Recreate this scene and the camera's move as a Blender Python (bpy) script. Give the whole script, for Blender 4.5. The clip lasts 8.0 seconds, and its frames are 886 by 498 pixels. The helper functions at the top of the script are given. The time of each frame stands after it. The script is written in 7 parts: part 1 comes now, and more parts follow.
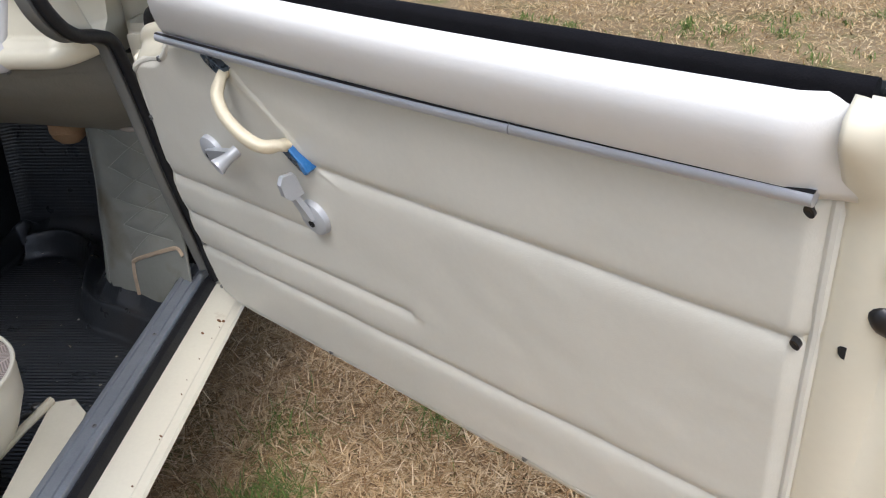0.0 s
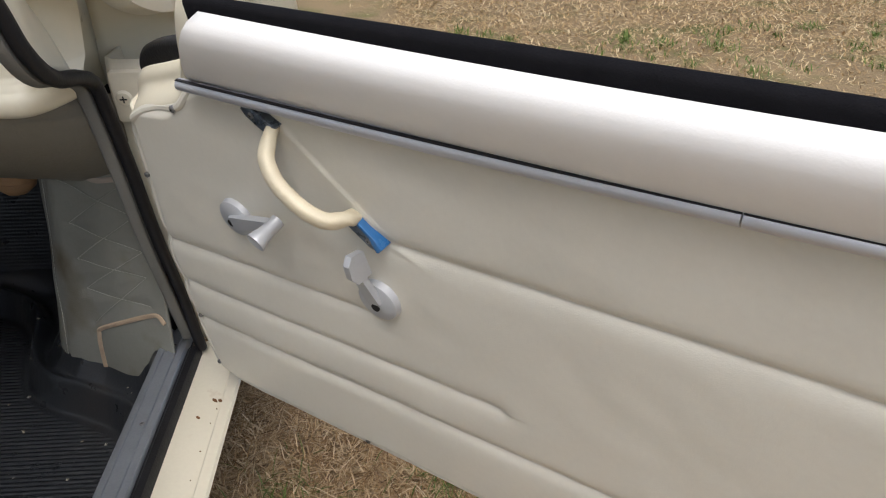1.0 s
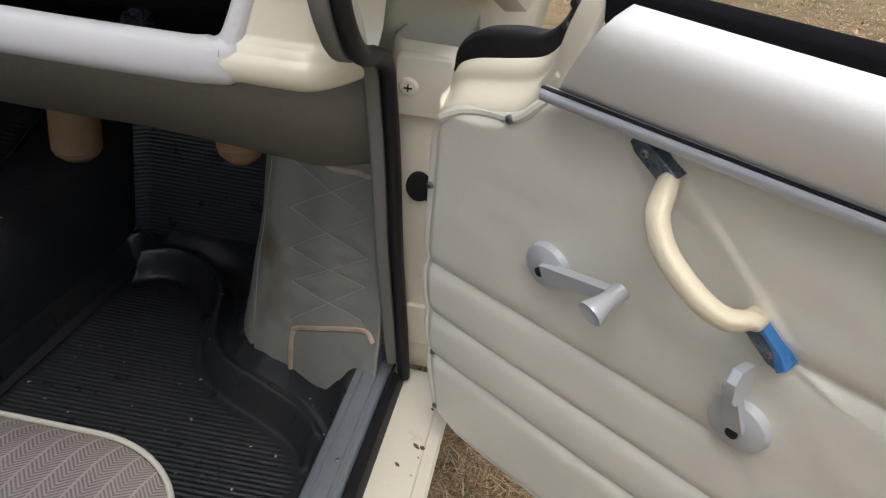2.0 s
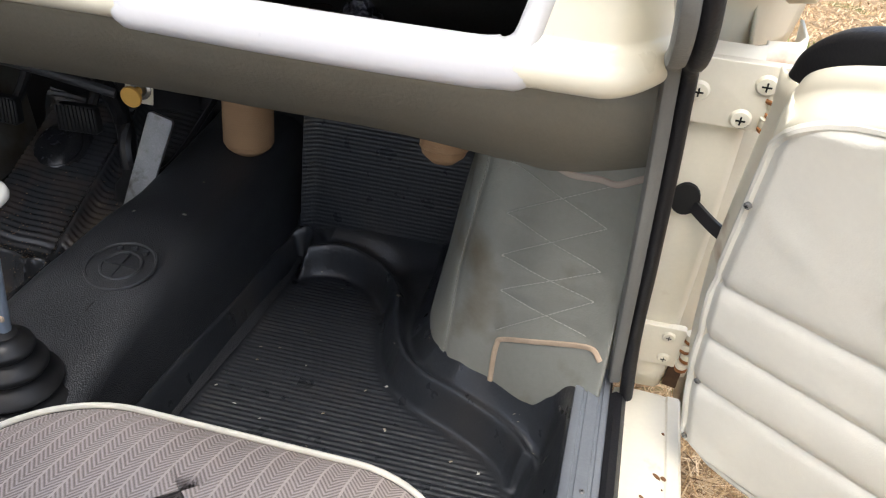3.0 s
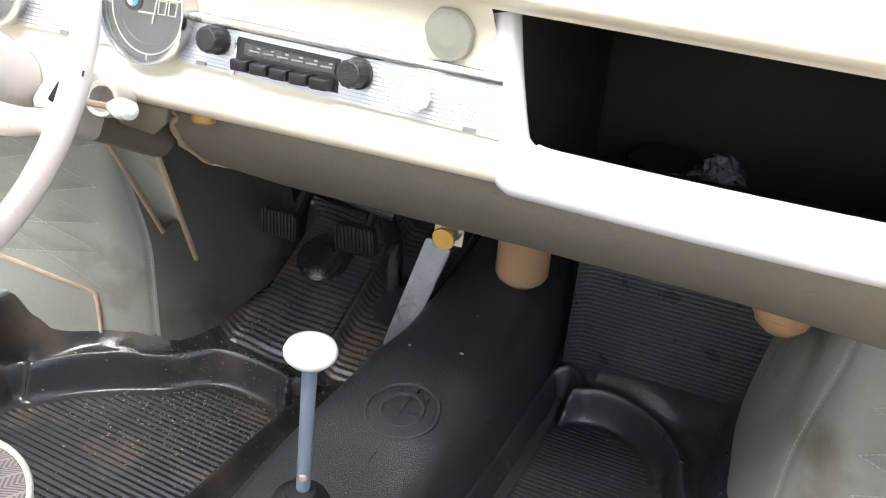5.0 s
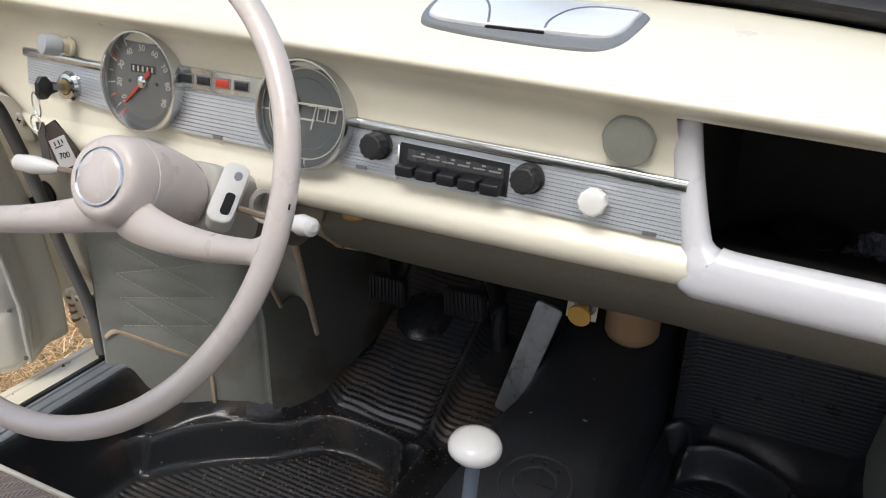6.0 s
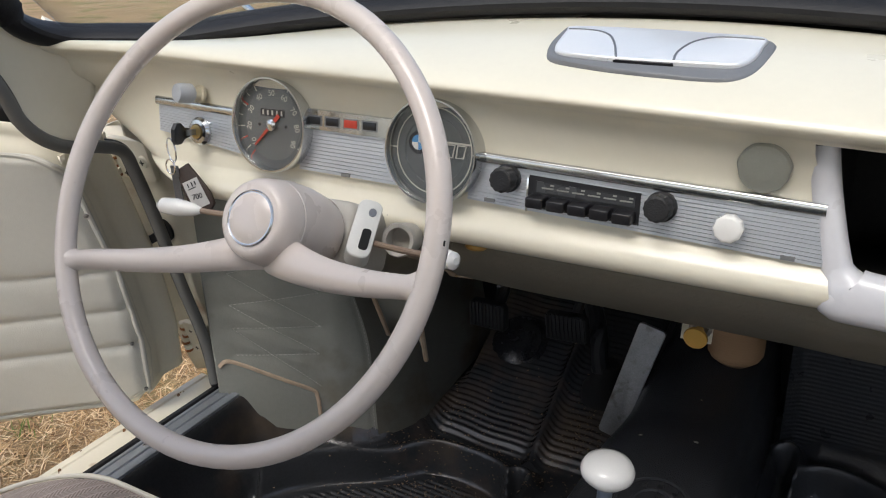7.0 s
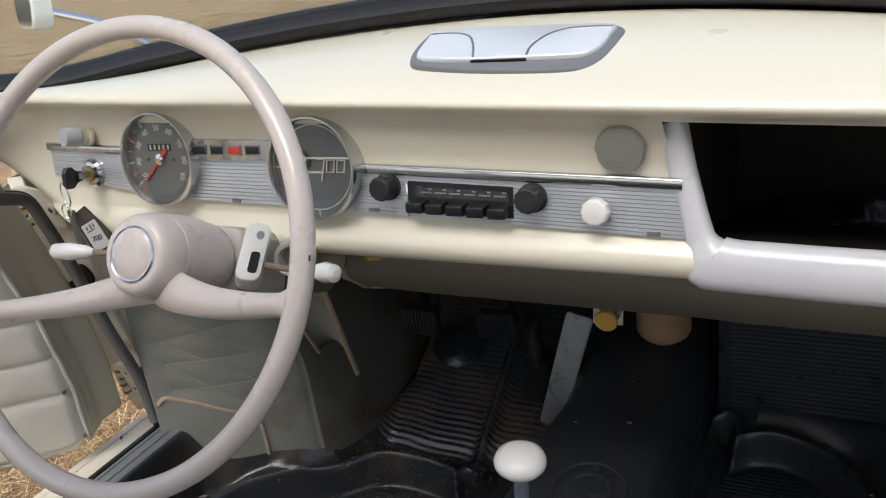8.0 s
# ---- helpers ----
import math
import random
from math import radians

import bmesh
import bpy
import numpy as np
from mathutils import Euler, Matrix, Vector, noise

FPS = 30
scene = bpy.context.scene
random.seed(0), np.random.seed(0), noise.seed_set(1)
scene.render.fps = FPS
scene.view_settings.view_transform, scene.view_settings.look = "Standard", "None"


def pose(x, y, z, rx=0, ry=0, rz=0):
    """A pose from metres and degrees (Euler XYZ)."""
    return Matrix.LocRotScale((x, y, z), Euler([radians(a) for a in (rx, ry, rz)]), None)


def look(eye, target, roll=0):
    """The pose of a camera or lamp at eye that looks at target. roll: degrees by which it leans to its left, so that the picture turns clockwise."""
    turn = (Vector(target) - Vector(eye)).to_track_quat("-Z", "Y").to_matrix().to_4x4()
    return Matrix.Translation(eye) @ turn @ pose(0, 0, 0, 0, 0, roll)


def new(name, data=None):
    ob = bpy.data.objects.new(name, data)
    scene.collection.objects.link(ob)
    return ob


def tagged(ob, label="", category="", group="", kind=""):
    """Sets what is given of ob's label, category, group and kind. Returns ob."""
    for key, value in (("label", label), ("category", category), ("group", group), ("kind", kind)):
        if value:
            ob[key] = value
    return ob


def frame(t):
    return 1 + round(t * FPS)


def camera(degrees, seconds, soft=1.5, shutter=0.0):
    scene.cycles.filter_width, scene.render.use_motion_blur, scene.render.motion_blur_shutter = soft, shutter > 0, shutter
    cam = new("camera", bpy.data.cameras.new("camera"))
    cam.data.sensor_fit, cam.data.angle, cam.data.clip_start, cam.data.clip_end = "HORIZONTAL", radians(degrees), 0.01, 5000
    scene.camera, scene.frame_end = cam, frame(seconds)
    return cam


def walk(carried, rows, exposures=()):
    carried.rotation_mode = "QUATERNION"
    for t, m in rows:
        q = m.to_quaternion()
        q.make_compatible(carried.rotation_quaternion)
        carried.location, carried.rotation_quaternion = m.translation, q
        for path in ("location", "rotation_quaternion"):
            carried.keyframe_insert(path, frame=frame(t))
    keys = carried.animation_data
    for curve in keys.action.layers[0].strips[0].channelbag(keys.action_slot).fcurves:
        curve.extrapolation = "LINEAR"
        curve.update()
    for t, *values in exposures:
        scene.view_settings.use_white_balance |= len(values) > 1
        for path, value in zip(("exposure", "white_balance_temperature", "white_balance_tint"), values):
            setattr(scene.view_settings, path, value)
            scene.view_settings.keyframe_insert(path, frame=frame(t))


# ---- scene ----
cam = camera(56.7, 8.0, soft=1.1, shutter=0.06)
PATH = [
    (0, (1.114, -1.101, 0.978), (0.974, 0.654, 0.03), -1.9),
    (0.5, (1.051, -1.018, 0.97), (1.015, 0.734, 0.007), -3.33),
    (1, (0.954, -0.952, 0.972), (1.031, 0.816, 0.038), -0.67),
    (1.5, (0.867, -0.88, 0.951), (0.882, 0.905, 0.046), 3.91),
    (2, (0.78, -0.79, 0.927), (0.579, 0.968, -0.007), 6.77),
    (2.2, (0.747, -0.769, 0.919), (0.47, 0.966, -0.035), 7.2),
    (3.3, (0.538, -0.738, 0.9), (0.173, 0.957, -0.098), 4.8),
    (3.5, (0.514, -0.716, 0.889), (0.124, 0.974, -0.108), 4.4),
    (4, (0.463, -0.67, 0.867), (0.026, 1.012, -0.123), 5.0),
    (4.5, (0.425, -0.666, 0.873), (-0.134, 1.004, -0.074), 4.9),
    (5, (0.376, -0.689, 0.925), (-0.36, 0.967, 0.077), 4.2),
    (5.2, (0.355, -0.699, 0.936), (-0.399, 0.966, 0.123), 3.8),
    (6.3, (0.241, -0.732, 0.991), (-0.612, 0.887, 0.185), -0.2),
    (6.5, (0.229, -0.748, 0.993), (-0.659, 0.858, 0.198), -0.6),
    (7, (0.222, -0.76, 0.998), (-0.73, 0.824, 0.234), -2.3),
    (7.5, (0.233, -0.771, 0.995), (-0.743, 0.805, 0.246), -5.0),
    (8, (0.291, -0.735, 0.994), (-0.605, 0.889, 0.247), -8.0),
]
walk(cam, [(t, look(eye, target, roll)) for t, eye, target, roll in PATH],
     [(0, 0.62, 6000, 10), (0.5, 0.52, 6200, 10), (1, 0.38, 6400, 10), (1.5, 0.30, 6400, 10), (2.2, 0.55, 6300, 10), (3.5, 2.15, 6350, 10), (4.0, 2.5, 6350, 10), (4.6, 2.82, 6300, 10), (5.2, 2.05, 6350, 10), (6.3, 0.66, 6350, 10), (7.0, 0.58, 6350, 10), (8.0, 0.56, 6350, 10)])


# ---- light ----
def make_world():
    w = bpy.data.worlds.new("sky")
    scene.world = w
    w.use_nodes = True
    nt = w.node_tree
    sky = nt.nodes.new("ShaderNodeTexSky")
    sky.sky_type, sky.sun_disc = "NISHITA", False
    sky.sun_elevation, sky.sun_rotation = radians(SUN_UP), radians(SUN_TURN)
    sky.air_density, sky.dust_density, sky.ozone_density = 1.0, 4.0, 1.0
    hs = nt.nodes.new("ShaderNodeHueSaturation")
    hs.inputs["Saturation"].default_value = 0.8
    nt.links.new(sky.outputs[0], hs.inputs["Color"])
    bg = nt.nodes["Background"]
    nt.links.new(hs.outputs[0], bg.inputs[0])
    bg.inputs[1].default_value = SKY
    sun = new("sun", bpy.data.lights.new("sun", "SUN"))
    sun.data.energy, sun.data.angle, sun.data.color = SUN, radians(SUN_WIDE), (1.0, 0.975, 0.94)
    a, e = radians(SUN_TURN), radians(SUN_UP)
    d = Vector((math.sin(a) * math.cos(e), math.cos(a) * math.cos(e), math.sin(e)))
    sun.matrix_basis = look(d * 30, (0, 0, 0))


SUN_UP, SUN_TURN, SUN, SUN_WIDE, SKY = 58.0, 182.0, 1.15, 30.0, 0.15
make_world()


# ---- materials ----
def mat(name, color, rough=0.5, metal=0.0, vary=0.12, scale=14.0, bump=0.0, bump_scale=300.0,
        stain=None, stain_scale=5.0, stain_at=(0.55, 0.75), coat=0.0, spec=0.5, leather=False):
    """A paint, plastic, rubber or metal: colour varied at two scales, with grain and optional stains."""
    m = bpy.data.materials.new(name)
    m.use_nodes = True
    nt = m.node_tree
    bs = nt.nodes["Principled BSDF"]
    bs.inputs["Roughness"].default_value, bs.inputs["Metallic"].default_value = rough, metal
    bs.inputs["Coat Weight"].default_value = coat
    bs.inputs["Specular IOR Level"].default_value = spec
    co = nt.nodes.new("ShaderNodeTexCoord").outputs["Object"]

    def noise_tex(s, detail=4.0):
        n = nt.nodes.new("ShaderNodeTexNoise")
        n.inputs["Scale"].default_value, n.inputs["Detail"].default_value = s, detail
        nt.links.new(co, n.inputs["Vector"])
        return n.outputs["Fac"]

    def mix(fac, a, b, kind="MIX"):
        x = nt.nodes.new("ShaderNodeMix")
        x.data_type, x.blend_type = "RGBA", kind
        for sock, val in ((x.inputs[0], fac), (x.inputs[6], a), (x.inputs[7], b)):
            if hasattr(val, "is_linked"):
                nt.links.new(val, sock)
            else:
                sock.default_value = val if isinstance(val, float) else (*val, 1)
        return x.outputs[2]

    lo = tuple(c * (1 - vary) for c in color)
    hi = tuple(min(1, c * (1 + vary)) for c in color)
    col = mix(noise_tex(scale), lo, hi)
    fine = mix(noise_tex(scale * 22, 2.0), (1 - vary * 0.7,) * 3, (1 + vary * 0.5,) * 3)
    col = mix(1.0, col, fine, "MULTIPLY")
    if stain:
        ramp = nt.nodes.new("ShaderNodeMapRange")
        ramp.inputs[1].default_value, ramp.inputs[2].default_value = stain_at
        nt.links.new(noise_tex(stain_scale, 6.0), ramp.inputs[0])
        col = mix(ramp.outputs[0], col, stain)
    nt.links.new(col, bs.inputs["Base Color"])
    rr = nt.nodes.new("ShaderNodeMapRange")
    rr.inputs[3].default_value, rr.inputs[4].default_value = max(0.03, rough - 0.08), min(1, rough + 0.1)
    nt.links.new(noise_tex(scale * 3), rr.inputs[0])
    nt.links.new(rr.outputs[0], bs.inputs["Roughness"])
    if bump:
        b = nt.nodes.new("ShaderNodeBump")
        b.inputs["Strength"].default_value, b.inputs["Distance"].default_value = 1.0, bump
        if leather:
            v = nt.nodes.new("ShaderNodeTexVoronoi")
            v.inputs["Scale"].default_value = bump_scale
            nt.links.new(co, v.inputs["Vector"])
            nt.links.new(v.outputs["Distance"], b.inputs["Height"])
        else:
            nt.links.new(noise_tex(bump_scale, 3.0), b.inputs["Height"])
        nt.links.new(b.outputs[0], bs.inputs["Normal"])
    return m


def glass_mat(name, tint=(0.96, 0.98, 0.97), rough=0.0):
    m = bpy.data.materials.new(name)
    m.use_nodes = True
    nt = m.node_tree
    out = nt.nodes["Material Output"]
    tr = nt.nodes.new("ShaderNodeBsdfTransparent")
    tr.inputs[0].default_value = (*tint, 1)
    gl = nt.nodes.new("ShaderNodeBsdfGlossy")
    gl.inputs["Roughness"].default_value = rough
    lw = nt.nodes.new("ShaderNodeLayerWeight")
    pw = nt.nodes.new("ShaderNodeMath")
    pw.operation = "POWER"
    pw.inputs[1].default_value = 5.0
    nt.links.new(lw.outputs["Facing"], pw.inputs[0])
    sc = nt.nodes.new("ShaderNodeMath")
    sc.operation = "MULTIPLY_ADD"
    sc.inputs[1].default_value, sc.inputs[2].default_value = 0.6, 0.022
    nt.links.new(pw.outputs[0], sc.inputs[0])
    mx = nt.nodes.new("ShaderNodeMixShader")
    nt.links.new(sc.outputs[0], mx.inputs[0])
    nt.links.new(tr.outputs[0], mx.inputs[1])
    nt.links.new(gl.outputs[0], mx.inputs[2])
    nt.links.new(mx.outputs[0], out.inputs[0])
    return m


def herringbone_mat(name, dark, light, width=0.024, pitch=0.0042):
    """Woven herringbone: columns along y, with slanting ribs that turn at each column's edge."""
    m = bpy.data.materials.new(name)
    m.use_nodes = True
    nt = m.node_tree
    bs = nt.nodes["Principled BSDF"]
    bs.inputs["Roughness"].default_value = 0.95
    bs.inputs["Specular IOR Level"].default_value = 0.15
    co = nt.nodes.new("ShaderNodeTexCoord")
    sp = nt.nodes.new("ShaderNodeSeparateXYZ")
    nt.links.new(co.outputs["Object"], sp.inputs[0])

    def op(kind, a, b=None):
        n = nt.nodes.new("ShaderNodeMath")
        n.operation = kind
        for sock, val in zip(n.inputs, (a, b)):
            if val is None:
                continue
            if hasattr(val, "is_linked"):
                nt.links.new(val, sock)
            else:
                sock.default_value = val
        return n.outputs[0]

    pp = op("PINGPONG", sp.outputs[0], width / 2)
    slant = op("ADD", sp.outputs[1], op("MULTIPLY", pp, 1.3))
    ribs = op("PINGPONG", op("MULTIPLY", slant, 2 / pitch), 1.0)
    column = op("LESS_THAN", pp, width * 0.045)
    no = nt.nodes.new("ShaderNodeTexNoise")
    no.inputs["Scale"].default_value = 900.0
    nt.links.new(co.outputs["Object"], no.inputs["Vector"])
    big = nt.nodes.new("ShaderNodeTexNoise")
    big.inputs["Scale"].default_value = 9.0
    nt.links.new(co.outputs["Object"], big.inputs["Vector"])
    fac = op("ADD", op("MULTIPLY", ribs, 0.62), op("MULTIPLY", no.outputs["Fac"], 0.45))
    fac = op("ADD", fac, op("MULTIPLY", big.outputs["Fac"], 0.3))
    fac = op("MAXIMUM", op("SUBTRACT", fac, 0.18), op("MULTIPLY", column, 0.8))
    mx = nt.nodes.new("ShaderNodeMix")
    mx.data_type = "RGBA"
    nt.links.new(fac, mx.inputs[0])
    mx.inputs[6].default_value, mx.inputs[7].default_value = (*dark, 1), (*light, 1)
    nt.links.new(mx.outputs[2], bs.inputs["Base Color"])
    b = nt.nodes.new("ShaderNodeBump")
    b.inputs["Distance"].default_value = 0.0006
    nt.links.new(fac, b.inputs["Height"])
    nt.links.new(b.outputs[0], bs.inputs["Normal"])
    return m


def palette_mat(name, colors, rough=0.9, island=True):
    """Blades, crumbs and the like: a colour for each loose piece."""
    m = bpy.data.materials.new(name)
    m.use_nodes = True
    nt = m.node_tree
    bs = nt.nodes["Principled BSDF"]
    bs.inputs["Roughness"].default_value = rough
    bs.inputs["Specular IOR Level"].default_value = 0.2
    ge = nt.nodes.new("ShaderNodeNewGeometry")
    ra = nt.nodes.new("ShaderNodeValToRGB")
    nt.links.new(ge.outputs["Random Per Island"], ra.inputs[0])
    el = ra.color_ramp.elements
    for i, c in enumerate(colors):
        e = el[i] if i < 2 else el.new(1.0)
        e.position, e.color = i / (len(colors) - 1), (*c, 1)
    nt.links.new(ra.outputs[0], bs.inputs["Base Color"])
    return m


CREAM = mat("cream_paint", (0.765, 0.722, 0.585), 0.30, coat=0.4, vary=0.04, scale=6, bump=0.0001, bump_scale=90)
CREAM_WORN = mat("worn_cream_paint", (0.75, 0.705, 0.575), 0.34, vary=0.06, scale=9, bump=0.0002, bump_scale=120,
                 stain=(0.33, 0.17, 0.07), stain_scale=16, stain_at=(0.64, 0.8))
DOOR_TOP = mat("ivory_vinyl", (0.83, 0.832, 0.825), 0.33, vary=0.03, scale=7, bump=0.00015, bump_scale=700)
DOOR_VINYL = mat("beige_vinyl", (0.655, 0.638, 0.567), 0.42, vary=0.05, scale=8, bump=0.00022, bump_scale=650)
GREY_VINYL = mat("grey_green_vinyl", (0.245, 0.246, 0.217), 0.6, spec=0.25, vary=0.1, scale=7, bump=0.0004, bump_scale=380,
                 stain=(0.13, 0.095, 0.05), stain_scale=8, stain_at=(0.60, 0.80))
# the arch vinyl with footwell shade put into its base colour, plus brown stains
SHADED_STAINED_VINYL = mat("shaded_stained_vinyl", (0.115, 0.112, 0.095), 0.6, spec=0.25, vary=0.15, scale=6, bump=0.0004, bump_scale=380,
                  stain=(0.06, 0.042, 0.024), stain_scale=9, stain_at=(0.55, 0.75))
APRON_VINYL = mat("taupe_vinyl", (0.214, 0.198, 0.161), 0.58, spec=0.3, vary=0.10, scale=5, bump=0.0005, bump_scale=260)
PEDAL_RUBBER = mat("worn_pedal_rubber", (0.016, 0.016, 0.017), 0.5, spec=0.35, vary=0.3, scale=30)
TAUPE_STEEL = mat("taupe_steel", (0.17, 0.15, 0.115), 0.5, vary=0.15, scale=20)
PEDAL_STEEL = mat("pitted_pedal_steel", (0.27, 0.27, 0.27), 0.42, metal=0.75, vary=0.45, scale=22, bump=0.0004, bump_scale=260,
                  stain=(0.10, 0.085, 0.07), stain_scale=40, stain_at=(0.58, 0.72))
GROMMET = mat("shiny_grommet_rubber", (0.012, 0.013, 0.015), 0.24, vary=0.2, scale=30)
DULL_CHROME = mat("dull_chrome", (0.60, 0.61, 0.61), 0.16, metal=1.0, vary=0.2, scale=60)
THREAD = mat("pale_thread", (0.36, 0.355, 0.31), 0.8)
TAN_EDGE = mat("raw_tan_edge", (0.46, 0.35, 0.25), 0.85, vary=0.25, scale=60)
RUBBER = mat("black_rubber", (0.026, 0.029, 0.034), 0.29, spec=0.5, vary=0.25, scale=10, bump=0.0004, bump_scale=240,
             stain=(0.05, 0.045, 0.04), stain_scale=7, stain_at=(0.5, 0.85))
RUBBER_DIRTY = mat("dusty_black_rubber", (0.028, 0.030, 0.033), 0.18, vary=0.3, scale=12, bump=0.0004, bump_scale=240,
                   stain=(0.105, 0.078, 0.055), stain_scale=9, stain_at=(0.50, 0.80))
GRAIN_RUBBER = mat("grained_black_rubber", (0.029, 0.031, 0.035), 0.38, spec=0.5, vary=0.2, scale=8, bump=0.0006, bump_scale=620,
                   leather=True)
SEAL = mat("black_seal", (0.014, 0.014, 0.016), 0.45, spec=0.25, vary=0.3, scale=30, bump=0.0003, bump_scale=400)
FELT = mat("black_felt", (0.01, 0.01, 0.012), 0.95, spec=0.08, vary=0.3, scale=60, bump=0.0006, bump_scale=900)
WELT = mat("grey_welt", (0.15, 0.15, 0.14), 0.5, vary=0.12, scale=18, bump=0.0003, bump_scale=500)
ALU = mat("ribbed_aluminium", (0.62, 0.645, 0.68), 0.38, metal=0.65, vary=0.1, scale=20, bump=0.0002, bump_scale=300)
TREAD_ALU = mat("dull_tread_aluminium", (0.34, 0.37, 0.41), 0.42, metal=0.6, vary=0.15, scale=20, bump=0.0002, bump_scale=300)
TRIM_ALU = mat("satin_trim", (0.54, 0.55, 0.59), 0.34, metal=0.55, vary=0.05, scale=10)
CHROME = mat("chrome", (0.8, 0.81, 0.83), 0.09, metal=1.0, vary=0.06, scale=30)
STEEL = mat("worn_steel", (0.30, 0.30, 0.30), 0.34, metal=0.9, vary=0.3, scale=25, bump=0.0002, bump_scale=300)
GREY_PLASTIC = mat("silver_grey_plastic", (0.47, 0.49, 0.52), 0.36, metal=0.25, vary=0.05, scale=20, bump=0.0001, bump_scale=500)
FRAME_GREY = mat("pale_grey_frame", (0.62, 0.62, 0.64), 0.3, vary=0.04, scale=12, coat=0.3)
WHEEL = mat("putty_plastic", (0.63, 0.565, 0.515), 0.28, vary=0.04, scale=9, coat=0.35)
CREAM_PLASTIC = mat("cream_plastic", (0.70, 0.635, 0.48), 0.45, vary=0.1, scale=40, bump=0.0008, bump_scale=160)
BLUE_FIT = mat("blue_plastic_film", (0.03, 0.16, 0.42), 0.25, vary=0.15, scale=60, coat=0.4)
SLATE_FIT = mat("slate_metal", (0.12, 0.15, 0.19), 0.28, metal=0.6, vary=0.15, scale=60)
WHITE_KNOB = mat("white_knob", (0.8, 0.79, 0.75), 0.18, vary=0.04, scale=25, coat=0.5)
BLACK_PLASTIC = mat("black_plastic", (0.012, 0.012, 0.014), 0.32, vary=0.2, scale=30)
KNOB_BLACK = mat("grained_black_knob", (0.014, 0.014, 0.015), 0.45, vary=0.3, scale=60, bump=0.0008, bump_scale=700)
BLACK_VOID = mat("black_card", (0.006, 0.006, 0.006), 0.9, vary=0.2)
BIN_CARD = mat("dark_bin_card", (0.032, 0.030, 0.028), 0.75, spec=0.2, vary=0.35, scale=14, bump=0.0004, bump_scale=200)
DIAL = mat("grey_dial", (0.095, 0.105, 0.105), 0.45, vary=0.06, scale=40)
SCALE_MARK = mat("dim_scale_print", (0.22, 0.22, 0.20), 0.5)
DIAL_MARK = mat("pale_dial_print", (0.55, 0.54, 0.46), 0.5)
RED = mat("red_plastic", (0.52, 0.05, 0.025), 0.35)
YELLOW = mat("ochre_plastic", (0.62, 0.37, 0.09), 0.38, vary=0.1, scale=40)
CARD = mat("tan_cardboard", (0.37, 0.225, 0.12), 0.85, vary=0.12, scale=30, bump=0.0003, bump_scale=500)
GREY_PAINT = mat("grey_steel_paint", (0.20, 0.235, 0.285), 0.36, vary=0.12, scale=20)
SEAT_CLOTH = herringbone_mat("herringbone_cloth", (0.15, 0.118, 0.10), (0.70, 0.60, 0.54), 0.021, 0.0052)
PIPING = mat("cream_piping", (0.76, 0.72, 0.60), 0.42, vary=0.05, scale=30)
HINGE_RUST = mat("orange_rust", (0.30, 0.12, 0.04), 0.9, vary=0.5, scale=160, bump=0.0004, bump_scale=600)
WHITE_PAINT = mat("white_paint", (0.72, 0.71, 0.66), 0.4, vary=0.04, scale=6)
BROWN_LEATHER = mat("dark_brown_leather", (0.04, 0.025, 0.018), 0.5, vary=0.3, scale=60, bump=0.0004, bump_scale=500)
PAPER = mat("grey_paper", (0.50, 0.49, 0.47), 0.8, vary=0.1, scale=70)
PANE = glass_mat("clear_glass")
DIAL_GLASS = glass_mat("dial_glass", (0.97, 0.97, 0.97), 0.03)


# ---- mesh helpers ----
def part(name, bm, material, parent=None, label="", smooth=True, sharp=35.0):
    """Links a bmesh, in world coordinates, as one mesh object under a thing or a part."""
    me = bpy.data.meshes.new(name)
    bmesh.ops.recalc_face_normals(bm, faces=bm.faces)
    if smooth:
        for f in bm.faces:
            f.smooth = True
        for e in bm.edges:
            if len(e.link_faces) == 2 and e.calc_face_angle(0.0) > radians(sharp):
                e.smooth = False
    bm.to_mesh(me)
    bm.free()
    me.materials.append(material)
    ob = new(name, me)
    if parent is not None:
        ob.parent = parent
        if parent.type == "EMPTY":
            ob.matrix_parent_inverse = parent.matrix_basis.inverted()
    if label:
        ob["label"] = label
    return ob


def thing(name, base, label, category, group="", kind=""):
    ob = new(name)
    ob.empty_display_size = 0.05
    ob.matrix_basis = Matrix.Translation(base)
    return tagged(ob, label, category, group, kind)


def add_grid(bm, f, nu, nv, close_u=False, close_v=False):
    vs = [[bm.verts.new(f(i / nu, j / nv)) for j in range(nv + (not close_v))] for i in range(nu + (not close_u))]
    for i in range(nu):
        for j in range(nv):
            a, b = (i + 1) % len(vs), (j + 1) % len(vs[0])
            bm.faces.new((vs[i][j], vs[a][j], vs[a][b], vs[i][b]))
    return vs


def smooth_path(pts, per=6):
    """A Catmull-Rom line through the points."""
    p = [Vector(q) for q in pts]
    p = [2 * p[0] - p[1]] + p + [2 * p[-1] - p[-2]]
    out = []
    for i in range(1, len(p) - 2):
        for k in range(per):
            t = k / per
            out.append(0.5 * ((2 * p[i]) + (p[i + 1] - p[i - 1]) * t + (2 * p[i - 1] - 5 * p[i] + 4 * p[i + 1] - p[i + 2]) * t * t
                              + (3 * p[i] - p[i - 1] - 3 * p[i + 1] + p[i + 2]) * t ** 3))
    out.append(p[-2])
    return out


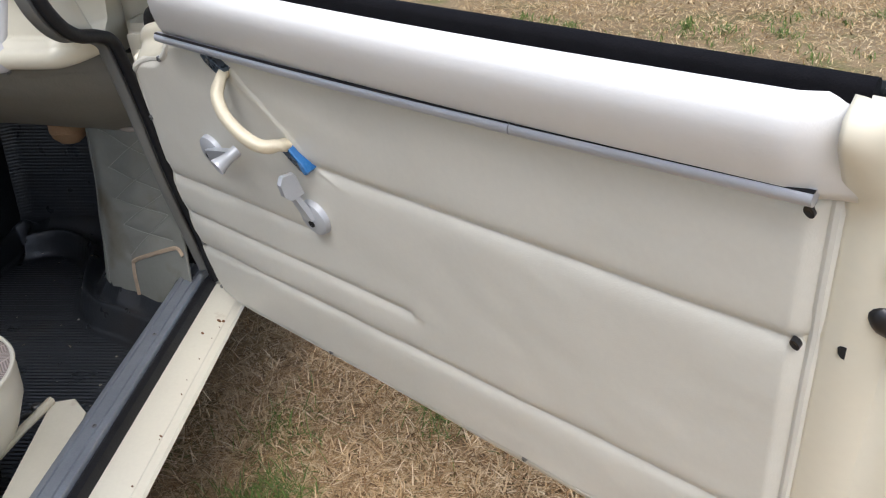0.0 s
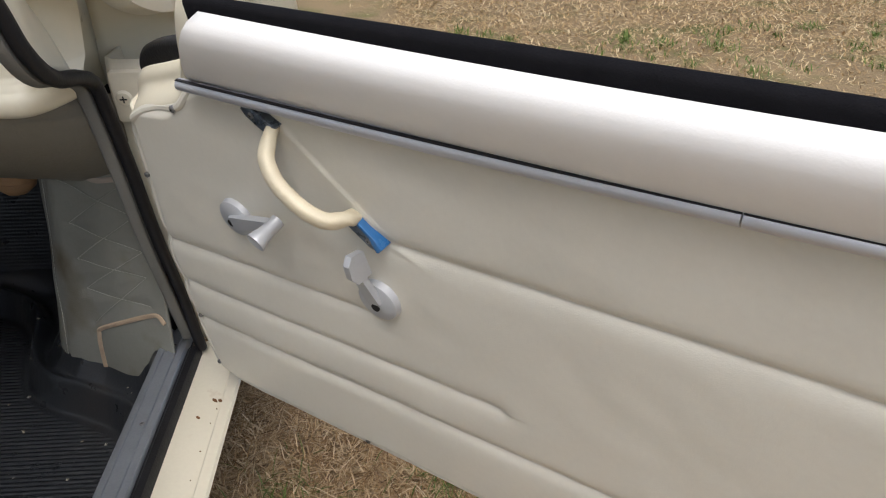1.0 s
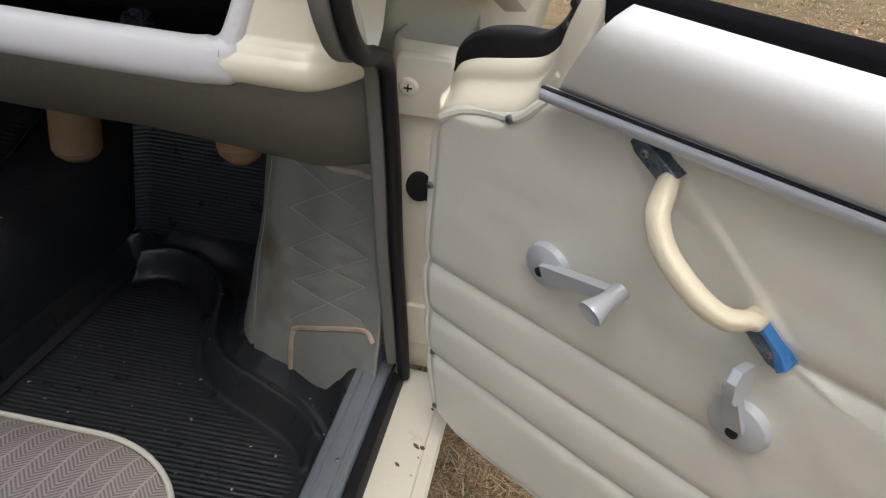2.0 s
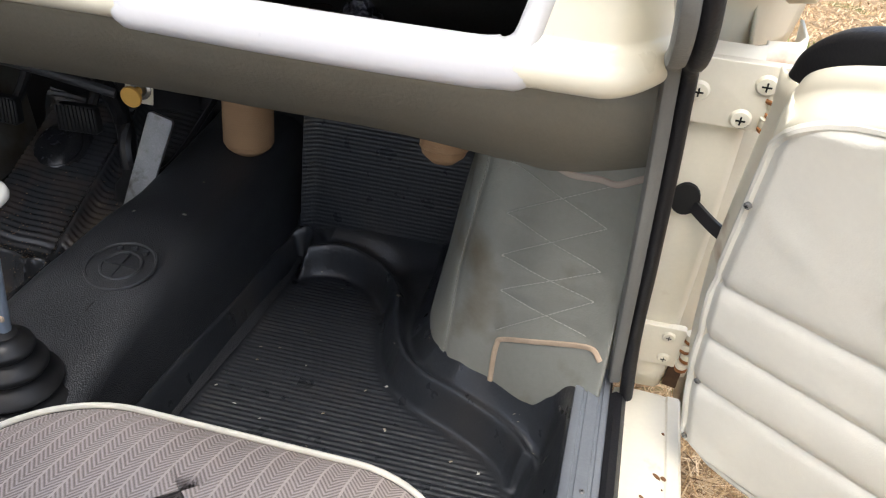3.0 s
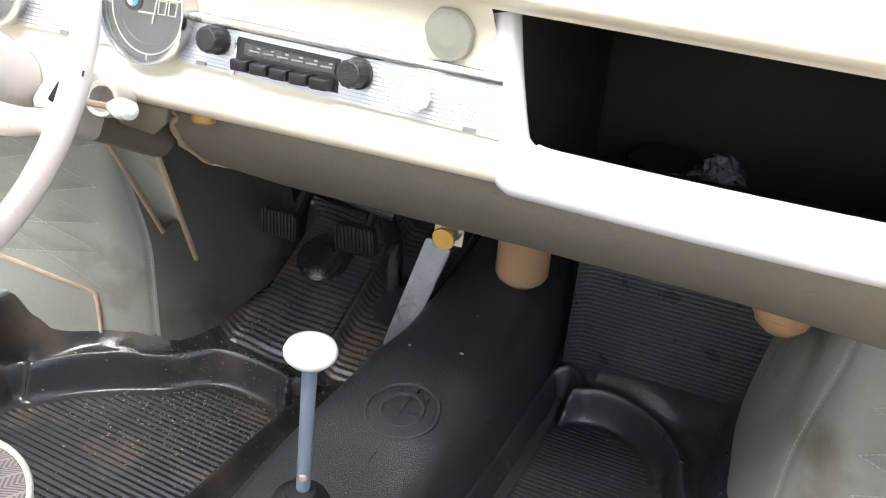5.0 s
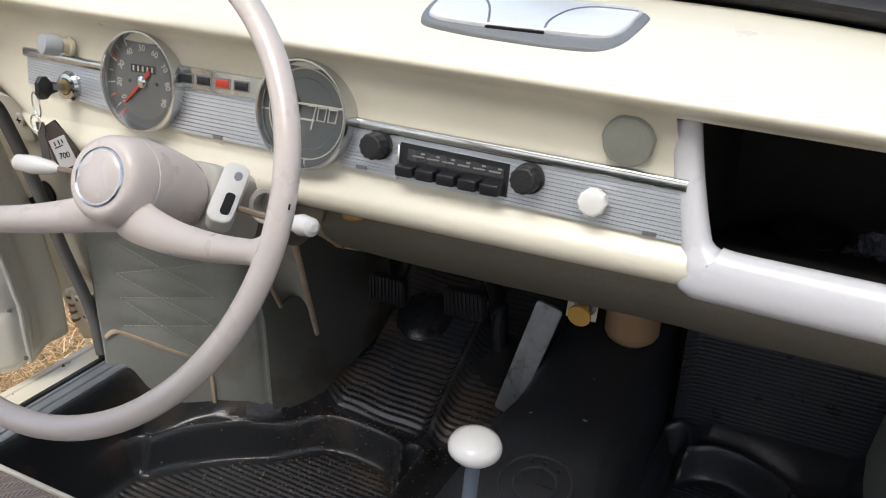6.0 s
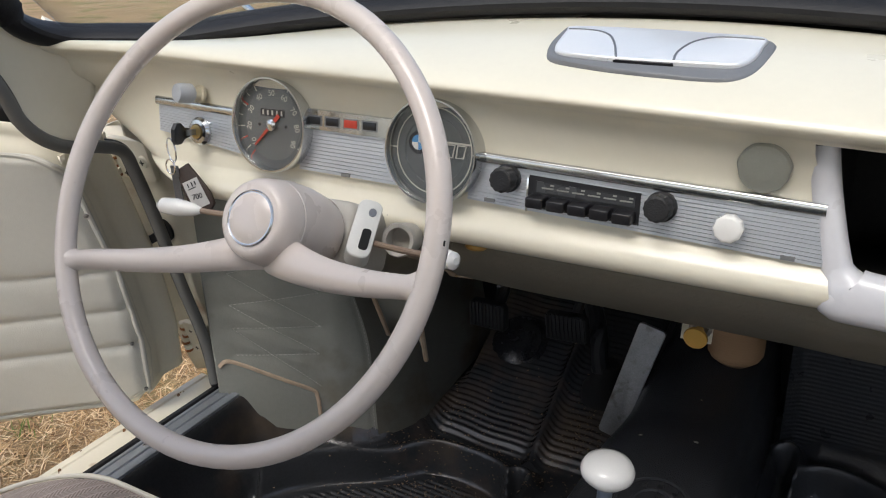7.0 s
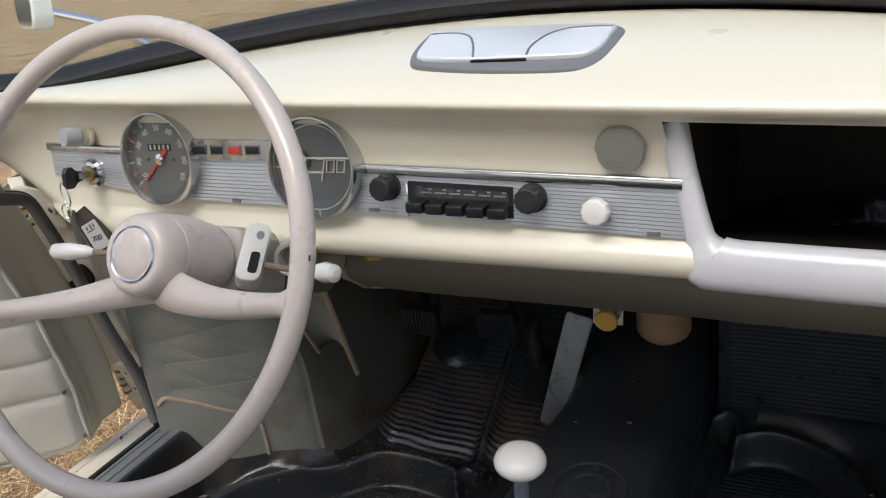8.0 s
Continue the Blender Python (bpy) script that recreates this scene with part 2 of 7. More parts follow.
def add_sweep(bm, path, profile, up=(0, 0, 1), scales=None, caps=True, close=False):
    """Sweeps a closed profile of (side, up) points along a path. up: the way that the profile's up keeps to."""
    path = [Vector(q) for q in path]
    n, rings = len(path), []
    for i, q in enumerate(path):
        a = path[(i - 1) % n] if close or i > 0 else q
        b = path[(i + 1) % n] if close or i < n - 1 else q
        t = (b - a).normalized()
        u = Vector(up[i]) if isinstance(up, list) else Vector(up)
        side = t.cross(u)
        side = side.normalized() if side.length > 1e-6 else Vector((1, 0, 0))
        u = side.cross(t).normalized()
        s = scales[i] if scales else 1.0
        s = s if isinstance(s, tuple) else (s, s)
        rings.append([bm.verts.new(q + side * (x * s[0]) + u * (y * s[1])) for x, y in profile])
    m = len(profile)
    for i in range(n - (not close)):
        for j in range(m):
            a, b = rings[i], rings[(i + 1) % n]
            bm.faces.new((a[j], a[(j + 1) % m], b[(j + 1) % m], b[j]))
    if caps and not close:
        bm.faces.new(rings[0])
        bm.faces.new(list(reversed(rings[-1])))


def circle(r, n=10, ry=None):
    ry = r if ry is None else ry
    return [(r * math.cos(2 * math.pi * k / n), ry * math.sin(2 * math.pi * k / n)) for k in range(n)]


def round_rect(w, h, r, n=4):
    """Outline of a rectangle w by h about the origin, with rounded corners."""
    out = []
    for cx, cy, a0 in ((w / 2 - r, h / 2 - r, 0), (-w / 2 + r, h / 2 - r, 90), (-w / 2 + r, -h / 2 + r, 180), (w / 2 - r, -h / 2 + r, 270)):
        for k in range(n + 1):
            a = radians(a0 + 90 * k / n)
            out.append((cx + r * math.cos(a), cy + r * math.sin(a)))
    return out


class Plane:
    """A local frame: o + u a + v b + n c."""
    def __init__(self, o, u, v):
        self.o, self.u, self.v = Vector(o), Vector(u).normalized(), Vector(v).normalized()
        self.n = self.u.cross(self.v).normalized()
        self.v = self.n.cross(self.u)

    def __call__(self, a, b, c=0.0):
        return self.o + self.u * a + self.v * b + self.n * c


def add_plate(bm, fr, outline, c0, c1, edge=0.0, steps=3):
    """A plate of that outline between heights c0 and c1 of a frame, its upper edge rounded by edge."""
    cx = sum(p[0] for p in outline) / len(outline)
    cy = sum(p[1] for p in outline) / len(outline)
    size = max(max(abs(p[0] - cx), abs(p[1] - cy)) for p in outline)
    layers = [(c0, 0.0)]
    if edge > 0:
        for k in range(steps + 1):
            a = radians(90 * k / steps)
            layers.append((c1 - math.copysign(edge, c1 - c0) * (1 - math.sin(a)), edge * (1 - math.cos(a))))
    else:
        layers.append((c1, 0.0))
    rings = []
    for c, inset in layers:
        s = 1 - inset / size
        rings.append([bm.verts.new(fr(cx + (x - cx) * s, cy + (y - cy) * s, c)) for x, y in outline])
    m = len(outline)
    for r0, r1 in zip(rings, rings[1:]):
        for j in range(m):
            bm.faces.new((r0[j], r0[(j + 1) % m], r1[(j + 1) % m], r1[j]))
    bm.faces.new(list(reversed(rings[0])))
    bm.faces.new(rings[-1])


def add_lathe(bm, o, axis, profile, n=24, squash=1.0):
    """Turns (radius, height) points round an axis. The ends close where the radius is 0."""
    ax = Vector(axis).normalized()
    s = ax.orthogonal().normalized()
    t = ax.cross(s)
    o = Vector(o)
    rings = []
    for r, h in profile:
        if r <= 1e-6:
            rings.append([bm.verts.new(o + ax * h)])
        else:
            rings.append([bm.verts.new(o + ax * h + s * (r * math.cos(2 * math.pi * k / n)) + t * (r * squash * math.sin(2 * math.pi * k / n))) for k in range(n)])
    for a, b in zip(rings, rings[1:]):
        for k in range(n):
            k2 = (k + 1) % n
            if len(a) == 1 and len(b) > 1:
                bm.faces.new((a[0], b[k], b[k2]))
            elif len(b) == 1 and len(a) > 1:
                bm.faces.new((a[k], a[k2], b[0]))
            elif len(a) > 1:
                bm.faces.new((a[k], a[k2], b[k2], b[k]))
    for ring in (rings[0], rings[-1]):
        if len(ring) > 1:
            bm.faces.new(ring)


def bm_of(fn, *args, **kw):
    bm = bmesh.new()
    fn(bm, *args, **kw)
    return bm


def tube(path, r, n=10, per=6, scales=None, flat=1.0):
    return bm_of(add_sweep, smooth_path(path, per) if per else path, circle(r, n, r * flat), scales=scales)


def lathe(o, axis, profile, n=24, squash=1.0):
    return bm_of(add_lathe, o, axis, profile, n, squash)


def plate(fr, outline, c0, c1, edge=0.0):
    return bm_of(add_plate, fr, outline, c0, c1, edge)


def solid(ob, thickness, offset=1.0):
    s = ob.modifiers.new("thickness", "SOLIDIFY")
    s.thickness, s.offset = thickness, offset
    return ob


def smoothstep(a, b, x):
    t = min(1.0, max(0.0, (x - a) / (b - a)))
    return t * t * (3 - 2 * t)


def lerp_table(table, x):
    """Piecewise linear between (x, y) rows."""
    if x <= table[0][0]:
        return table[0][1]
    for (x0, y0), (x1, y1) in zip(table, table[1:]):
        if x <= x1:
            return y0 + (y1 - y0) * (x - x0) / (x1 - x0)
    return table[-1][1]


def text_mesh(body, size, fr, depth=0.0004, turn=0.0):
    """Letters of the built-in font as a bmesh, centred on a frame's origin."""
    cu = bpy.data.curves.new("letters", "FONT")
    cu.body, cu.size, cu.align_x, cu.align_y, cu.extrude = body, size, "CENTER", "CENTER", depth / 2
    ob = new("letters", cu)
    me = bpy.data.meshes.new_from_object(ob.evaluated_get(bpy.context.evaluated_depsgraph_get()))
    bm = bmesh.new()
    bm.from_mesh(me)
    bpy.data.objects.remove(ob)
    bpy.data.meshes.remove(me)
    c, s = math.cos(turn), math.sin(turn)
    for v in bm.verts:
        x, y, z = v.co
        v.co = fr(x * c - y * s, x * s + y * c, z + depth / 2)
    return bm


def screw(fr, a, b, c, r, parent, material=STEEL):
    """A round screw head with a cross slot."""
    bm = lathe(fr(a, b, c), fr.n, [(r, -0.002), (r, 0.0004), (r * 0.8, r * 0.3), (0, r * 0.42)], 14)
    sc = part("screw", bm, material, parent)
    bm = bmesh.new()
    for w, h in ((r * 0.85, r * 0.15), (r * 0.15, r * 0.85)):
        add_plate(bm, fr, [(a + x * w / 2, b + y * h / 2) for x, y in ((-1, -1), (1, -1), (1, 1), (-1, 1))], c + r * 0.2, c + r * 0.45)
    part("screw_slot", bm, BLACK_VOID, sc, smooth=False)
    return sc


# ---- ground ----
def make_ground():
    m = mat("dry_lawn_soil", (0.30, 0.212, 0.122), 0.95, vary=0.35, scale=2.2, bump=0.01, bump_scale=60,
            stain=(0.13, 0.14, 0.045), stain_scale=3.0, stain_at=(0.52, 0.72), spec=0.1)
    bm = bmesh.new()
    steps = [-400, -60, -20, -8] + [k * 0.5 for k in range(-12, 17)] + [12, 25, 70, 400]
    vs = [[bm.verts.new((x, y, 0.008 * math.sin(x * 2.1 + y) + 0.01 * math.sin(y * 1.7 - x * 0.6))) for y in steps] for x in steps]
    for i in range(len(steps) - 1):
        for j in range(len(steps) - 1):
            bm.faces.new((vs[i][j], vs[i + 1][j], vs[i + 1][j + 1], vs[i][j + 1]))
    tagged(part("ground", bm, m), "dry straw-coloured lawn with bare brown soil", "lawn", kind="structure")


def blades(name, label, spots, material, length, lean):
    """Loose blades: one thin bent triangle strip each, at (x, y) spots."""
    n = len(spots)
    rng = np.random.default_rng(len(spots))
    turn = rng.uniform(0, 2 * np.pi, n)
    size = rng.uniform(0.45, 1.0, n) * length
    up = np.clip(rng.normal(lean, 0.3, n), 0.08, 1.45)
    wide = rng.uniform(0.0004, 0.0012, n) * (0.6 + 0.6 * np.hypot(spots[:, 0], spots[:, 1]))
    dirs = np.stack([np.cos(turn) * np.cos(up), np.sin(turn) * np.cos(up), np.sin(up)], 1)
    side = np.stack([-np.sin(turn), np.cos(turn), np.zeros(n)], 1) * wide[:, None]
    base = np.concatenate([spots, rng.uniform(0.0, 0.018, (n, 1))], 1)
    mid = base + dirs * (size * 0.55)[:, None]
    tip = mid + (dirs * np.array([1, 1, 0.35])) * (size * 0.5)[:, None]
    verts = np.stack([base - side, base + side, mid + side * 0.8, mid - side * 0.8, tip], 1).reshape(-1, 3)
    k = np.arange(n)[:, None] * 5
    quads = np.concatenate([k, k + 1, k + 2, k + 3], 1)
    tris = np.concatenate([k + 3, k + 2, k + 4], 1)
    me = bpy.data.meshes.new(name)
    me.from_pydata(verts.tolist(), [], quads.tolist() + tris.tolist())
    me.materials.append(material)
    return tagged(new(name, me), label, "grass", kind="stuff")


def make_grass():
    rng = np.random.default_rng(7)
    straw = palette_mat("straw_blades", [(0.10, 0.055, 0.025), (0.44, 0.28, 0.13), (0.72, 0.54, 0.32), (0.26, 0.145, 0.065), (0.60, 0.41, 0.21), (0.80, 0.64, 0.42)])
    green = palette_mat("green_blades", [(0.075, 0.125, 0.03), (0.16, 0.20, 0.05), (0.11, 0.17, 0.045)])
    near = np.concatenate([
        np.stack([rng.uniform(0.62, 2.0, 110000), rng.uniform(-0.75, 1.0, 110000)], 1),
        np.stack([rng.uniform(0.9, 5.0, 70000), rng.uniform(0.4, 4.5, 70000)], 1),
        np.stack([rng.uniform(0.3, 9.0, 45000), rng.uniform(3.8, 10.0, 45000)], 1),
        np.stack([rng.uniform(-2.6, -0.62, 70000), rng.uniform(-0.9, 1.2, 70000)], 1),
        np.stack([rng.uniform(-4.5, -0.8, 14000), rng.uniform(0.8, 4.5, 14000)], 1)])
    spread = np.clip(np.abs(near[:, :1]) - 0.9, 0, 1.2) * rng.normal(0, 0.45, near.shape)
    near = near + spread
    under = np.stack([rng.uniform(0.42, 0.7, 16000), rng.uniform(-0.9, 0.6, 16000)], 1)
    near = np.concatenate([near[np.abs(near[:, 0]) > 0.62], under])
    blades("dry_grass", "matted dry straw-coloured grass blades on the lawn", near, straw, 0.048, 0.22)
    tufts = []
    for _ in range(260):
        side = 1 if rng.random() < 0.68 else -1
        c = np.array([side * rng.uniform(0.7, 3.6), rng.uniform(-0.7, 3.2)])
        tufts.append(c + rng.normal(0, rng.uniform(0.012, 0.06), (int(rng.integers(18, 60)), 2)))
    for c, r, k in (((0.75, -0.17), 0.04, 520), ((0.755, -0.30), 0.045, 420), ((0.70, -0.24), 0.04, 300), ((1.0, 0.05), 0.035, 160), ((0.74, 0.0), 0.05, 200)):
        tufts.append(np.array(c) + rng.normal(0, r, (k, 2)))
    blades("green_grass", "scattered green grass tufts in the dry lawn", np.concatenate(tufts), green, 0.062, 0.75)


make_ground()
make_grass()


# ---- floor of the car ----
def inside_distance(poly, x, y):
    """Signed distance to a closed outline, negative inside, for arrays of points."""
    x, y = np.asarray(x, float), np.asarray(y, float)
    best, odd = np.full(x.shape, 1e9), np.zeros(x.shape, bool)
    for (x0, y0), (x1, y1) in zip(poly, poly[1:] + poly[:1]):
        dx, dy = x1 - x0, y1 - y0
        t = np.clip(((x - x0) * dx + (y - y0) * dy) / max(dx * dx + dy * dy, 1e-12), 0, 1)
        best = np.minimum(best, np.hypot(x - x0 - t * dx, y - y0 - t * dy))
        if dy:
            odd ^= ((y0 > y) != (y1 > y)) & (x < x0 + (y - y0) * dx / dy)
    return np.where(odd, -best, best)


PAN_R = [(0.125, -0.80), (0.125, 0.26), (0.145, 0.30), (0.18, 0.325), (0.225, 0.325), (0.27, 0.30), (0.305, 0.25), (0.325, 0.18),
         (0.355, 0.11), (0.40, 0.065), (0.46, 0.035), (0.52, 0.0), (0.55, -0.04), (0.565, -0.12), (0.57, -0.80)]
PAN_L = [(-0.195, -0.80), (-0.195, 0.05), (-0.205, 0.09), (-0.235, 0.118), (-0.28, 0.127), (-0.325, 0.127), (-0.355, 0.116), (-0.39, 0.082),
         (-0.425, 0.058), (-0.46, 0.036), (-0.505, -0.002), (-0.54, -0.05), (-0.565, -0.12), (-0.57, -0.80)]


PAN_R = [(q.x, q.y) for q in smooth_path([(x, y, 0) for x, y in PAN_R], 4)]
PAN_L = [(q.x, q.y) for q in smooth_path([(x, y, 0) for x, y in PAN_L], 4)]


def rib(v, pitch, depth, sharp=1.6):
    """Narrow rounded ribs between wider valleys."""
    return depth * (abs(math.sin(math.pi * v / pitch)) ** sharp - 1.0)


FOOT = [(0.39, 0.262), (0.417, 0.264), (0.448, 0.273), (0.511, 0.280), (0.56, 0.290), (0.575, 0.312), (0.60, 0.327), (0.64, 0.329)]
ARCH_LINE = [(0.634, -0.012), (0.60, 0.012), (0.555, 0.042), (0.51, 0.070), (0.465, 0.088), (0.428, 0.118), (0.405, 0.17), (0.394, 0.25), (0.39, 0.40)]


def to_arch(x, y):
    """Distance to the arch panel's foot, 0 beyond it."""
    best = 1e9
    for (x0, y0), (x1, y1) in zip(ARCH_LINE, ARCH_LINE[1:]):
        dx, dy = x1 - x0, y1 - y0
        t = max(0.0, min(1.0, ((x - x0) * dx + (y - y0) * dy) / (dx * dx + dy * dy)))
        q = math.hypot(x - x0 - t * dx, y - y0 - t * dy)
        if q < best:
            best, sign = q, (x - x0) * dy - (y - y0) * dx
    return best if sign < 0 else 0.0


def skirt(z, x, y, d):
    """The mat turned up against the arch panel and the sill."""
    x = abs(x)
    if d > 0.012 and x > 0.36 and y > -0.08:
        g = 1 - smoothstep(0.0, 0.042, to_arch(x, y))
        g *= smoothstep(0.012, 0.03, d)
        z += (lerp_table(FOOT, x) - z) * g
    if y < 0.05:
        z += (0.3265 - z) * smoothstep(0.578, 0.604, x)
    return z


def floor_right(x, y, d=None):
    d = float(inside_distance(PAN_R, x, y)) if d is None else d
    z = 0.186 + 0.035 * smoothstep(-0.004, 0.018, d) + 0.016 * math.exp(-((d - 0.016) / 0.011) ** 2)
    z -= 0.014 * math.exp(-((d - 0.042) / 0.014) ** 2) * (1 - smoothstep(0.33, 0.40, x))
    if d < -0.012:
        z += rib(y - 0.02 * x, 0.0085, 0.0020, 1.2) * smoothstep(0.012, 0.02, -d)
    if y > 0.335 and x < 0.40:
        z += 0.03 * smoothstep(0.335, 0.39, y)
    return skirt(z, x, y, d)


def floor_left(x, y, d=None):
    d = float(inside_distance(PAN_L, x, y)) if d is None else d
    z = 0.186 + 0.030 * smoothstep(-0.004, 0.018, d) + 0.024 * math.exp(-((d - 0.018) / 0.014) ** 2)
    z += 0.006 * math.sin(x * 34) * smoothstep(0.0, 0.03, d) * (1 - smoothstep(0.06, 0.1, d)) * (x < -0.36)
    if d < -0.012:
        z += rib(y + 0.03 * x, 0.0095, 0.0030) * smoothstep(0.012, 0.02, -d)
    if y > 0.165:
        z += 0.56 * (y - 0.165) * smoothstep(0.165, 0.20, y)
        if -0.40 < x < -0.205:
            z += rib(y + 0.05 * x + 0.0012 * math.sin(x * 60), 0.0088, 0.0018) * smoothstep(0.17, 0.19, y)
        elif -0.195 < x < -0.09:
            z += rib(y + 0.05 * x + 0.0012 * math.sin(x * 60), 0.0088, 0.0018) * smoothstep(0.17, 0.19, y)
        if -0.23 < x < -0.17:
            z += 0.014 * math.exp(-((x + 0.2) / 0.011) ** 2)
    return skirt(z, x, y, d)


def tunnel_top(y):
    return lerp_table([(-0.9, 0.27), (-0.3, 0.285), (-0.18, 0.303), (0.0, 0.345), (0.15, 0.362), (0.33, 0.383), (0.55, 0.41)], y)


def make_floor():
    fl = thing("floor", (0, 0, 0.1), "black ribbed rubber floor mats over the car floor", "car floor", kind="structure")
    for x0, x1, y1, poly, height, m, lab in ((0.10, 0.607, 0.42, PAN_R, floor_right, RUBBER, "shiny black ribbed rubber mat with a raised rim"),
                                            (-0.075, -0.607, 0.50, PAN_L, floor_left, RUBBER_DIRTY, "worn dusty black ribbed rubber mat")):
        xs, ys = np.linspace(x0, x1, 171), np.linspace(-0.44, y1, 561)
        dist = inside_distance(poly, *np.meshgrid(xs, ys, indexing="ij"))
        bm = bmesh.new()
        add_grid(bm, lambda u, v: (xs[round(u * 170)], ys[round(v * 560)], height(xs[round(u * 170)], ys[round(v * 560)], dist[round(u * 170), round(v * 560)])), 170, 560)
        part("rubber_mat", bm, m, fl, lab, sharp=80)
    # centre tunnel, its cover rounded at the shoulders and flared at the foot
    prof = [(-0.128, -1.0, 0.0), (-0.112, -1.0, 0.012), (-0.106, -0.7, 0), (-0.099, -0.35, 0), (-0.09, -0.14, 0), (-0.072, -0.04, 0), (-0.05, -0.012, 0),
            (-0.02, 0.0, 0), (0.02, 0.0, 0), (0.05, -0.012, 0), (0.074, -0.04, 0), (0.09, -0.14, 0), (0.098, -0.35, 0), (0.105, -0.7, 0), (0.112, -1.0, 0.012), (0.132, -1.0, 0.0)]
    prof = smooth_path([(x, k, e) for x, k, e in prof], 3)

    def tun(u, v):
        q = prof[round(u * (len(prof) - 1))]
        y = -0.85 + 1.38 * v
        top = tunnel_top(y)
        base = 0.19 + (0.55 * max(0.0, y - 0.2) if q[0] < 0 else 0.03 * smoothstep(0.3, 0.42, y))
        return (q[0] * (0.80 - 0.15 * smoothstep(0.1, 0.19, y) if q[0] < 0 and y > 0.1 else 0.80 + 0.2 * (1 - smoothstep(-0.15, 0.1, y)) if q[0] < 0 else 1.0) + 0.004 * math.sin(y * 9) * (q[1] < -0.2), y, top + q[1] * (top - base) + q[2])
    bm = bmesh.new()
    add_grid(bm, tun, len(prof) - 1, 60)
    tunnel = part("tunnel_cover", bm, GRAIN_RUBBER, fl, "black grained rubber cover on the centre tunnel", sharp=80)
    # moulded round emblem of rings, a cross and short marks
    fr = Plane((0.026, 0.016, tunnel_top(0.016) + 0.0002), (1, 0, 0), (0, 1, 0.2))
    for r in (0.043, 0.025):
        bm = bmesh.new()
        add_sweep(bm, [fr(r * math.cos(a), r * math.sin(a), 0.0) for a in np.linspace(0, 2 * math.pi, 48, endpoint=False)], circle(0.0026, 6), up=tuple(fr.n), close=True)
        part("moulded_ring", bm, GRAIN_RUBBER, tunnel)
    for a, b, w, h in ((0, 0, 0.048, 0.0018), (0, 0, 0.0018, 0.048), (-0.018, 0.029, 0.006, 0.006), (0.0, 0.034, 0.007, 0.006), (0.018, 0.029, 0.006, 0.006)):
        part("moulded_mark", plate(fr, [(a + s * w / 2, b + t * h / 2) for s, t in ((-1, -1), (1, -1), (1, 1), (-1, 1))], -0.002, 0.0022), GRAIN_RUBBER, tunnel)
    # split in the cover beside the gear lever
    bm = tube([(0.035, -0.02, tunnel_top(-0.02) - 0.004), (0.03, -0.07, tunnel_top(-0.07) - 0.002), (0.062, -0.12, tunnel_top(-0.12) - 0.022)], 0.0012, 6)
    part("split", bm, BLACK_VOID, tunnel)


make_floor()


# ---- bulkhead and steel floor pan ----
def make_bulkhead():
    bk = thing("wall_front", (0, 0.45, 0.2), "black bulkhead with a ribbed rubber toe mat", "bulkhead", kind="structure")
    bm = bmesh.new()
    add_grid(bm, lambda u, v: (0.118 + 0.30 * u, 0.385 + 0.03 * v + rib(v * 0.36, 0.0068, 0.0010) + 0.012 * (math.exp(-(u * 0.3 / 0.012) ** 2) + math.exp(-((1 - u) * 0.3 / 0.012) ** 2)) * -1.2,
                               0.232 + 0.36 * v), 40, 190)
    part("toe_mat", bm, RUBBER, bk, "black ribbed rubber toe mat", sharp=80)
    bm = bmesh.new()
    fr = Plane((0, 0.46, 0), (1, 0, 0), (0, 0, 1))
    add_plate(bm, fr, [(-0.62, 0.08), (0.62, 0.08), (0.62, 0.86), (-0.62, 0.86)], -0.07, 0.0)
    part("panel", bm, BLACK_PLASTIC, bk)
    fr = Plane((0, 0, 0.10), (1, 0, 0), (0, 1, 0))
    bm = plate(fr, [(-0.56, -1.95), (0.56, -1.95), (0.56, 0.46), (-0.56, 0.46)], 0.03, 0.065)
    part("floor_pan", bm, BLACK_PLASTIC, bk)
    # dark painted steel behind the pedals
    bm = bmesh.new()
    add_grid(bm, lambda u, v: (-0.40 + 0.30 * u, 0.455 - 0.04 * math.sin(v * 3.1) * math.sin(u * 3.14), 0.34 + 0.4 * v), 8, 8)
    part("pedal_panel", bm, BLACK_PLASTIC, bk)
    bm = tube([(-0.36, 0.20, 0.525), (-0.24, 0.24, 0.495), (-0.13, 0.27, 0.465)], 0.0075, 10)
    part("cross_pipe", bm, mat("dark_grey_steel", (0.045, 0.046, 0.048), 0.55), bk)


make_bulkhead()


# ---- quilted wheel-arch panels at the foot of the pillars ----
ARCH = smooth_path([(0.634, -0.012, 0), (0.60, 0.012, 0), (0.555, 0.042, 0), (0.51, 0.070, 0), (0.465, 0.088, 0), (0.428, 0.118, 0), (0.405, 0.17, 0), (0.394, 0.25, 0), (0.39, 0.40, 0)], 16)
ARCH_S = [0.0]
for p0, p1 in zip(ARCH, ARCH[1:]):
    ARCH_S.append(ARCH_S[-1] + (p1 - p0).length)


def arch_at(s):
    for i in range(len(ARCH) - 1):
        if s <= ARCH_S[i + 1]:
            t = (s - ARCH_S[i]) / (ARCH_S[i + 1] - ARCH_S[i])
            p = ARCH[i].lerp(ARCH[i + 1], t)
            d = (ARCH[i + 1] - ARCH[i]).normalized()
            return p, Vector((d.y, -d.x, 0)) * -1.0
    return ARCH[-1], Vector((-1, 0, 0))


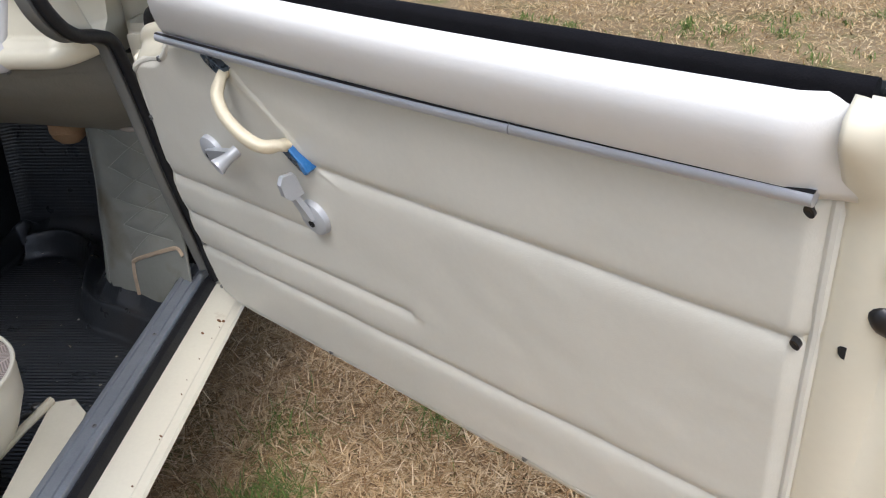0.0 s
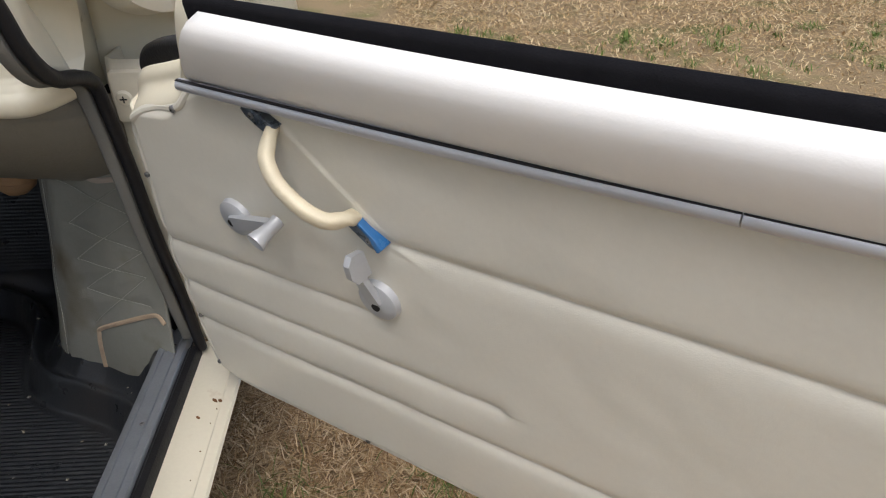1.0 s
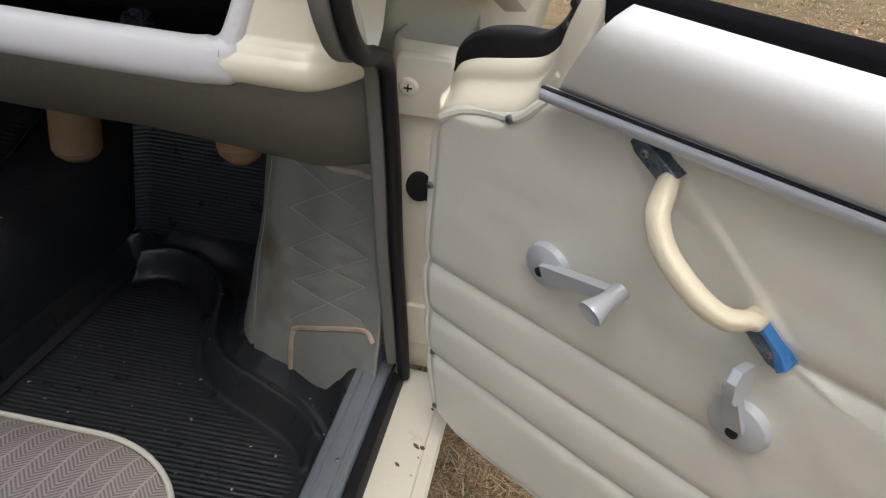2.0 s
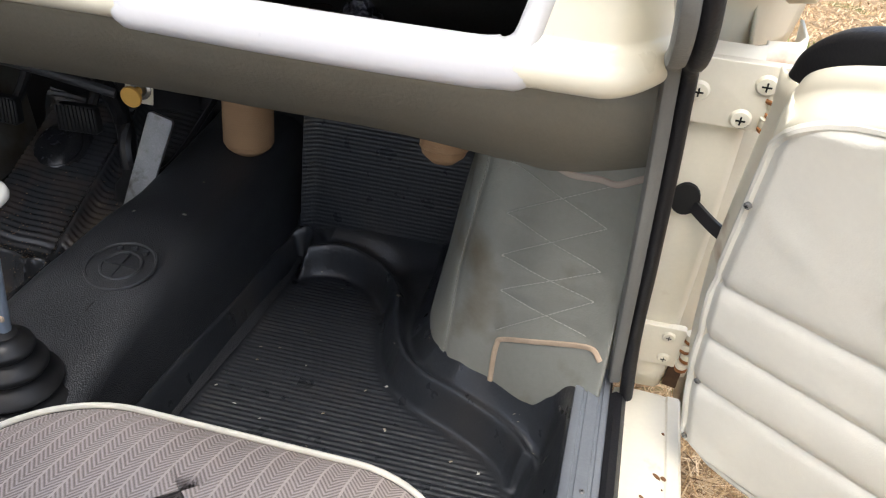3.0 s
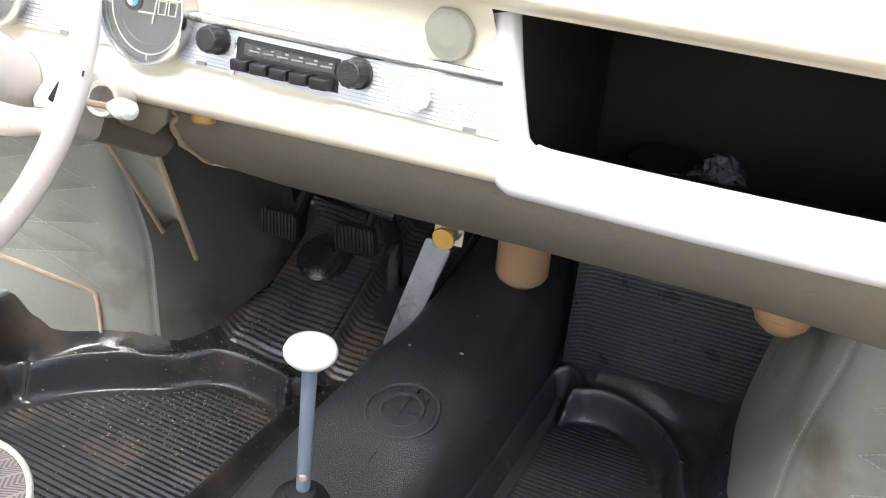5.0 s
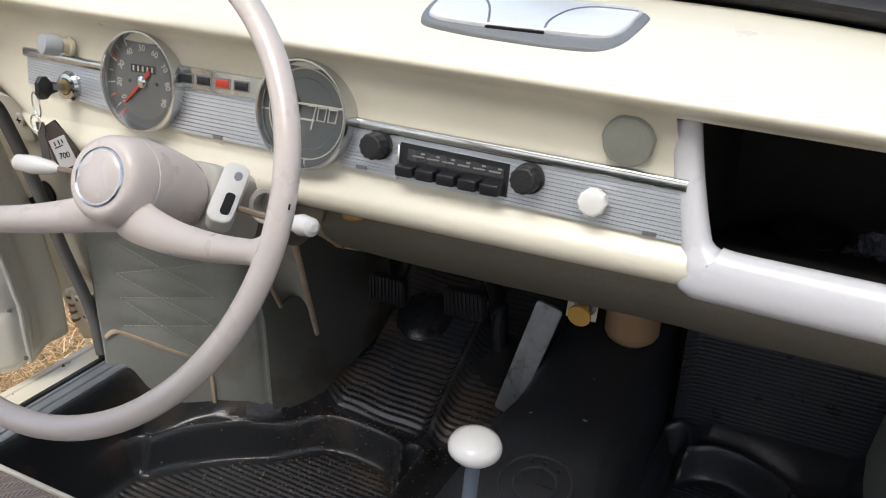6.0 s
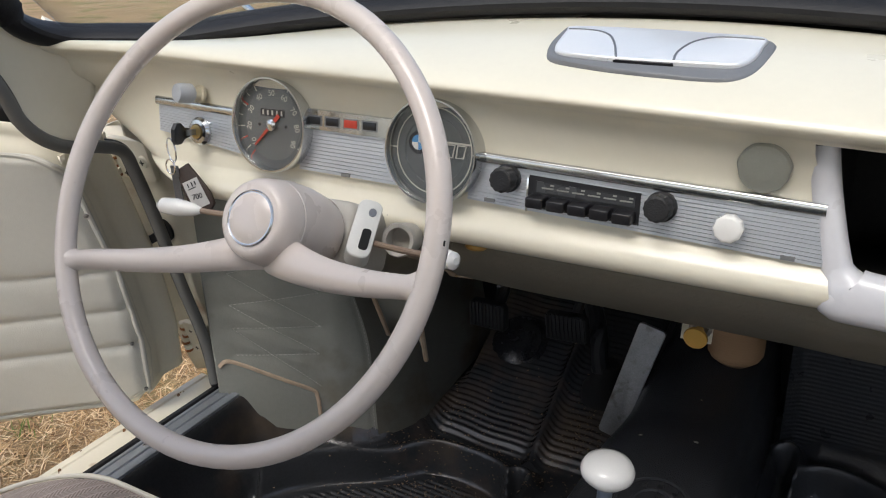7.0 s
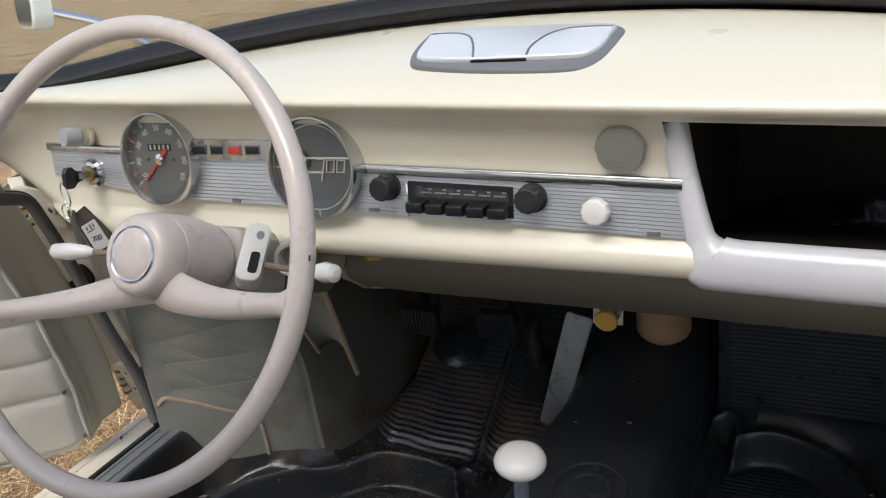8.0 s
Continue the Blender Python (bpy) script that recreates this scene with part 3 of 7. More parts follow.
# two crossing zigzags of stitches in (along, height), and the upright seam
ZIG = [[(0.172, 0.552), (0.035, 0.526), (0.166, 0.4353), (0.032, 0.439), (0.157, 0.334)],
       [(0.040, 0.572), (0.167, 0.4896), (0.032, 0.476), (0.160, 0.390), (0.032, 0.394)]]
STITCH = [(p, q) for z in ZIG for p, q in zip(z, z[1:])]


def seam_at(z):
    return 0.228 - 0.030 * smoothstep(0.38, 0.57, z)


def stitch_dip(s, z):
    d = 1e9
    for (a, b), (c, e) in STITCH:
        t = max(0.0, min(1.0, ((s - a) * (c - a) + (z - b) * (e - b)) / ((c - a) ** 2 + (e - b) ** 2)))
        d = min(d, math.hypot(s - a - t * (c - a), z - b - t * (e - b)))
    return 0.0034 * math.exp(-(d / 0.010) ** 1.3)


def arch_out(side, s, z):
    o = 0.008 - stitch_dip(s, z) - 0.002 * math.exp(-((s - seam_at(z)) / 0.004) ** 2)
    return o + 0.0018 * noise.noise(Vector((s * 12, z * 12, side))) + 0.006 * math.exp(-((s - 0.11) / 0.06) ** 2)


def arch_point(side, s, z, out=0.0):
    p, n = arch_at(s)
    if n.dot(Vector((-0.6, -0.8, 0))) < 0:
        n = -n
    lean = 0.02 * (z - 0.4) + 0.034 * smoothstep(0.17, 0.30, s) * (z - 0.25) / 0.25
    q = p + n * (out - lean)
    return Vector((q.x * side, q.y, z))


def make_arch(side):
    lab = "grey-green quilted vinyl wheel-arch panel, stained, with zigzag stitching"
    th = thing("wheel_arch_panel", (0.5 * side, 0.07, 0.24), lab, "trim panel", "wheel-arch panels")
    total = ARCH_S[-1]

    def f(u, v):
        s, z = total * u, 0.245 + 0.40 * v
        return arch_point(side, s, z, arch_out(side, s, z))
    bm = bmesh.new()
    add_grid(bm, f, 190, 120)
    body = solid(part("panel", bm, GREY_VINYL, th, sharp=80), 0.004, 1.0)
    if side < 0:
        # added sheet over the driver's inner face, its dark colour standing in for shade
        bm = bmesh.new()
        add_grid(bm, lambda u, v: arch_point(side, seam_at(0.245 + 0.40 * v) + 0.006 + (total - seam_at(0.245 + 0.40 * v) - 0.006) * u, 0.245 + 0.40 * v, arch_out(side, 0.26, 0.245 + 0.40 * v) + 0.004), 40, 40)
        part("inner_board", bm, SHADED_STAINED_VINYL, body, "vinyl beside the pedals, coloured dark for shade, stained brown", sharp=80)
    for (a, b), (c, e) in STITCH:
        bm = bmesh.new()
        n = max(8, int(math.hypot(c - a, e - b) / 0.0062))
        for k in range(n):
            t0, t1 = (k + 0.14) / n, (k + 0.86) / n
            add_sweep(bm, [arch_point(side, a + (c - a) * t, b + (e - b) * t, arch_out(side, a + (c - a) * t, b + (e - b) * t) + o) for t, o in ((t0, 0.0), ((t0 + t1) / 2, 0.0009), (t1, 0.0))], circle(0.0006, 5))
        part("stitching", bm, THREAD, body)
    bm = bmesh.new()
    for k in range(52):
        z0 = 0.25 + k * 0.0062
        add_sweep(bm, [arch_point(side, seam_at(z) + 0.003, z, arch_out(side, seam_at(z) + 0.003, z) + 0.0005) for z in (z0, z0 + 0.0042)], circle(0.0006, 5))
    part("seam_stitching", bm, mat("grey_thread", (0.36, 0.36, 0.32), 0.8), body)
    # patch at the foot with a raw tan edge
    pts = [(0.152, 0.262), (0.151, 0.30), (0.149, 0.319), (0.142, 0.330), (0.095, 0.354), (0.04, 0.379), (0.018, 0.386), (0.006, 0.378)]
    bm = bmesh.new()
    add_sweep(bm, smooth_path([arch_point(side, s, z, arch_out(side, s, z) + 0.001) for s, z in pts], 5), circle(0.0036, 8, 0.0022), up=(0, -1, 0.1))
    part("raw_edge", bm, TAN_EDGE, th, "frayed tan cut edge")
    top = [(0.0, 0.598), (0.012, 0.590), (0.033, 0.577), (0.054, 0.575), (0.09, 0.568), (0.12, 0.575), (0.15, 0.585)]
    if side > 0:
        bm = bmesh.new()
        add_sweep(bm, smooth_path([arch_point(side, s, z, arch_out(side, s, z) + 0.001) for s, z in top], 5), circle(0.0036, 8, 0.0020), up=(0, -1, 0.1))
        part("raw_edge", bm, mat("raw_pink_edge", (0.42, 0.35, 0.30), 0.85, vary=0.2, scale=50), th, "frayed pale cut edge")


make_arch(1)
make_arch(-1)


# ---- sills ----
def make_sill(side):
    sl = thing("sill", (0.66 * side, -0.4, 0.2), "cream painted door sill with a ribbed aluminium tread strip", "door sill", "door sills", "structure")
    fr = Plane((0, 0, 0), (side, 0, 0), (0, 1, 0))
    y0, y1 = -1.0, 0.042 if side > 0 else 0.02

    def bar(name, prof, material, a=y0, b=y1, label=""):
        bm = bmesh.new()
        add_sweep(bm, [(0, a, 0), (0, b, 0)], [(x * side, z) for x, z in prof])
        return part(name, bm, material, sl, label)
    bar("tread_strip", [(0.603, 0.322), (0.604, 0.330), (0.608, 0.3325), (0.613, 0.3325), (0.614, 0.3305), (0.617, 0.3305), (0.618, 0.333), (0.630, 0.333),
                        (0.631, 0.3308), (0.634, 0.3308), (0.635, 0.333), (0.640, 0.3325), (0.642, 0.330), (0.643, 0.318)], TREAD_ALU, label="ribbed grey aluminium tread strip")
    bar("inner_wall", [(0.6045, 0.17), (0.6045, 0.322), (0.645, 0.322), (0.645, 0.26)], SEAL, y0 - 0.3, 0.03, "black inner side of the sill")
    bar("rubber_edge", [(0.6425, 0.30), (0.6425, 0.326), (0.648, 0.331), (0.656, 0.330), (0.661, 0.322), (0.661, 0.30)], SEAL, y0, 0.0, "black rubber sill seal")
    bar("painted_sill", [(0.648, 0.25), (0.646, 0.30), (0.648, 0.314), (0.662, 0.318), (0.700, 0.3165), (0.703, 0.3155), (0.706, 0.3155), (0.708, 0.317), (0.720, 0.3165), (0.723, 0.313), (0.719, 0.307), (0.668, 0.302), (0.660, 0.25), (0.650, 0.25)],
        CREAM_WORN, y0 - 0.3, 0.03, "cream painted steel sill with rust spots")
    for y in (0.0, -0.165, -0.36, -0.6):
        screw(Plane((0.626 * side, y, 0.333), (1, 0, 0), (0, 1, 0)), 0, 0, 0, 0.0032, sl)
    bm = bmesh.new()
    rng = random.Random(5 + side)
    for _ in range(17):
        x, y = rng.gauss(0.704, 0.0015), rng.uniform(-0.62, 0.0)
        if rng.random() < 0.35:
            x = rng.uniform(0.665, 0.722)
        r = rng.choice((0.0006, 0.0008, 0.001, 0.0013, 0.0024))
        add_lathe(bm, (x * side, y, 0.3162), (0, 0, 1), [(r, 0), (r * 0.8, 0.0012), (0, 0.0014)], 7, rng.uniform(1, 2.4))
    part("rust_spots", bm, mat("rust", (0.17, 0.08, 0.03), 0.9, vary=0.4, scale=200), sl)


make_sill(1)
make_sill(-1)


# ---- door pillars, seals and hinges ----
def make_pillar(side):
    th = thing("door_pillar", (0.68 * side, 0.0, 0.3), "cream painted door pillar with rust at its foot", "car pillar", "door pillars", "structure")

    def X(x, y, z):
        return Vector((x * side, y - (0.014 * smoothstep(0.38, 0.58, z) if side > 0 else 0.0), z))
    # rearward face of the post, leaning back as it rises
    rows = [(0.325, 0.035), (0.36, 0.022), (0.45, 0.003), (0.56, -0.022), (0.66, -0.043), (0.72, -0.056), (0.745, -0.05)]
    cross = [(0.632, 0.10), (0.632, 0.012), (0.640, 0.002), (0.664, 0.0), (0.688, 0.0), (0.694, 0.006), (0.697, 0.022), (0.712, 0.026), (0.722, 0.03), (0.730, 0.05), (0.735, 0.12)]
    if side < 0:
        cross[6:10] = [(0.697, 0.012), (0.712, 0.006), (0.728, -0.004), (0.735, 0.02)]
    bm = bmesh.new()
    add_grid(bm, lambda u, v: X(cross[round(u * 10)][0] + 0.0 * v, cross[round(u * 10)][1] + lerp_table(rows, 0.325 + 0.42 * v), 0.325 + 0.42 * v), 10, 16)
    post = solid(part("post", bm, CREAM_WORN, th, sharp=50), 0.003)
    # hollow cowl corner above the post: a scooped, rounded shelf
    path = smooth_path([X(0.672, -0.14, 0.845), X(0.675, -0.105, 0.825), X(0.685, -0.055, 0.808), X(0.705, 0.0, 0.800), X(0.72, 0.06, 0.775)], 6)
    bm = bmesh.new()
    add_sweep(bm, path, [(-0.05, 0.06), (-0.045, 0.02), (-0.02, -0.004), (0.0, -0.016), (0.022, -0.012), (0.03, 0.01), (0.024, 0.05 if side > 0 else 0.022), (0.0, 0.09 if side > 0 else 0.03)])
    part("cowl_corner", bm, CREAM_WORN, th, "dented cream cowl corner", sharp=50)
    bm = bmesh.new()
    add_grid(bm, lambda u, v: X(0.60 + 0.145 * u + 0.012 * math.sin(v * 3.14), 0.02 + 0.16 * u * u - 0.16 * v * (1 - u) * 0.4, 0.70 + (0.19 if side > 0 else 0.10) * v - 0.03 * u * v), 12, 12)
    solid(part("inner_wing", bm, CREAM, th, "cream inner wing panel"), 0.003)
    # cream side panel behind the dashboard's end
    fr = Plane(X(0.604, 0.0, 0.0), (0, 1, 0), (0, 0, 1))
    part("side_panel", plate(fr, [(-0.12, 0.76), (-0.03, 0.70), (0.07, 0.70), (0.07, 0.86), (-0.13, 0.86)], -0.002, 0.002), CREAM, th)
    # outer front wing
    bm = bmesh.new()
    add_grid(bm, lambda u, v: X(0.735 - 0.05 * v * v, 0.06 + 0.95 * u, 0.22 + 0.57 * v - 0.08 * u * v), 16, 14)
    solid(part("front_wing", bm, CREAM, th, "cream front wing"), 0.003)
    # hinges
    for z, y, big in ((0.707, -0.0555, True), (0.402, 0.0105, False)):
        up = Vector((0, -0.21, 1)) if big else Vector((0, -0.25, 1))
        fr = Plane(X(0.668 if big else 0.680, y - 0.004, z), (1, 0, 0), up)
        s = side
        h = part("hinge_leaf", plate(fr, [(s * p[0], p[1]) for p in [(x + (0.010 if big else 0.0), y) for x, y in round_rect(0.080 if big else 0.050, 0.060, 0.004)]][:: 1 if s > 0 else -1], -0.004, 0.0035, 0.0012), CREAM_WORN, th, "cream painted hinge plate")
        for a, b in (((-0.018, 0.000), (0.020, -0.020), (0.032, 0.013)) if big else ((0.008, 0.017), (0.009, -0.017))):
            screw(fr, a * s, b, 0.0036, 0.0092 if big else 0.0072, h, CREAM)
        for k in range(4):
            bm = lathe(X(0.709 + 0.003 * (k % 2), y - 0.004, z - 0.024 + 0.0125 * k), (0, -0.22, 1), [(0.0065, 0), (0.0065, 0.0085)], 12)
            part("hinge_knuckle", bm, CREAM_WORN, h)
            bm = lathe(X(0.709 + 0.003 * (k % 2), y - 0.0046, z - 0.0275 + 0.0125 * k), (0, -0.22, 1), [(0.0062, 0), (0.0069, 0.0008), (0.0069, 0.0032), (0.0062, 0.004)], 12)
            part("rusty_joint", bm, HINGE_RUST, h, "orange rust between the knuckles")
    # check strap and its hole
    fr = Plane(X(0.664, -0.0365, 0.598), (1, 0, 0), (0, -0.22, 1))
    part("strap_hole", plate(fr, [(0.013 * math.cos(a), 0.017 * math.sin(a)) for a in np.linspace(0, 6.28, 20, endpoint=False)], -0.003, 0.0012), BLACK_VOID, th)
    bm = bmesh.new()
    add_sweep(bm, smooth_path([X(0.664, -0.03, 0.598), X(0.690, -0.045, 0.582), X(0.715, -0.06, 0.572), X(0.738, -0.085, 0.572)], 5), [(-0.002, -0.006), (0.002, -0.006), (0.002, 0.006), (-0.002, 0.006)])
    part("check_strap", bm, BLACK_PLASTIC, th, "dark flat door check strap")
    # rusty gap at the post's foot
    fr = Plane(X(0.704, 0.03, 0.36), (1, 0, 0), (0, -0.2, 1))
    part("rust_gap", plate(fr, [(-0.006, -0.03), (0.01, -0.034), (0.012, 0.03), (-0.002, 0.022)], -0.004, 0.002), mat("dark_rust", (0.07, 0.035, 0.015), 0.9, vary=0.6, scale=120), th)
    # welt and rubber seal round the opening
    seal = thing("door_seal", (0.64 * side, 0.0, 0.35), "black rubber door seal with a grey cloth welt along it", "door seal", "door seals", "structure")
    run = [X(0.56, -0.60, 1.26), X(0.588, -0.40, 1.05), X(0.61, -0.27, 0.87), X(0.618, -0.235, 0.80), X(0.62, -0.195, 0.766), X(0.621, -0.145, 0.752), X(0.623, -0.112, 0.737),
           X(0.625, -0.098, 0.705), X(0.629, -0.078, 0.64), X(0.634, -0.05, 0.53), X(0.639, -0.020, 0.42), X(0.643, 0.006 if side > 0 else -0.012, 0.345)]
    bm = bmesh.new()
    add_sweep(bm, smooth_path(run, 8), [(0.0078 * math.cos(a) * (1 + 0.15 * math.cos(3 * a)), 0.0072 * math.sin(a)) for a in np.linspace(0, 2 * math.pi, 14, endpoint=False)], up=(-side, -0.3, 0))
    part("welt", bm, WELT, seal, "grey cloth-covered welt")
    off = Vector((0.0135 * side, 0.008, -0.002))
    bm = bmesh.new()
    add_sweep(bm, smooth_path([q + off for q in run[:-1]] + [X(0.66, 0.004, 0.325)], 8), circle(0.0082, 12, 0.0075), up=(-side, -0.3, 0))
    part("rubber_seal", bm, SEAL, seal, "black rubber tube seal")
    return post


make_pillar(1)
make_pillar(-1)


# ---- open doors ----
def make_door(side, corner, u, n_flat, glass=True):
    """side: 1 right, -1 left. D(a, b, c): along from the hinge, up, inward from the panel."""
    n_in = -(Vector(n_flat).normalized() * math.cos(radians(10.93)) + Vector((0, 0, math.sin(radians(10.93)))))
    o, u = Vector(corner), Vector(u).normalized()
    v = n_in.cross(u).normalized()
    v = v if v.z > 0 else -v

    def D(a, b, c=0.0):
        return o + u * a + v * b + n_in * c
    fr = Plane(o, u, v)
    sg = 1.0 if fr.n.dot(n_in) > 0 else -1.0
    if sg < 0:
        fr = Plane(o, -u, v)
    ax = 1.0 if sg > 0 else -1.0            # local a of fr is ax * a
    door = thing("door_1" if side > 0 else "door_2", D(0.4, -0.03, -0.03), "open cream car door with a padded beige vinyl inner panel", "car door", "open doors", "structure")
    # steel shell
    out = [(-0.006, 0.0), (0.02, -0.028), (0.78, -0.012), (0.835, -0.004), (0.867, 0.03), (0.875, 0.10), (0.875, 0.44), (0.867, 0.450), (0.810, 0.436), (0.27, 0.432), (0.205, 0.425), (0.15, 0.41), (0.06, 0.385), (0.032, 0.37), (0.018, 0.31), (-0.002, 0.18), (-0.012, 0.06)]
    bm = bmesh.new()
    add_plate(bm, fr, [(ax * a, b) for a, b in (out if ax > 0 else out[::-1])], -0.085, 0.002, 0.010)
    shell = part("shell", bm, CREAM, door, "cream painted steel door shell")
    left = [(-0.02, 0.022), (0.0, 0.0), (0.089, -0.004), (0.2, 0.004), (0.325, 0.026), (0.368, 0.034), (0.5, 0.04)]
    top = [(0.0, 0.354), (0.004, 0.362), (0.010, 0.370), (0.02, 0.3775), (0.03, 0.3825), (0.04, 0.3865), (0.06, 0.3915), (0.09, 0.3965), (0.10, 0.399), (0.11, 0.403), (0.12, 0.409), (0.13, 0.4175), (0.14, 0.4255), (0.15, 0.4305), (0.16, 0.4335), (0.815, 0.445), (0.9, 0.446)]
    bot = [(0.0, 0.0), (0.008, -0.010), (0.03, -0.019), (0.25, -0.009), (0.55, 0.004), (0.83, 0.012)]
    grooves = [([(0.333, 0.321), (0.813, 0.330)], 1.0), ([(0.0, 0.212), (0.30, 0.2245)], 0.9), ([(0.0, 0.147), (0.428, 0.165)], 0.9), ([(-0.01, 0.085), (0.828, 0.122)], 1.0)]

    def seg(p, q, a, b):
        t = max(0.0, min(1.0, ((a - p[0]) * (q[0] - p[0]) + (b - p[1]) * (q[1] - p[1])) / ((q[0] - p[0]) ** 2 + (q[1] - p[1]) ** 2)))
        return a - p[0] - t * (q[0] - p[0]), b - p[1] - t * (q[1] - p[1])

    def height(a, b):
        l, t0, b0 = lerp_table(left, b), lerp_table(top, a), lerp_table(bot, a)
        edge = min(a - l, t0 - b, b - b0, 0.806 - a)
        c = 0.004 + 0.007 * smoothstep(0.0, 0.014, edge)
        for (p, q), k in grooves:
            da, db = seg(p, q, a, b)
            far = math.hypot(da, db)
            c -= k * 0.0058 * math.exp(-far / (0.0085 if db < 0 else 0.0062))
        # puckers round the handle's feet
        for pa, pb, ang in ((0.336, 0.320, -0.25), (0.342, 0.324, -0.5)):
            x, y = (a - pa) * math.cos(ang) + (b - pb) * math.sin(ang), -(a - pa) * math.sin(ang) + (b - pb) * math.cos(ang)
            if x > 0:
                c += 0.0024 * math.exp(-(y / 0.0028) ** 2) * math.exp(-x / 0.02) * smoothstep(0, 0.004, x)
        # vinyl stretched into a tent between the handle's feet, with folds running from the upper one
        x, y = (a - 0.250) * 0.722 - (b - 0.418) * 0.692, (a - 0.250) * 0.692 + (b - 0.418) * 0.722
        w = smoothstep(-0.006, 0.008, x) * (1 - smoothstep(0.108, 0.126, x))
        c += w * (0.0008 * math.exp(y / 0.020) if y < 0 else 0.0008 * math.exp(-y / 0.002) - 0.0012 * (1 - math.exp(-y / 0.0014)) * math.exp(-y / 0.010))
        for ang, amp in ((-0.62, 0.0013), (-0.28, 0.0011), (-3.3, 0.0007), (-3.75, 0.0008)):
            x, y = (a - 0.236) * math.cos(ang) + (b - 0.414) * math.sin(ang), -(a - 0.236) * math.sin(ang) + (b - 0.414) * math.cos(ang)
            if x > 0.01:
                c += amp * math.exp(-(y / (0.004 + 0.06 * x)) ** 2) * math.exp(-(x - 0.01) / 0.05) * smoothstep(0.01, 0.025, x)
        c += 0.0012 * noise.noise(Vector((a * 9, b * 12, side))) + 0.0006 * noise.noise(Vector((a * 31, b * 40, side)))
        return c

    def pan(s, t):
        a0 = 0.806 * s
        b0, b1 = lerp_table(bot, a0), lerp_table(top, a0)
        b = b0 + (b1 - b0) * t
        a = a0 + lerp_table(left, b) * max(0.0, 1 - s * 4)
        return D(a, b, height(a, b))
    bm = bmesh.new()
    add_grid(bm, pan, 360 if side > 0 else 120, 250 if side > 0 else 140)
    panel = part("inner_panel", bm, DOOR_VINYL, door, "beige vinyl panel with pressed grooves", sharp=80)
    rim = [pan(0, t / 20) for t in range(21)] + [pan(k / 240, 1) for k in range(1, 241)] + [pan(1, 1 - t / 16) for t in range(1, 17)] + [pan(1 - k / 40, 0) for k in range(1, 40)]
    bm = bmesh.new()
    add_sweep(bm, [q + n_in * -0.0012 for q in rim], circle(0.0042, 9), up=tuple(n_in), close=True)
    part("edge_bead", bm, DOOR_VINYL, panel, "rolled beige panel edge")
    # padded top roll
    prof = [(0.4455, 0.001), (0.4465, 0.016), (0.456, 0.0225), (0.470, 0.0285), (0.486, 0.0342), (0.502, 0.0385), (0.514, 0.0390), (0.522, 0.0355), (0.5265, 0.026), (0.518, 0.0225), (0.49, 0.008), (0.46, -0.008)]

    def roll(s, t):
        b, c = prof[round(t * 12) % 12]
        b = 0.4455 + (b - 0.4455) * 0.88
        a = 0.816 * s + (1 - s) * (0.165 + (b - 0.4455) * 0.78)
        droop = 0.006 * (1 - s) + 0.004 * math.sin(math.pi * s) + 0.004 * smoothstep(0.96, 1.0, s) * (b - 0.445) / 0.08
        return D(a, b - droop, c * (1 - 0.45 * smoothstep(0.95, 1.0, s)))
    bm = bmesh.new()
    vs = add_grid(bm, roll, 60, 12, close_v=True)
    bm.faces.new(vs[0])
    bm.faces.new(vs[-1][::-1])
    part("top_roll", bm, DOOR_TOP, door, "smooth ivory padded top roll", sharp=60)
    # lock end of the shell, running up into the top roll
    def cap(s, t):
        b = -0.008 + 0.526 * t
        c0 = lerp_table([(0.43, 0.003), (0.4455, 0.006), (0.467, 0.019), (0.495, 0.0345), (0.506, 0.035), (0.513, 0.031), (0.518, 0.020)], b)
        keep = 1 - 0.72 * smoothstep(0.0, 0.45, s)
        return D(0.809 + 0.078 * s - 0.012 * smoothstep(0.6, 1.0, s) * (1 - t) * 2 * (t < 0.1), b - 0.012 * smoothstep(0.75, 1.0, t) * s, 0.003 + (c0 - 0.003) * keep + 0.003 * math.sin(min(1.0, s * 2.2) * 3.14) - 0.055 * max(0.0, (s - 0.35) / 0.65) ** 2.2)
    bm = bmesh.new()
    add_grid(bm, cap, 26, 60)
    solid(part("lock_end", bm, CREAM, door, "rounded cream lock end of the door", sharp=80), 0.006, -1.0)
    # forward edge of the door, folded back towards the hinges
    bm = bmesh.new()
    add_grid(bm, lambda s, t: D(lerp_table(left, 0.40 * t) + 0.002 - (0.040 if side > 0 else 0.046) * s - 0.004 * math.sin(s * 9), -0.012 + 0.395 * t, 0.003 - 0.012 * smoothstep(0, 0.2, s) - (0.040 if side > 0 else 0.050) * s), 14, 24)
    solid(part("hinge_edge", bm, CREAM_WORN, door, "folded cream steel hinge edge", sharp=60), 0.003)
    # bright strip in two lengths
    for a0, a1 in ((0.158, 0.6035), (0.6045, 0.799)):
        bm = bmesh.new()
        add_sweep(bm, [D(a, 0.4372 + 0.0155 * (a - 0.158) / 0.658 - 0.004 * math.sin(math.pi * (a - 0.158) / 0.658), 0.0205) for a in np.linspace(a0, a1, 40)], [(x, y) for x, y in circle(0.0052, 16, 0.0052)], up=tuple(n_in))
        part("trim_strip", bm, TRIM_ALU, door, "satin silver trim strip")
        bm = bmesh.new()
        add_sweep(bm, [D(a, 0.4372 + 0.0049 + 0.0155 * (a - 0.158) / 0.658 - 0.004 * math.sin(math.pi * (a - 0.158) / 0.658), 0.0222) for a in np.linspace(a0, a1, 40)], round_rect(0.0010, 0.0030, 0.0004), up=tuple(n_in))
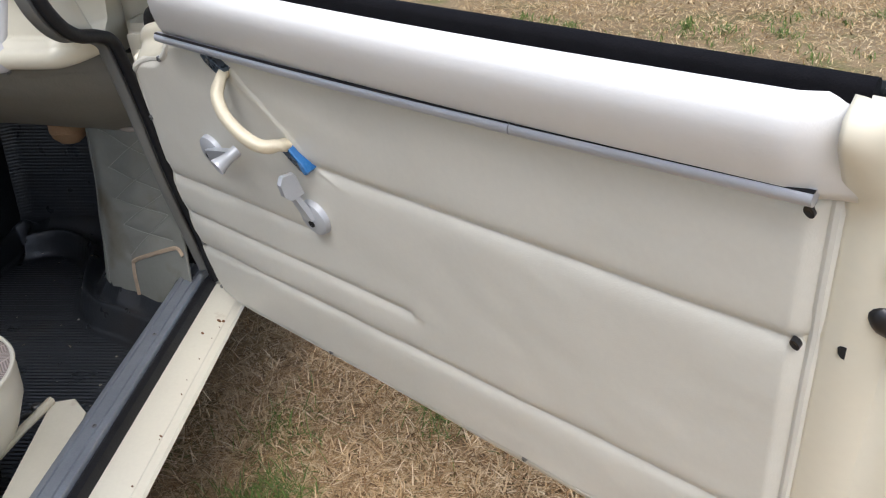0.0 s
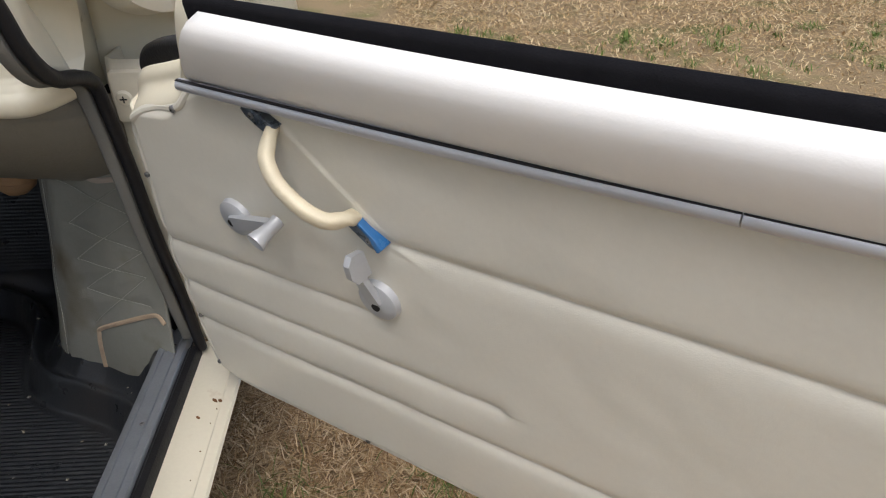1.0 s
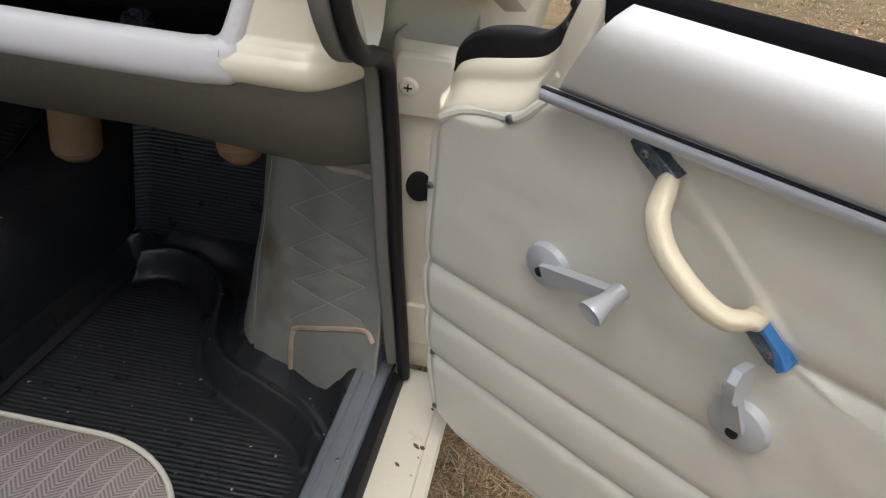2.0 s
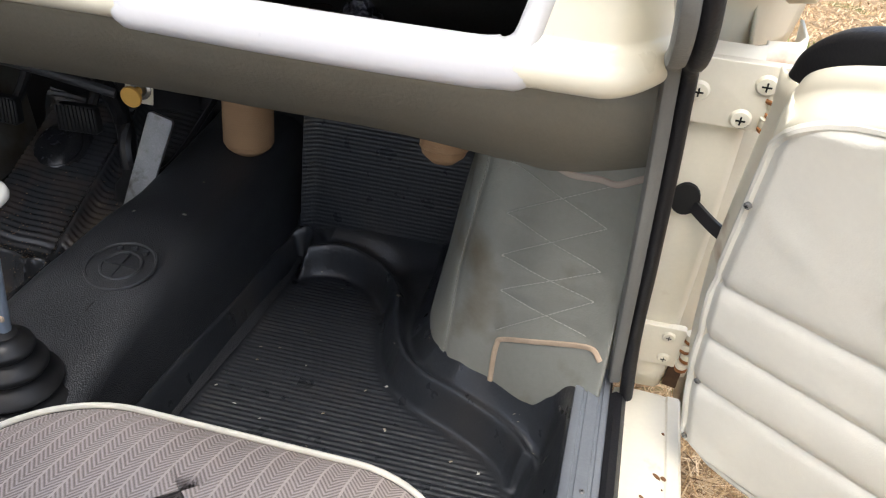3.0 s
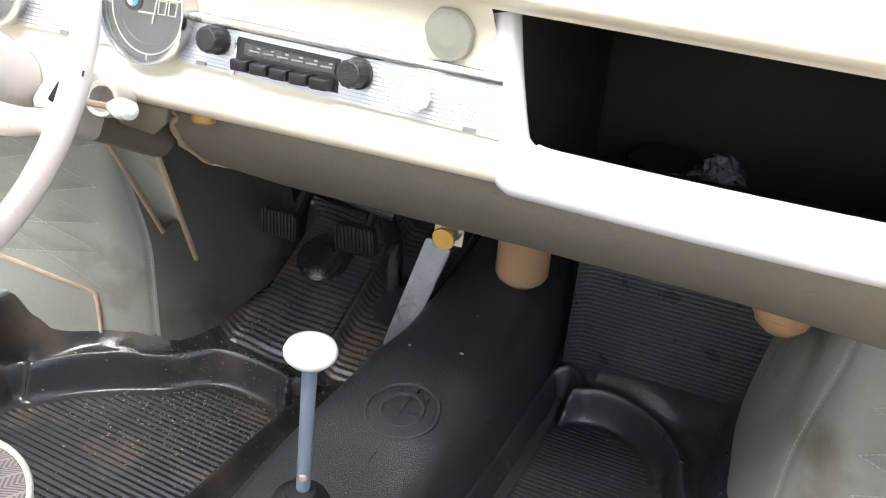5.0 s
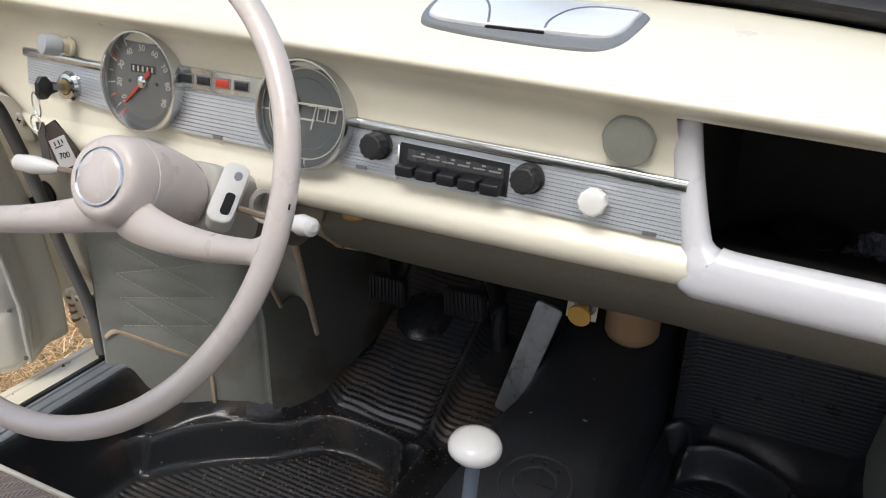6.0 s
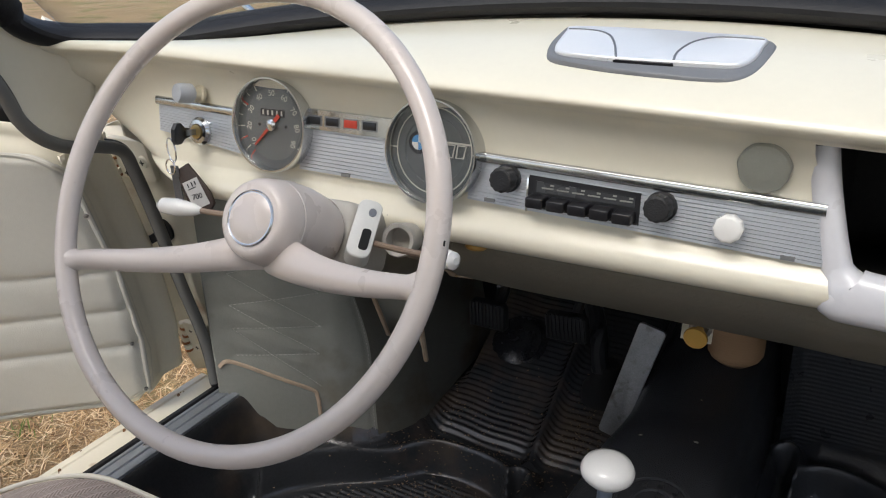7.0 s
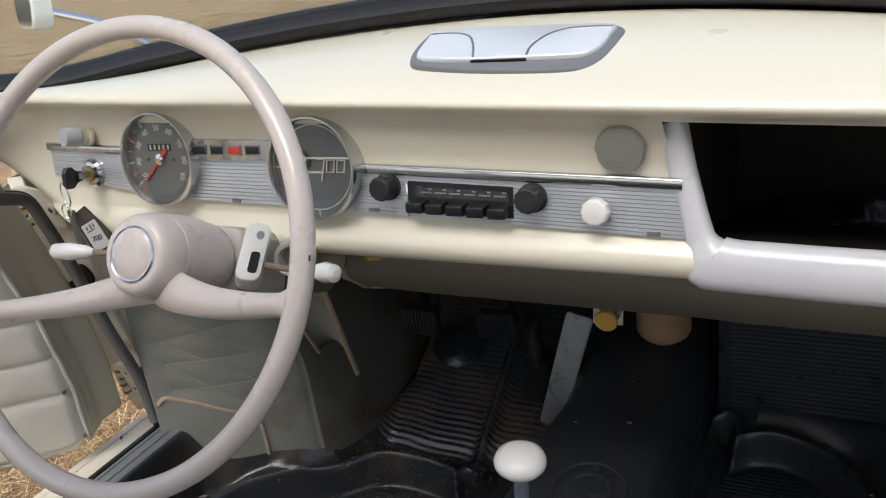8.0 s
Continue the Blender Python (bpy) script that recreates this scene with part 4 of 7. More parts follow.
        part("strip_gap", bm, SEAL, door, "dark gap above the trim strip")
    # window gaskets and glass
    for c0, c1, b1, m, nm in ((0.022, 0.011, 0.009, FELT, "inner_gasket"), (0.006, -0.003, 0.0, SEAL, "outer_gasket")):
        bm = bmesh.new()
        add_sweep(bm, [D(0.200 + ((0.885 if nm == "outer_gasket" else 0.816) - 0.200) * k / 10, 0.495 + b1 + 0.006 * k / 10, (c0 + c1) / 2) for k in range(11)], round_rect(abs(c0 - c1), 0.026, 0.005), up=tuple(v))
        part(nm, bm, m, door, "black window gasket")
    if glass:
        fr2 = [(0.20, 0.49), (0.82, 0.49), (0.82, 0.86), (0.50, 0.86), (0.44, 0.82)]
        bm = bmesh.new()
        add_plate(bm, fr, [(ax * a, b) for a, b in (fr2 if ax > 0 else fr2[::-1])], 0.0065, 0.0100)
        g = part("window_glass", bm, PANE, door, "clear door window glass, wound up")
        g.visible_shadow = False
    # sculpted hinge-end of the door frame, with its rubber
    low = smooth_path([(0.030, 0.352, -0.002), (0.040, 0.364, 0.001), (0.060, 0.377, 0.003), (0.10, 0.389, 0.003), (0.128, 0.402, 0.003), (0.148, 0.424, 0.005), (0.162, 0.444, 0.008)], 5)
    high = smooth_path([(0.022, 0.378, -0.030), (0.036, 0.400, -0.024), (0.060, 0.415, -0.020), (0.10, 0.428, -0.018), (0.130, 0.439, -0.016), (0.150, 0.456, -0.010), (0.166, 0.474, -0.004)], 5)

    def ear(s, t):
        k = round(s * (len(low) - 1))
        q = low[k].lerp(high[k], t)
        wave = 0.0032 * math.sin(t * 8.6 - 0.3) * smoothstep(0.0, 0.2, s)
        return D(q.x, q.y, q.z + wave + 0.004 * math.sin(t * 3.14))
    bm = bmesh.new()
    add_grid(bm, ear, len(low) - 1, 26)
    solid(part("frame_corner", bm, CREAM, door, "pressed cream steel door corner", sharp=80), 0.003, -1.0)
    bm = bmesh.new()
    add_sweep(bm, smooth_path([D(0.022, 0.380, -0.042), D(0.030, 0.398, -0.040), D(0.048, 0.414, -0.038), D(0.08, 0.424, -0.037), D(0.112, 0.430, -0.036), D(0.138, 0.448, -0.032), D(0.158, 0.476, -0.026), D(0.178, 0.505, -0.018), D(0.200, 0.526, -0.012)], 5),
              round_rect(0.018, 0.030, 0.005), up=tuple(v))
    part("corner_rubber", bm, SEAL, door, "torn black rubber corner seal")
    bm = bmesh.new()
    for a, b, r in ((0.150, 0.462, 0.007), (0.158, 0.478, 0.009), (0.172, 0.492, 0.008), (0.186, 0.508, 0.009)):
        add_lathe(bm, D(a, b, -0.012), n_in + u * 0.3, [(r, -0.01), (r * 0.8, 0.0), (r * 0.3, 0.004), (0, 0.002)], 7, 1.7)
    part("torn_rubber", bm, SEAL, door, "ragged torn rubber lumps", sharp=20)
    bm = bmesh.new()
    add_sweep(bm, smooth_path([D(0.148, 0.428, 0.004), D(0.165, 0.452, 0.009), D(0.178, 0.478, 0.013), D(0.189, 0.500, 0.014), D(0.197, 0.518, 0.010)], 5), round_rect(0.018, 0.010, 0.004), up=tuple(n_in))
    part("corner_edge", bm, CREAM, door)
    # grab handle between two fittings
    h = part("grab_handle", bm_of(add_sweep, smooth_path([D(0.2465, 0.4115, 0.0120), D(0.2516, 0.4066, 0.0240), D(0.2561, 0.3972, 0.0340), D(0.2672, 0.3849, 0.0405), D(0.2808, 0.3740, 0.0425), D(0.2953, 0.3626, 0.0410), D(0.3079, 0.3547, 0.0360), D(0.3159, 0.3504, 0.0240), D(0.3140, 0.3440, 0.0120)], 6),
                                  [(0.0070 * math.copysign(abs(math.cos(a)) ** 0.7, math.cos(a)), 0.0056 * math.copysign(abs(math.sin(a)) ** 0.7, math.sin(a))) for a in np.linspace(0, 6.283, 16, endpoint=False)], up=tuple(n_in)), CREAM_PLASTIC, door, "cream plastic grab handle")
    for (a0, b0), (a1, b1), m, lab in (((0.223, 0.4285), (0.2515, 0.4095), SLATE_FIT, "slate metal handle foot"), ((0.3365, 0.3205), (0.3115, 0.3435), SLATE_FIT, "handle foot with blue film on it")):
        d = Vector((a1 - a0, b1 - b0))
        ln = d.length
        d.normalize()
        sh = [(-0.001, -0.003), (0.006, -0.0064), (ln, -0.0072), (ln, 0.0072), (0.006, 0.0064), (-0.001, 0.003)]
        pts = [(ax * (a0 + d.x * s - d.y * t), b0 + d.y * s + d.x * t) for s, t in sh]
        f = part("handle_foot", plate(fr, pts if ax > 0 else pts[::-1], 0.006, 0.018, 0.003), m, h, lab)
        screw(fr, ax * (a0 + d.x * 0.011), b0 + d.y * 0.011, 0.0183, 0.0028, f)
        if a0 > 0.3:
            film = [(ax * (a0 + d.x * q - d.y * t), b0 + d.y * q + d.x * t) for q, t in ((-0.002, -0.0035), (0.006, -0.0074), (ln, -0.0082), (ln, -0.0045), (0.013, -0.0046), (0.004, 0.0010), (-0.002, 0.0035))]
            part("blue_film", plate(fr, film if ax > 0 else film[::-1], 0.005, 0.0188, 0.003), BLUE_FIT, f, "blue protective film left on the edge")
    # door catch lever and window winder
    def disc(a, b, r, c0, c1):
        return lathe(D(a, b, 0), n_in, [(r * 1.02, c0), (r, c0 + 0.004), (r * 0.92, c1 - 0.002), (r * 0.72, c1), (0, c1)], 28)
    def bar(p, q, w0, w1, t):
        (a0, b0, c0), (a1, b1, c1) = p, q
        return bm_of(add_sweep, [D(a0, b0, c0), D((a0 + a1) / 2, (b0 + b1) / 2, (c0 + c1) / 2), D(a1, b1, c1)], round_rect(1, t, t * 0.4), up=tuple(n_in), scales=[(w0, 1), ((w0 + w1) / 2, 1), (w1, 1)])
    k = part("catch_lever", disc(0.3205, 0.2555, 0.0215, 0.006, 0.019), GREY_PLASTIC, door, "grey plastic door catch lever")
    part("arm", bar((0.3205, 0.258, 0.019), (0.317, 0.303, 0.029), 0.014, 0.009, 0.006), GREY_PLASTIC, k)
    gf = Plane(D(0.321, 0.307, 0.030), n_in, fr.v)
    part("grip", plate(gf, [(x + 0.10 * y, y) for x, y in ((-0.010, -0.015), (0.006, -0.014), (0.011, -0.005), (0.010, 0.009), (0.004, 0.016), (-0.009, 0.012))], -0.0036, 0.0036, 0.002), GREY_PLASTIC, k)
    part("socket", lathe(D(0.320, 0.251, 0.0195), n_in, [(0.0042, -0.001), (0.0042, 0.0006), (0, 0.0006)], 12), BLACK_VOID, k)
    k = part("window_winder", disc(0.1605, 0.294, 0.0205, 0.006, 0.019), GREY_PLASTIC, door, "grey plastic window winder")
    part("arm", bar((0.162, 0.293, 0.019), (0.230, 0.318, 0.028), 0.014, 0.010, 0.007), GREY_PLASTIC, k)
    part("knob", lathe(D(0.230, 0.319, 0.022), -fr.v * 0.22 + n_in * 0.95 - u * 0.12, [(0.0068, 0), (0.0066, 0.006), (0.0064, 0.011), (0.0074, 0.018), (0.0098, 0.026), (0.0095, 0.0275), (0.0055, 0.025), (0, 0.025)], 18), GREY_PLASTIC, k)
    part("socket", lathe(D(0.157, 0.290, 0.0195), n_in, [(0.004, -0.001), (0.004, 0.0006), (0, 0.0006)], 12), BLACK_VOID, k)
    # panel screws, and push buttons at the lock edge
    for a, b in ((0.004, 0.002), (0.247, 0.000), (0.555, 0.012), (0.008, 0.088), (0.024, 0.300), (0.120, 0.4005), (0.80, 0.018)):
        screw(fr, ax * a, b, 0.0128 if a == 0.12 else 0.0105 if 0.2 < a else 0.0085, 0.0034 if a == 0.12 else 0.0030, panel)
    for a, b in ((0.798, 0.330), (0.794, 0.434)):
        part("panel_button", lathe(D(a, b, 0.011), n_in, [(0.0027, -0.004), (0.0026, 0.0005), (0.0010, 0.0002), (0, -0.0006)], 18, 1.6), BLACK_PLASTIC, panel)
    # lock on the edge
    q = n_in * 0.75 + u * 0.66
    lk = part("lock", lathe(D(0.842, 0.410, -0.004), q, [(0.012, 0), (0.0115, 0.010), (0.007, 0.015), (0, 0.016)], 18), BLACK_PLASTIC, door, "black door lock parts")
    part("striker", lathe(D(0.840, 0.364, -0.003), q, [(0.0095, 0), (0.0095, 0.005), (0.008, 0.008), (0.005, 0.010), (0, 0.010)], 18, 1.6), BLACK_PLASTIC, lk)
    part("striker_pin", lathe(D(0.850, 0.358, 0.004), q, [(0.006, 0), (0.006, 0.012), (0, 0.013)], 12), STEEL, lk)
    for a, b in ((0.848, 0.444), (0.824, 0.332)):
        part("bolt_hole", lathe(D(a, b, 0.0), n_in * 0.9 + u * 0.4, [(0.0045, 0), (0.0045, 0.006), (0, 0.006)], 12, 1.6), BLACK_VOID, lk)
    return door


def hang(door, o, u, v, n, o2, u2, v2, n2):
    """Hangs a door that was built along the axes u, v, n at o along other, slightly skewed axes at o2."""
    frm = Matrix((u, v, n)).transposed().to_4x4()
    to = Matrix((u2, v2, n2)).transposed().to_4x4()
    frm.translation, to.translation = Vector(o), Vector(o2)
    m = to @ frm.inverted()
    for ob in door.children_recursive:
        ob.data.transform(m)


right_door = make_door(1, (0.705, -0.066, 0.360), (0.79979, -0.60029, 0), (0.60029, 0.79979, 0))
DOOR_N = -(Vector((0.60029, 0.79979, 0)) * math.cos(radians(10.93)) + Vector((0, 0, math.sin(radians(10.93)))))
DOOR_U = Vector((0.79979, -0.60029, 0))
DOOR_V = DOOR_N.cross(DOOR_U)
hang(right_door, (0.705, -0.066, 0.360), DOOR_U, DOOR_V if DOOR_V.z > 0 else -DOOR_V, DOOR_N,
     (0.7141, -0.0951, 0.3765), Vector((0.7796, -0.6341, -0.0010)), Vector((-0.1155, -0.2132, 0.9473)), Vector((-0.6121, -0.7522, -0.2439)))
make_door(-1, (-0.699, -0.086, 0.363), (-0.7071, -0.7071, 0), (-0.7071, 0.7071, 0), glass=False)


# ---- dashboard ----
def bow(x):
    return 0.45 * x * x


DASH = [(0.000, 0.899, 1.0), (-0.035, 0.896, 0.85), (-0.08, 0.890, 0.6), (-0.120, 0.882, 0.35), (-0.150, 0.8735, 0.15), (-0.166, 0.867, 0.05), (-0.1745, 0.861, 0.0), (-0.1750, 0.856, 0.0), (-0.169, 0.851, 0.0),
        (-0.160, 0.846, 0.0), (-0.153, 0.838, 0.0), (-0.149, 0.824, 0.0), (-0.1475, 0.80, 0.0), (-0.1535, 0.76, 0.0), (-0.1555, 0.751, 0.0), (-0.163, 0.744, 0.0), (-0.169, 0.736, 0.0), (-0.169, 0.727, 0.0), (-0.163, 0.719, 0.0), (-0.150, 0.715, 0.0), (-0.13, 0.717, 0.0)]
DASH_LINE = smooth_path(DASH, 4)
DASH_END = [(0.715, -0.475), (0.73, -0.51), (0.745, -0.538), (0.765, -0.568), (0.785, -0.603), (0.80, -0.622), (0.82, -0.635), (0.84, -0.645), (0.87, -0.65)]


def dash_point(x, q):
    y, z, w = q
    y = y - bow(x) * w
    z = z - 0.05 * (x / 0.6) ** 2 * w - 0.034 * x * (1 - w) * smoothstep(0.80, 0.845, z)
    end = max(0.0, (x - 0.572) / 0.06)
    y = y + 0.062 * end ** 2.2 * (1 - w) + 0.01 * end * w
    if z < 0.83:
        z = z + (0.83 - z) * 0.12 * end ** 1.6
    if x < 0.1:
        # the driver's end narrows towards the lower edge and curls forward
        far = lerp_table(DASH_END, z)
        x = far + (x + 0.615) * (0.1 - far) / 0.715
        curl = max(0.0, 1 - (x - far) / 0.055) ** 2
        y += 0.022 * curl * (1 - smoothstep(0.78, 0.82, z)) - 0.030 * (1 - smoothstep(0.0, 0.16, x - far)) * smoothstep(0.82, 0.85, z) * (1 - w)
        z += 0.012 * curl * (1 - smoothstep(0.72, 0.76, z))
    if x > 0.3 and z < 0.745:
        z -= 0.004
    if x > 0.12:
        x += 0.24 * (0.83 - min(z, 0.83)) * (1 if x < 0.3 else -0.7) * (1 - smoothstep(0.0, 0.05, abs(x - (0.163 if x < 0.3 else 0.532))))
    return Vector((x, y, z))


def dash_sheet(x0, x1, rows, nx):
    bm = bmesh.new()
    add_grid(bm, lambda u, v: dash_point(x0 + (x1 - x0) * u, rows[round(v * (len(rows) - 1))]), nx, len(rows) - 1)
    return bm


def make_dash():
    th = thing("dashboard", (0, -0.10, 0.72), "cream painted steel dashboard, its top bleached by the light", "dashboard")
    cut = next(i for i, q in enumerate(DASH_LINE) if q[1] < 0.8445)
    part("shell", dash_sheet(-0.615, 0.163, DASH_LINE, 90), CREAM, th, "glossy cream dashboard skin", sharp=60)
    part("top", dash_sheet(0.163, 0.532, DASH_LINE[:cut + 1], 40), CREAM, th, "glossy cream dashboard top", sharp=60)
    part("end", dash_sheet(0.524, 0.628, DASH_LINE, 22), CREAM, th, "rounded cream dashboard end", sharp=60)
    # glove box: open black bin
    bm = bmesh.new()
    x0, x1, y0, y1, z0, z1 = 0.172, 0.528, -0.136, 0.16, 0.650, 0.842
    c = [bm.verts.new(p) for p in ((x0, y0, 0.735), (x1, y0, 0.735), (x1, y0, z1), (x0, y0, z1), (x0, y1, z0), (x1, y1, z0), (x1, y1, z1 + 0.02), (x0, y1, z1 + 0.02))]
    for f in ((0, 1, 5, 4), (3, 2, 6, 7), (0, 3, 7, 4), (1, 2, 6, 5), (4, 5, 6, 7)):
        bm.faces.new([c[i] for i in f])
    solid(part("glove_bin", bm, BIN_CARD, th, "black open glove bin", smooth=False), 0.003)
    # pale frame round three sides of the bin
    path = smooth_path([(0.1665, -0.1375, 0.829), (0.1735, -0.143, 0.80), (0.182, -0.149, 0.768), (0.1915, -0.1545, 0.742), (0.203, -0.157, 0.731), (0.25, -0.158, 0.7285), (0.35, -0.159, 0.727), (0.45, -0.158, 0.7265), (0.492, -0.157, 0.7275), (0.510, -0.154, 0.735), (0.518, -0.149, 0.757), (0.526, -0.142, 0.79), (0.534, -0.135, 0.829)], 6)
    n = len(path)
    sc = []
    for q in path:
        k = smoothstep(0.75, 0.733, q.z) if q.z < 0.75 else 0.0
        sc.append((0.0105 + 0.0095 * k, 0.010 + 0.004 * k))
    prof = [(math.cos(a) * (abs(math.cos(a)) ** -0.25 if abs(math.cos(a)) > 0.01 else 1), math.sin(a)) for a in np.linspace(0, 2 * math.pi, 18, endpoint=False)]
    bm = bmesh.new()
    add_sweep(bm, path, prof, up=(0, -1, 0.12), scales=sc)
    part("glove_frame", bm, FRAME_GREY, th, "pale grey rounded glove-box frame", sharp=60)
    # square outer corners over the rounded inner ones
    for leg in ([(0.1665, -0.1375, 0.834), (0.1735, -0.143, 0.80), (0.182, -0.149, 0.768), (0.1880, -0.1535, 0.745), (0.1925, -0.1565, 0.7305), (0.200, -0.1575, 0.7290), (0.225, -0.158, 0.7287)],
                [(0.534, -0.135, 0.834), (0.526, -0.142, 0.79), (0.518, -0.149, 0.757), (0.514, -0.153, 0.744), (0.511, -0.1555, 0.7295), (0.503, -0.157, 0.7275), (0.48, -0.158, 0.7270)]):
        line = smooth_path(leg, 5)
        bm = bmesh.new()
        add_sweep(bm, line, prof, up=(0, -1, 0.12), scales=[(0.0105 + 0.0088 * smoothstep(0.736, 0.7295, q.z), 0.0103 + 0.0034 * smoothstep(0.745, 0.7295, q.z)) for q in line])
        part("frame_upright", bm, FRAME_GREY, th, "pale grey upright of the glove-box frame", sharp=60)
    for x in (0.199, 0.509):
        part("frame_screw", lathe((x, -0.146, 0.7065), (0, -0.3, -1), [(0.004, -0.004), (0.004, 0.001), (0, 0.003)], 10), STEEL, th)
    return th


dash = make_dash()
P = Plane((0, -0.1535, 0.775), (1, 0, 0), (0, 0.148, 0.989))


def pb(z):
    return (z - 0.775) / 0.989


def quad(a0, a1, z00, z01, z10, z11):
    """Corners with heights at the ends: bottom-left, bottom-right, top-right, top-left."""
    return [(a0, pb(z00)), (a1, pb(z01)), (a1, pb(z11)), (a0, pb(z10))]


def ribbed(a0, a1, zb0, zb1, zt0, zt1):
    """One extruded strip with twelve shallow flutes."""
    n, prof = 12, [(0.0, 0.0)]
    for k in range(n):
        prof += [((k + 0.02) / n, 0.0032), ((k + 0.78) / n, 0.0032), ((k + 0.82) / n, 0.0018), ((k + 0.98) / n, 0.0018)]
    prof += [(1.0, 0.0)]
    bm = bmesh.new()
    ends = [[bm.verts.new(P(a, pb(zb + (zt - zb) * f), c)) for f, c in prof] for a, zb, zt in ((a0, zb0, zt0), (a1, zb1, zt1))]
    m = len(prof)
    for k in range(m):
        bm.faces.new((ends[0][k], ends[0][(k + 1) % m], ends[1][(k + 1) % m], ends[1][k]))
    bm.faces.new(ends[0][::-1])
    bm.faces.new(ends[1])
    return bm


def make_instrument_plate():
    th = thing("instrument_plate", P(0, 0), "ribbed silver aluminium instrument plate with chrome edging", "dash trim")
    part("plate", ribbed(-0.498, -0.375, 0.785, 0.771, 0.8165, 0.812), ALU, th, smooth=False)
    part("plate", ribbed(-0.302, -0.188, 0.765, 0.763, 0.808, 0.806), ALU, th, smooth=False)
    part("plate", ribbed(-0.112, 0.1785, 0.7605, 0.7495, 0.795, 0.787), ALU, th, smooth=False)
    for a0, z0, a1, z1 in ((-0.50, 0.8175, -0.38, 0.813), (-0.115, 0.799, 0.176, 0.7905)):
        bm = bmesh.new()
        add_sweep(bm, [P(a0, pb(z0), 0.003), P(a1, pb(z1), 0.003)], round_rect(0.0092, 0.006, 0.0024), up=tuple(P.n))
        part("chrome_strip", bm, DULL_CHROME, th, "bright chrome strip")
    for a, z in ((-0.245, 0.7655), (-0.09, 0.7625), (0.155, 0.7525), (0.168, 0.7915), (-0.39, 0.8135)):
        part("clip", plate(P, [(a + s * 0.005, pb(z) + t * 0.0016) for s, t in ((-1, -1), (1, -1), (1, 1), (-1, 1))], 0.002, 0.0046), STEEL, th)
    # warning lamps
    b = part("lamp_bezel", plate(P, quad(-0.294, -0.190, 0.8055, 0.8045, 0.8255, 0.8235), 0.001, 0.007, 0.003), DULL_CHROME, th, "silver warning-lamp bezel")
    for k in range(4):
        a = -0.2800 + 0.0215 * k
        m = RED if k == 2 else BLACK_PLASTIC
        part("lamp_rim", plate(P, [(a + s * 0.0090, pb(0.8145) + t * 0.0050) for s, t in ((-1, -1), (1, -1), (1, 1), (-1, 1))], 0.005, 0.0074), STEEL, b)
        part("lamp_window", plate(P, [(a + s * 0.0074, pb(0.8145) + t * 0.0036) for s, t in ((-1, -1), (1, -1), (1, 1), (-1, 1))], 0.004, 0.0081, 0.0005), m, b, "red lamp window" if k == 2 else "dark lamp window")
    return th


make_instrument_plate()


PG = Plane(P(0, 0, 0.0015), P.u, P.v)


def gauge(name, a, z, r, label):
    b = pb(z)
    th = thing(name, PG(a, b), label, "gauge")
    prof = [(r * 0.905, -0.002), (r * 0.91, 0.0125), (r * 0.935, 0.0155), (r * 0.965, 0.0155), (r * 0.990, 0.012), (r * 0.985, 0.004), (r * 0.95, -0.014)]
    part("bezel", lathe(PG(a, b), PG.n, prof, 48), DULL_CHROME, th, "chrome bezel ring")
    part("dial", lathe(PG(a, b), PG.n, [(r * 0.92, 0.004), (r * 0.915, 0.0064), (r * 0.64, 0.0058), (r * 0.62, 0.0048), (0, 0.0048)], 48), DIAL, th, "grey dial face")
    g = part("glass", lathe(PG(a, b), PG.n, [(r * 0.915, 0.0118), (r * 0.915, 0.0128), (r * 0.5, 0.0140), (0, 0.0145)], 40), DIAL_GLASS, th, "domed clear glass")
    g.visible_shadow = False
    return th, b


def tick(th, a, b, r0, r1, ang, w, m, c=0.0064):
    d, s = Vector((math.cos(ang), math.sin(ang))), Vector((-math.sin(ang), math.cos(ang)))
    pts = [(a + d.x * r + s.x * w * t, b + d.y * r + s.y * w * t) for r, t in ((r0, -1), (r1, -1), (r1, 1), (r0, 1))]
    part("tick", plate(PG, pts, c - 0.002, c), m, th, smooth=False)


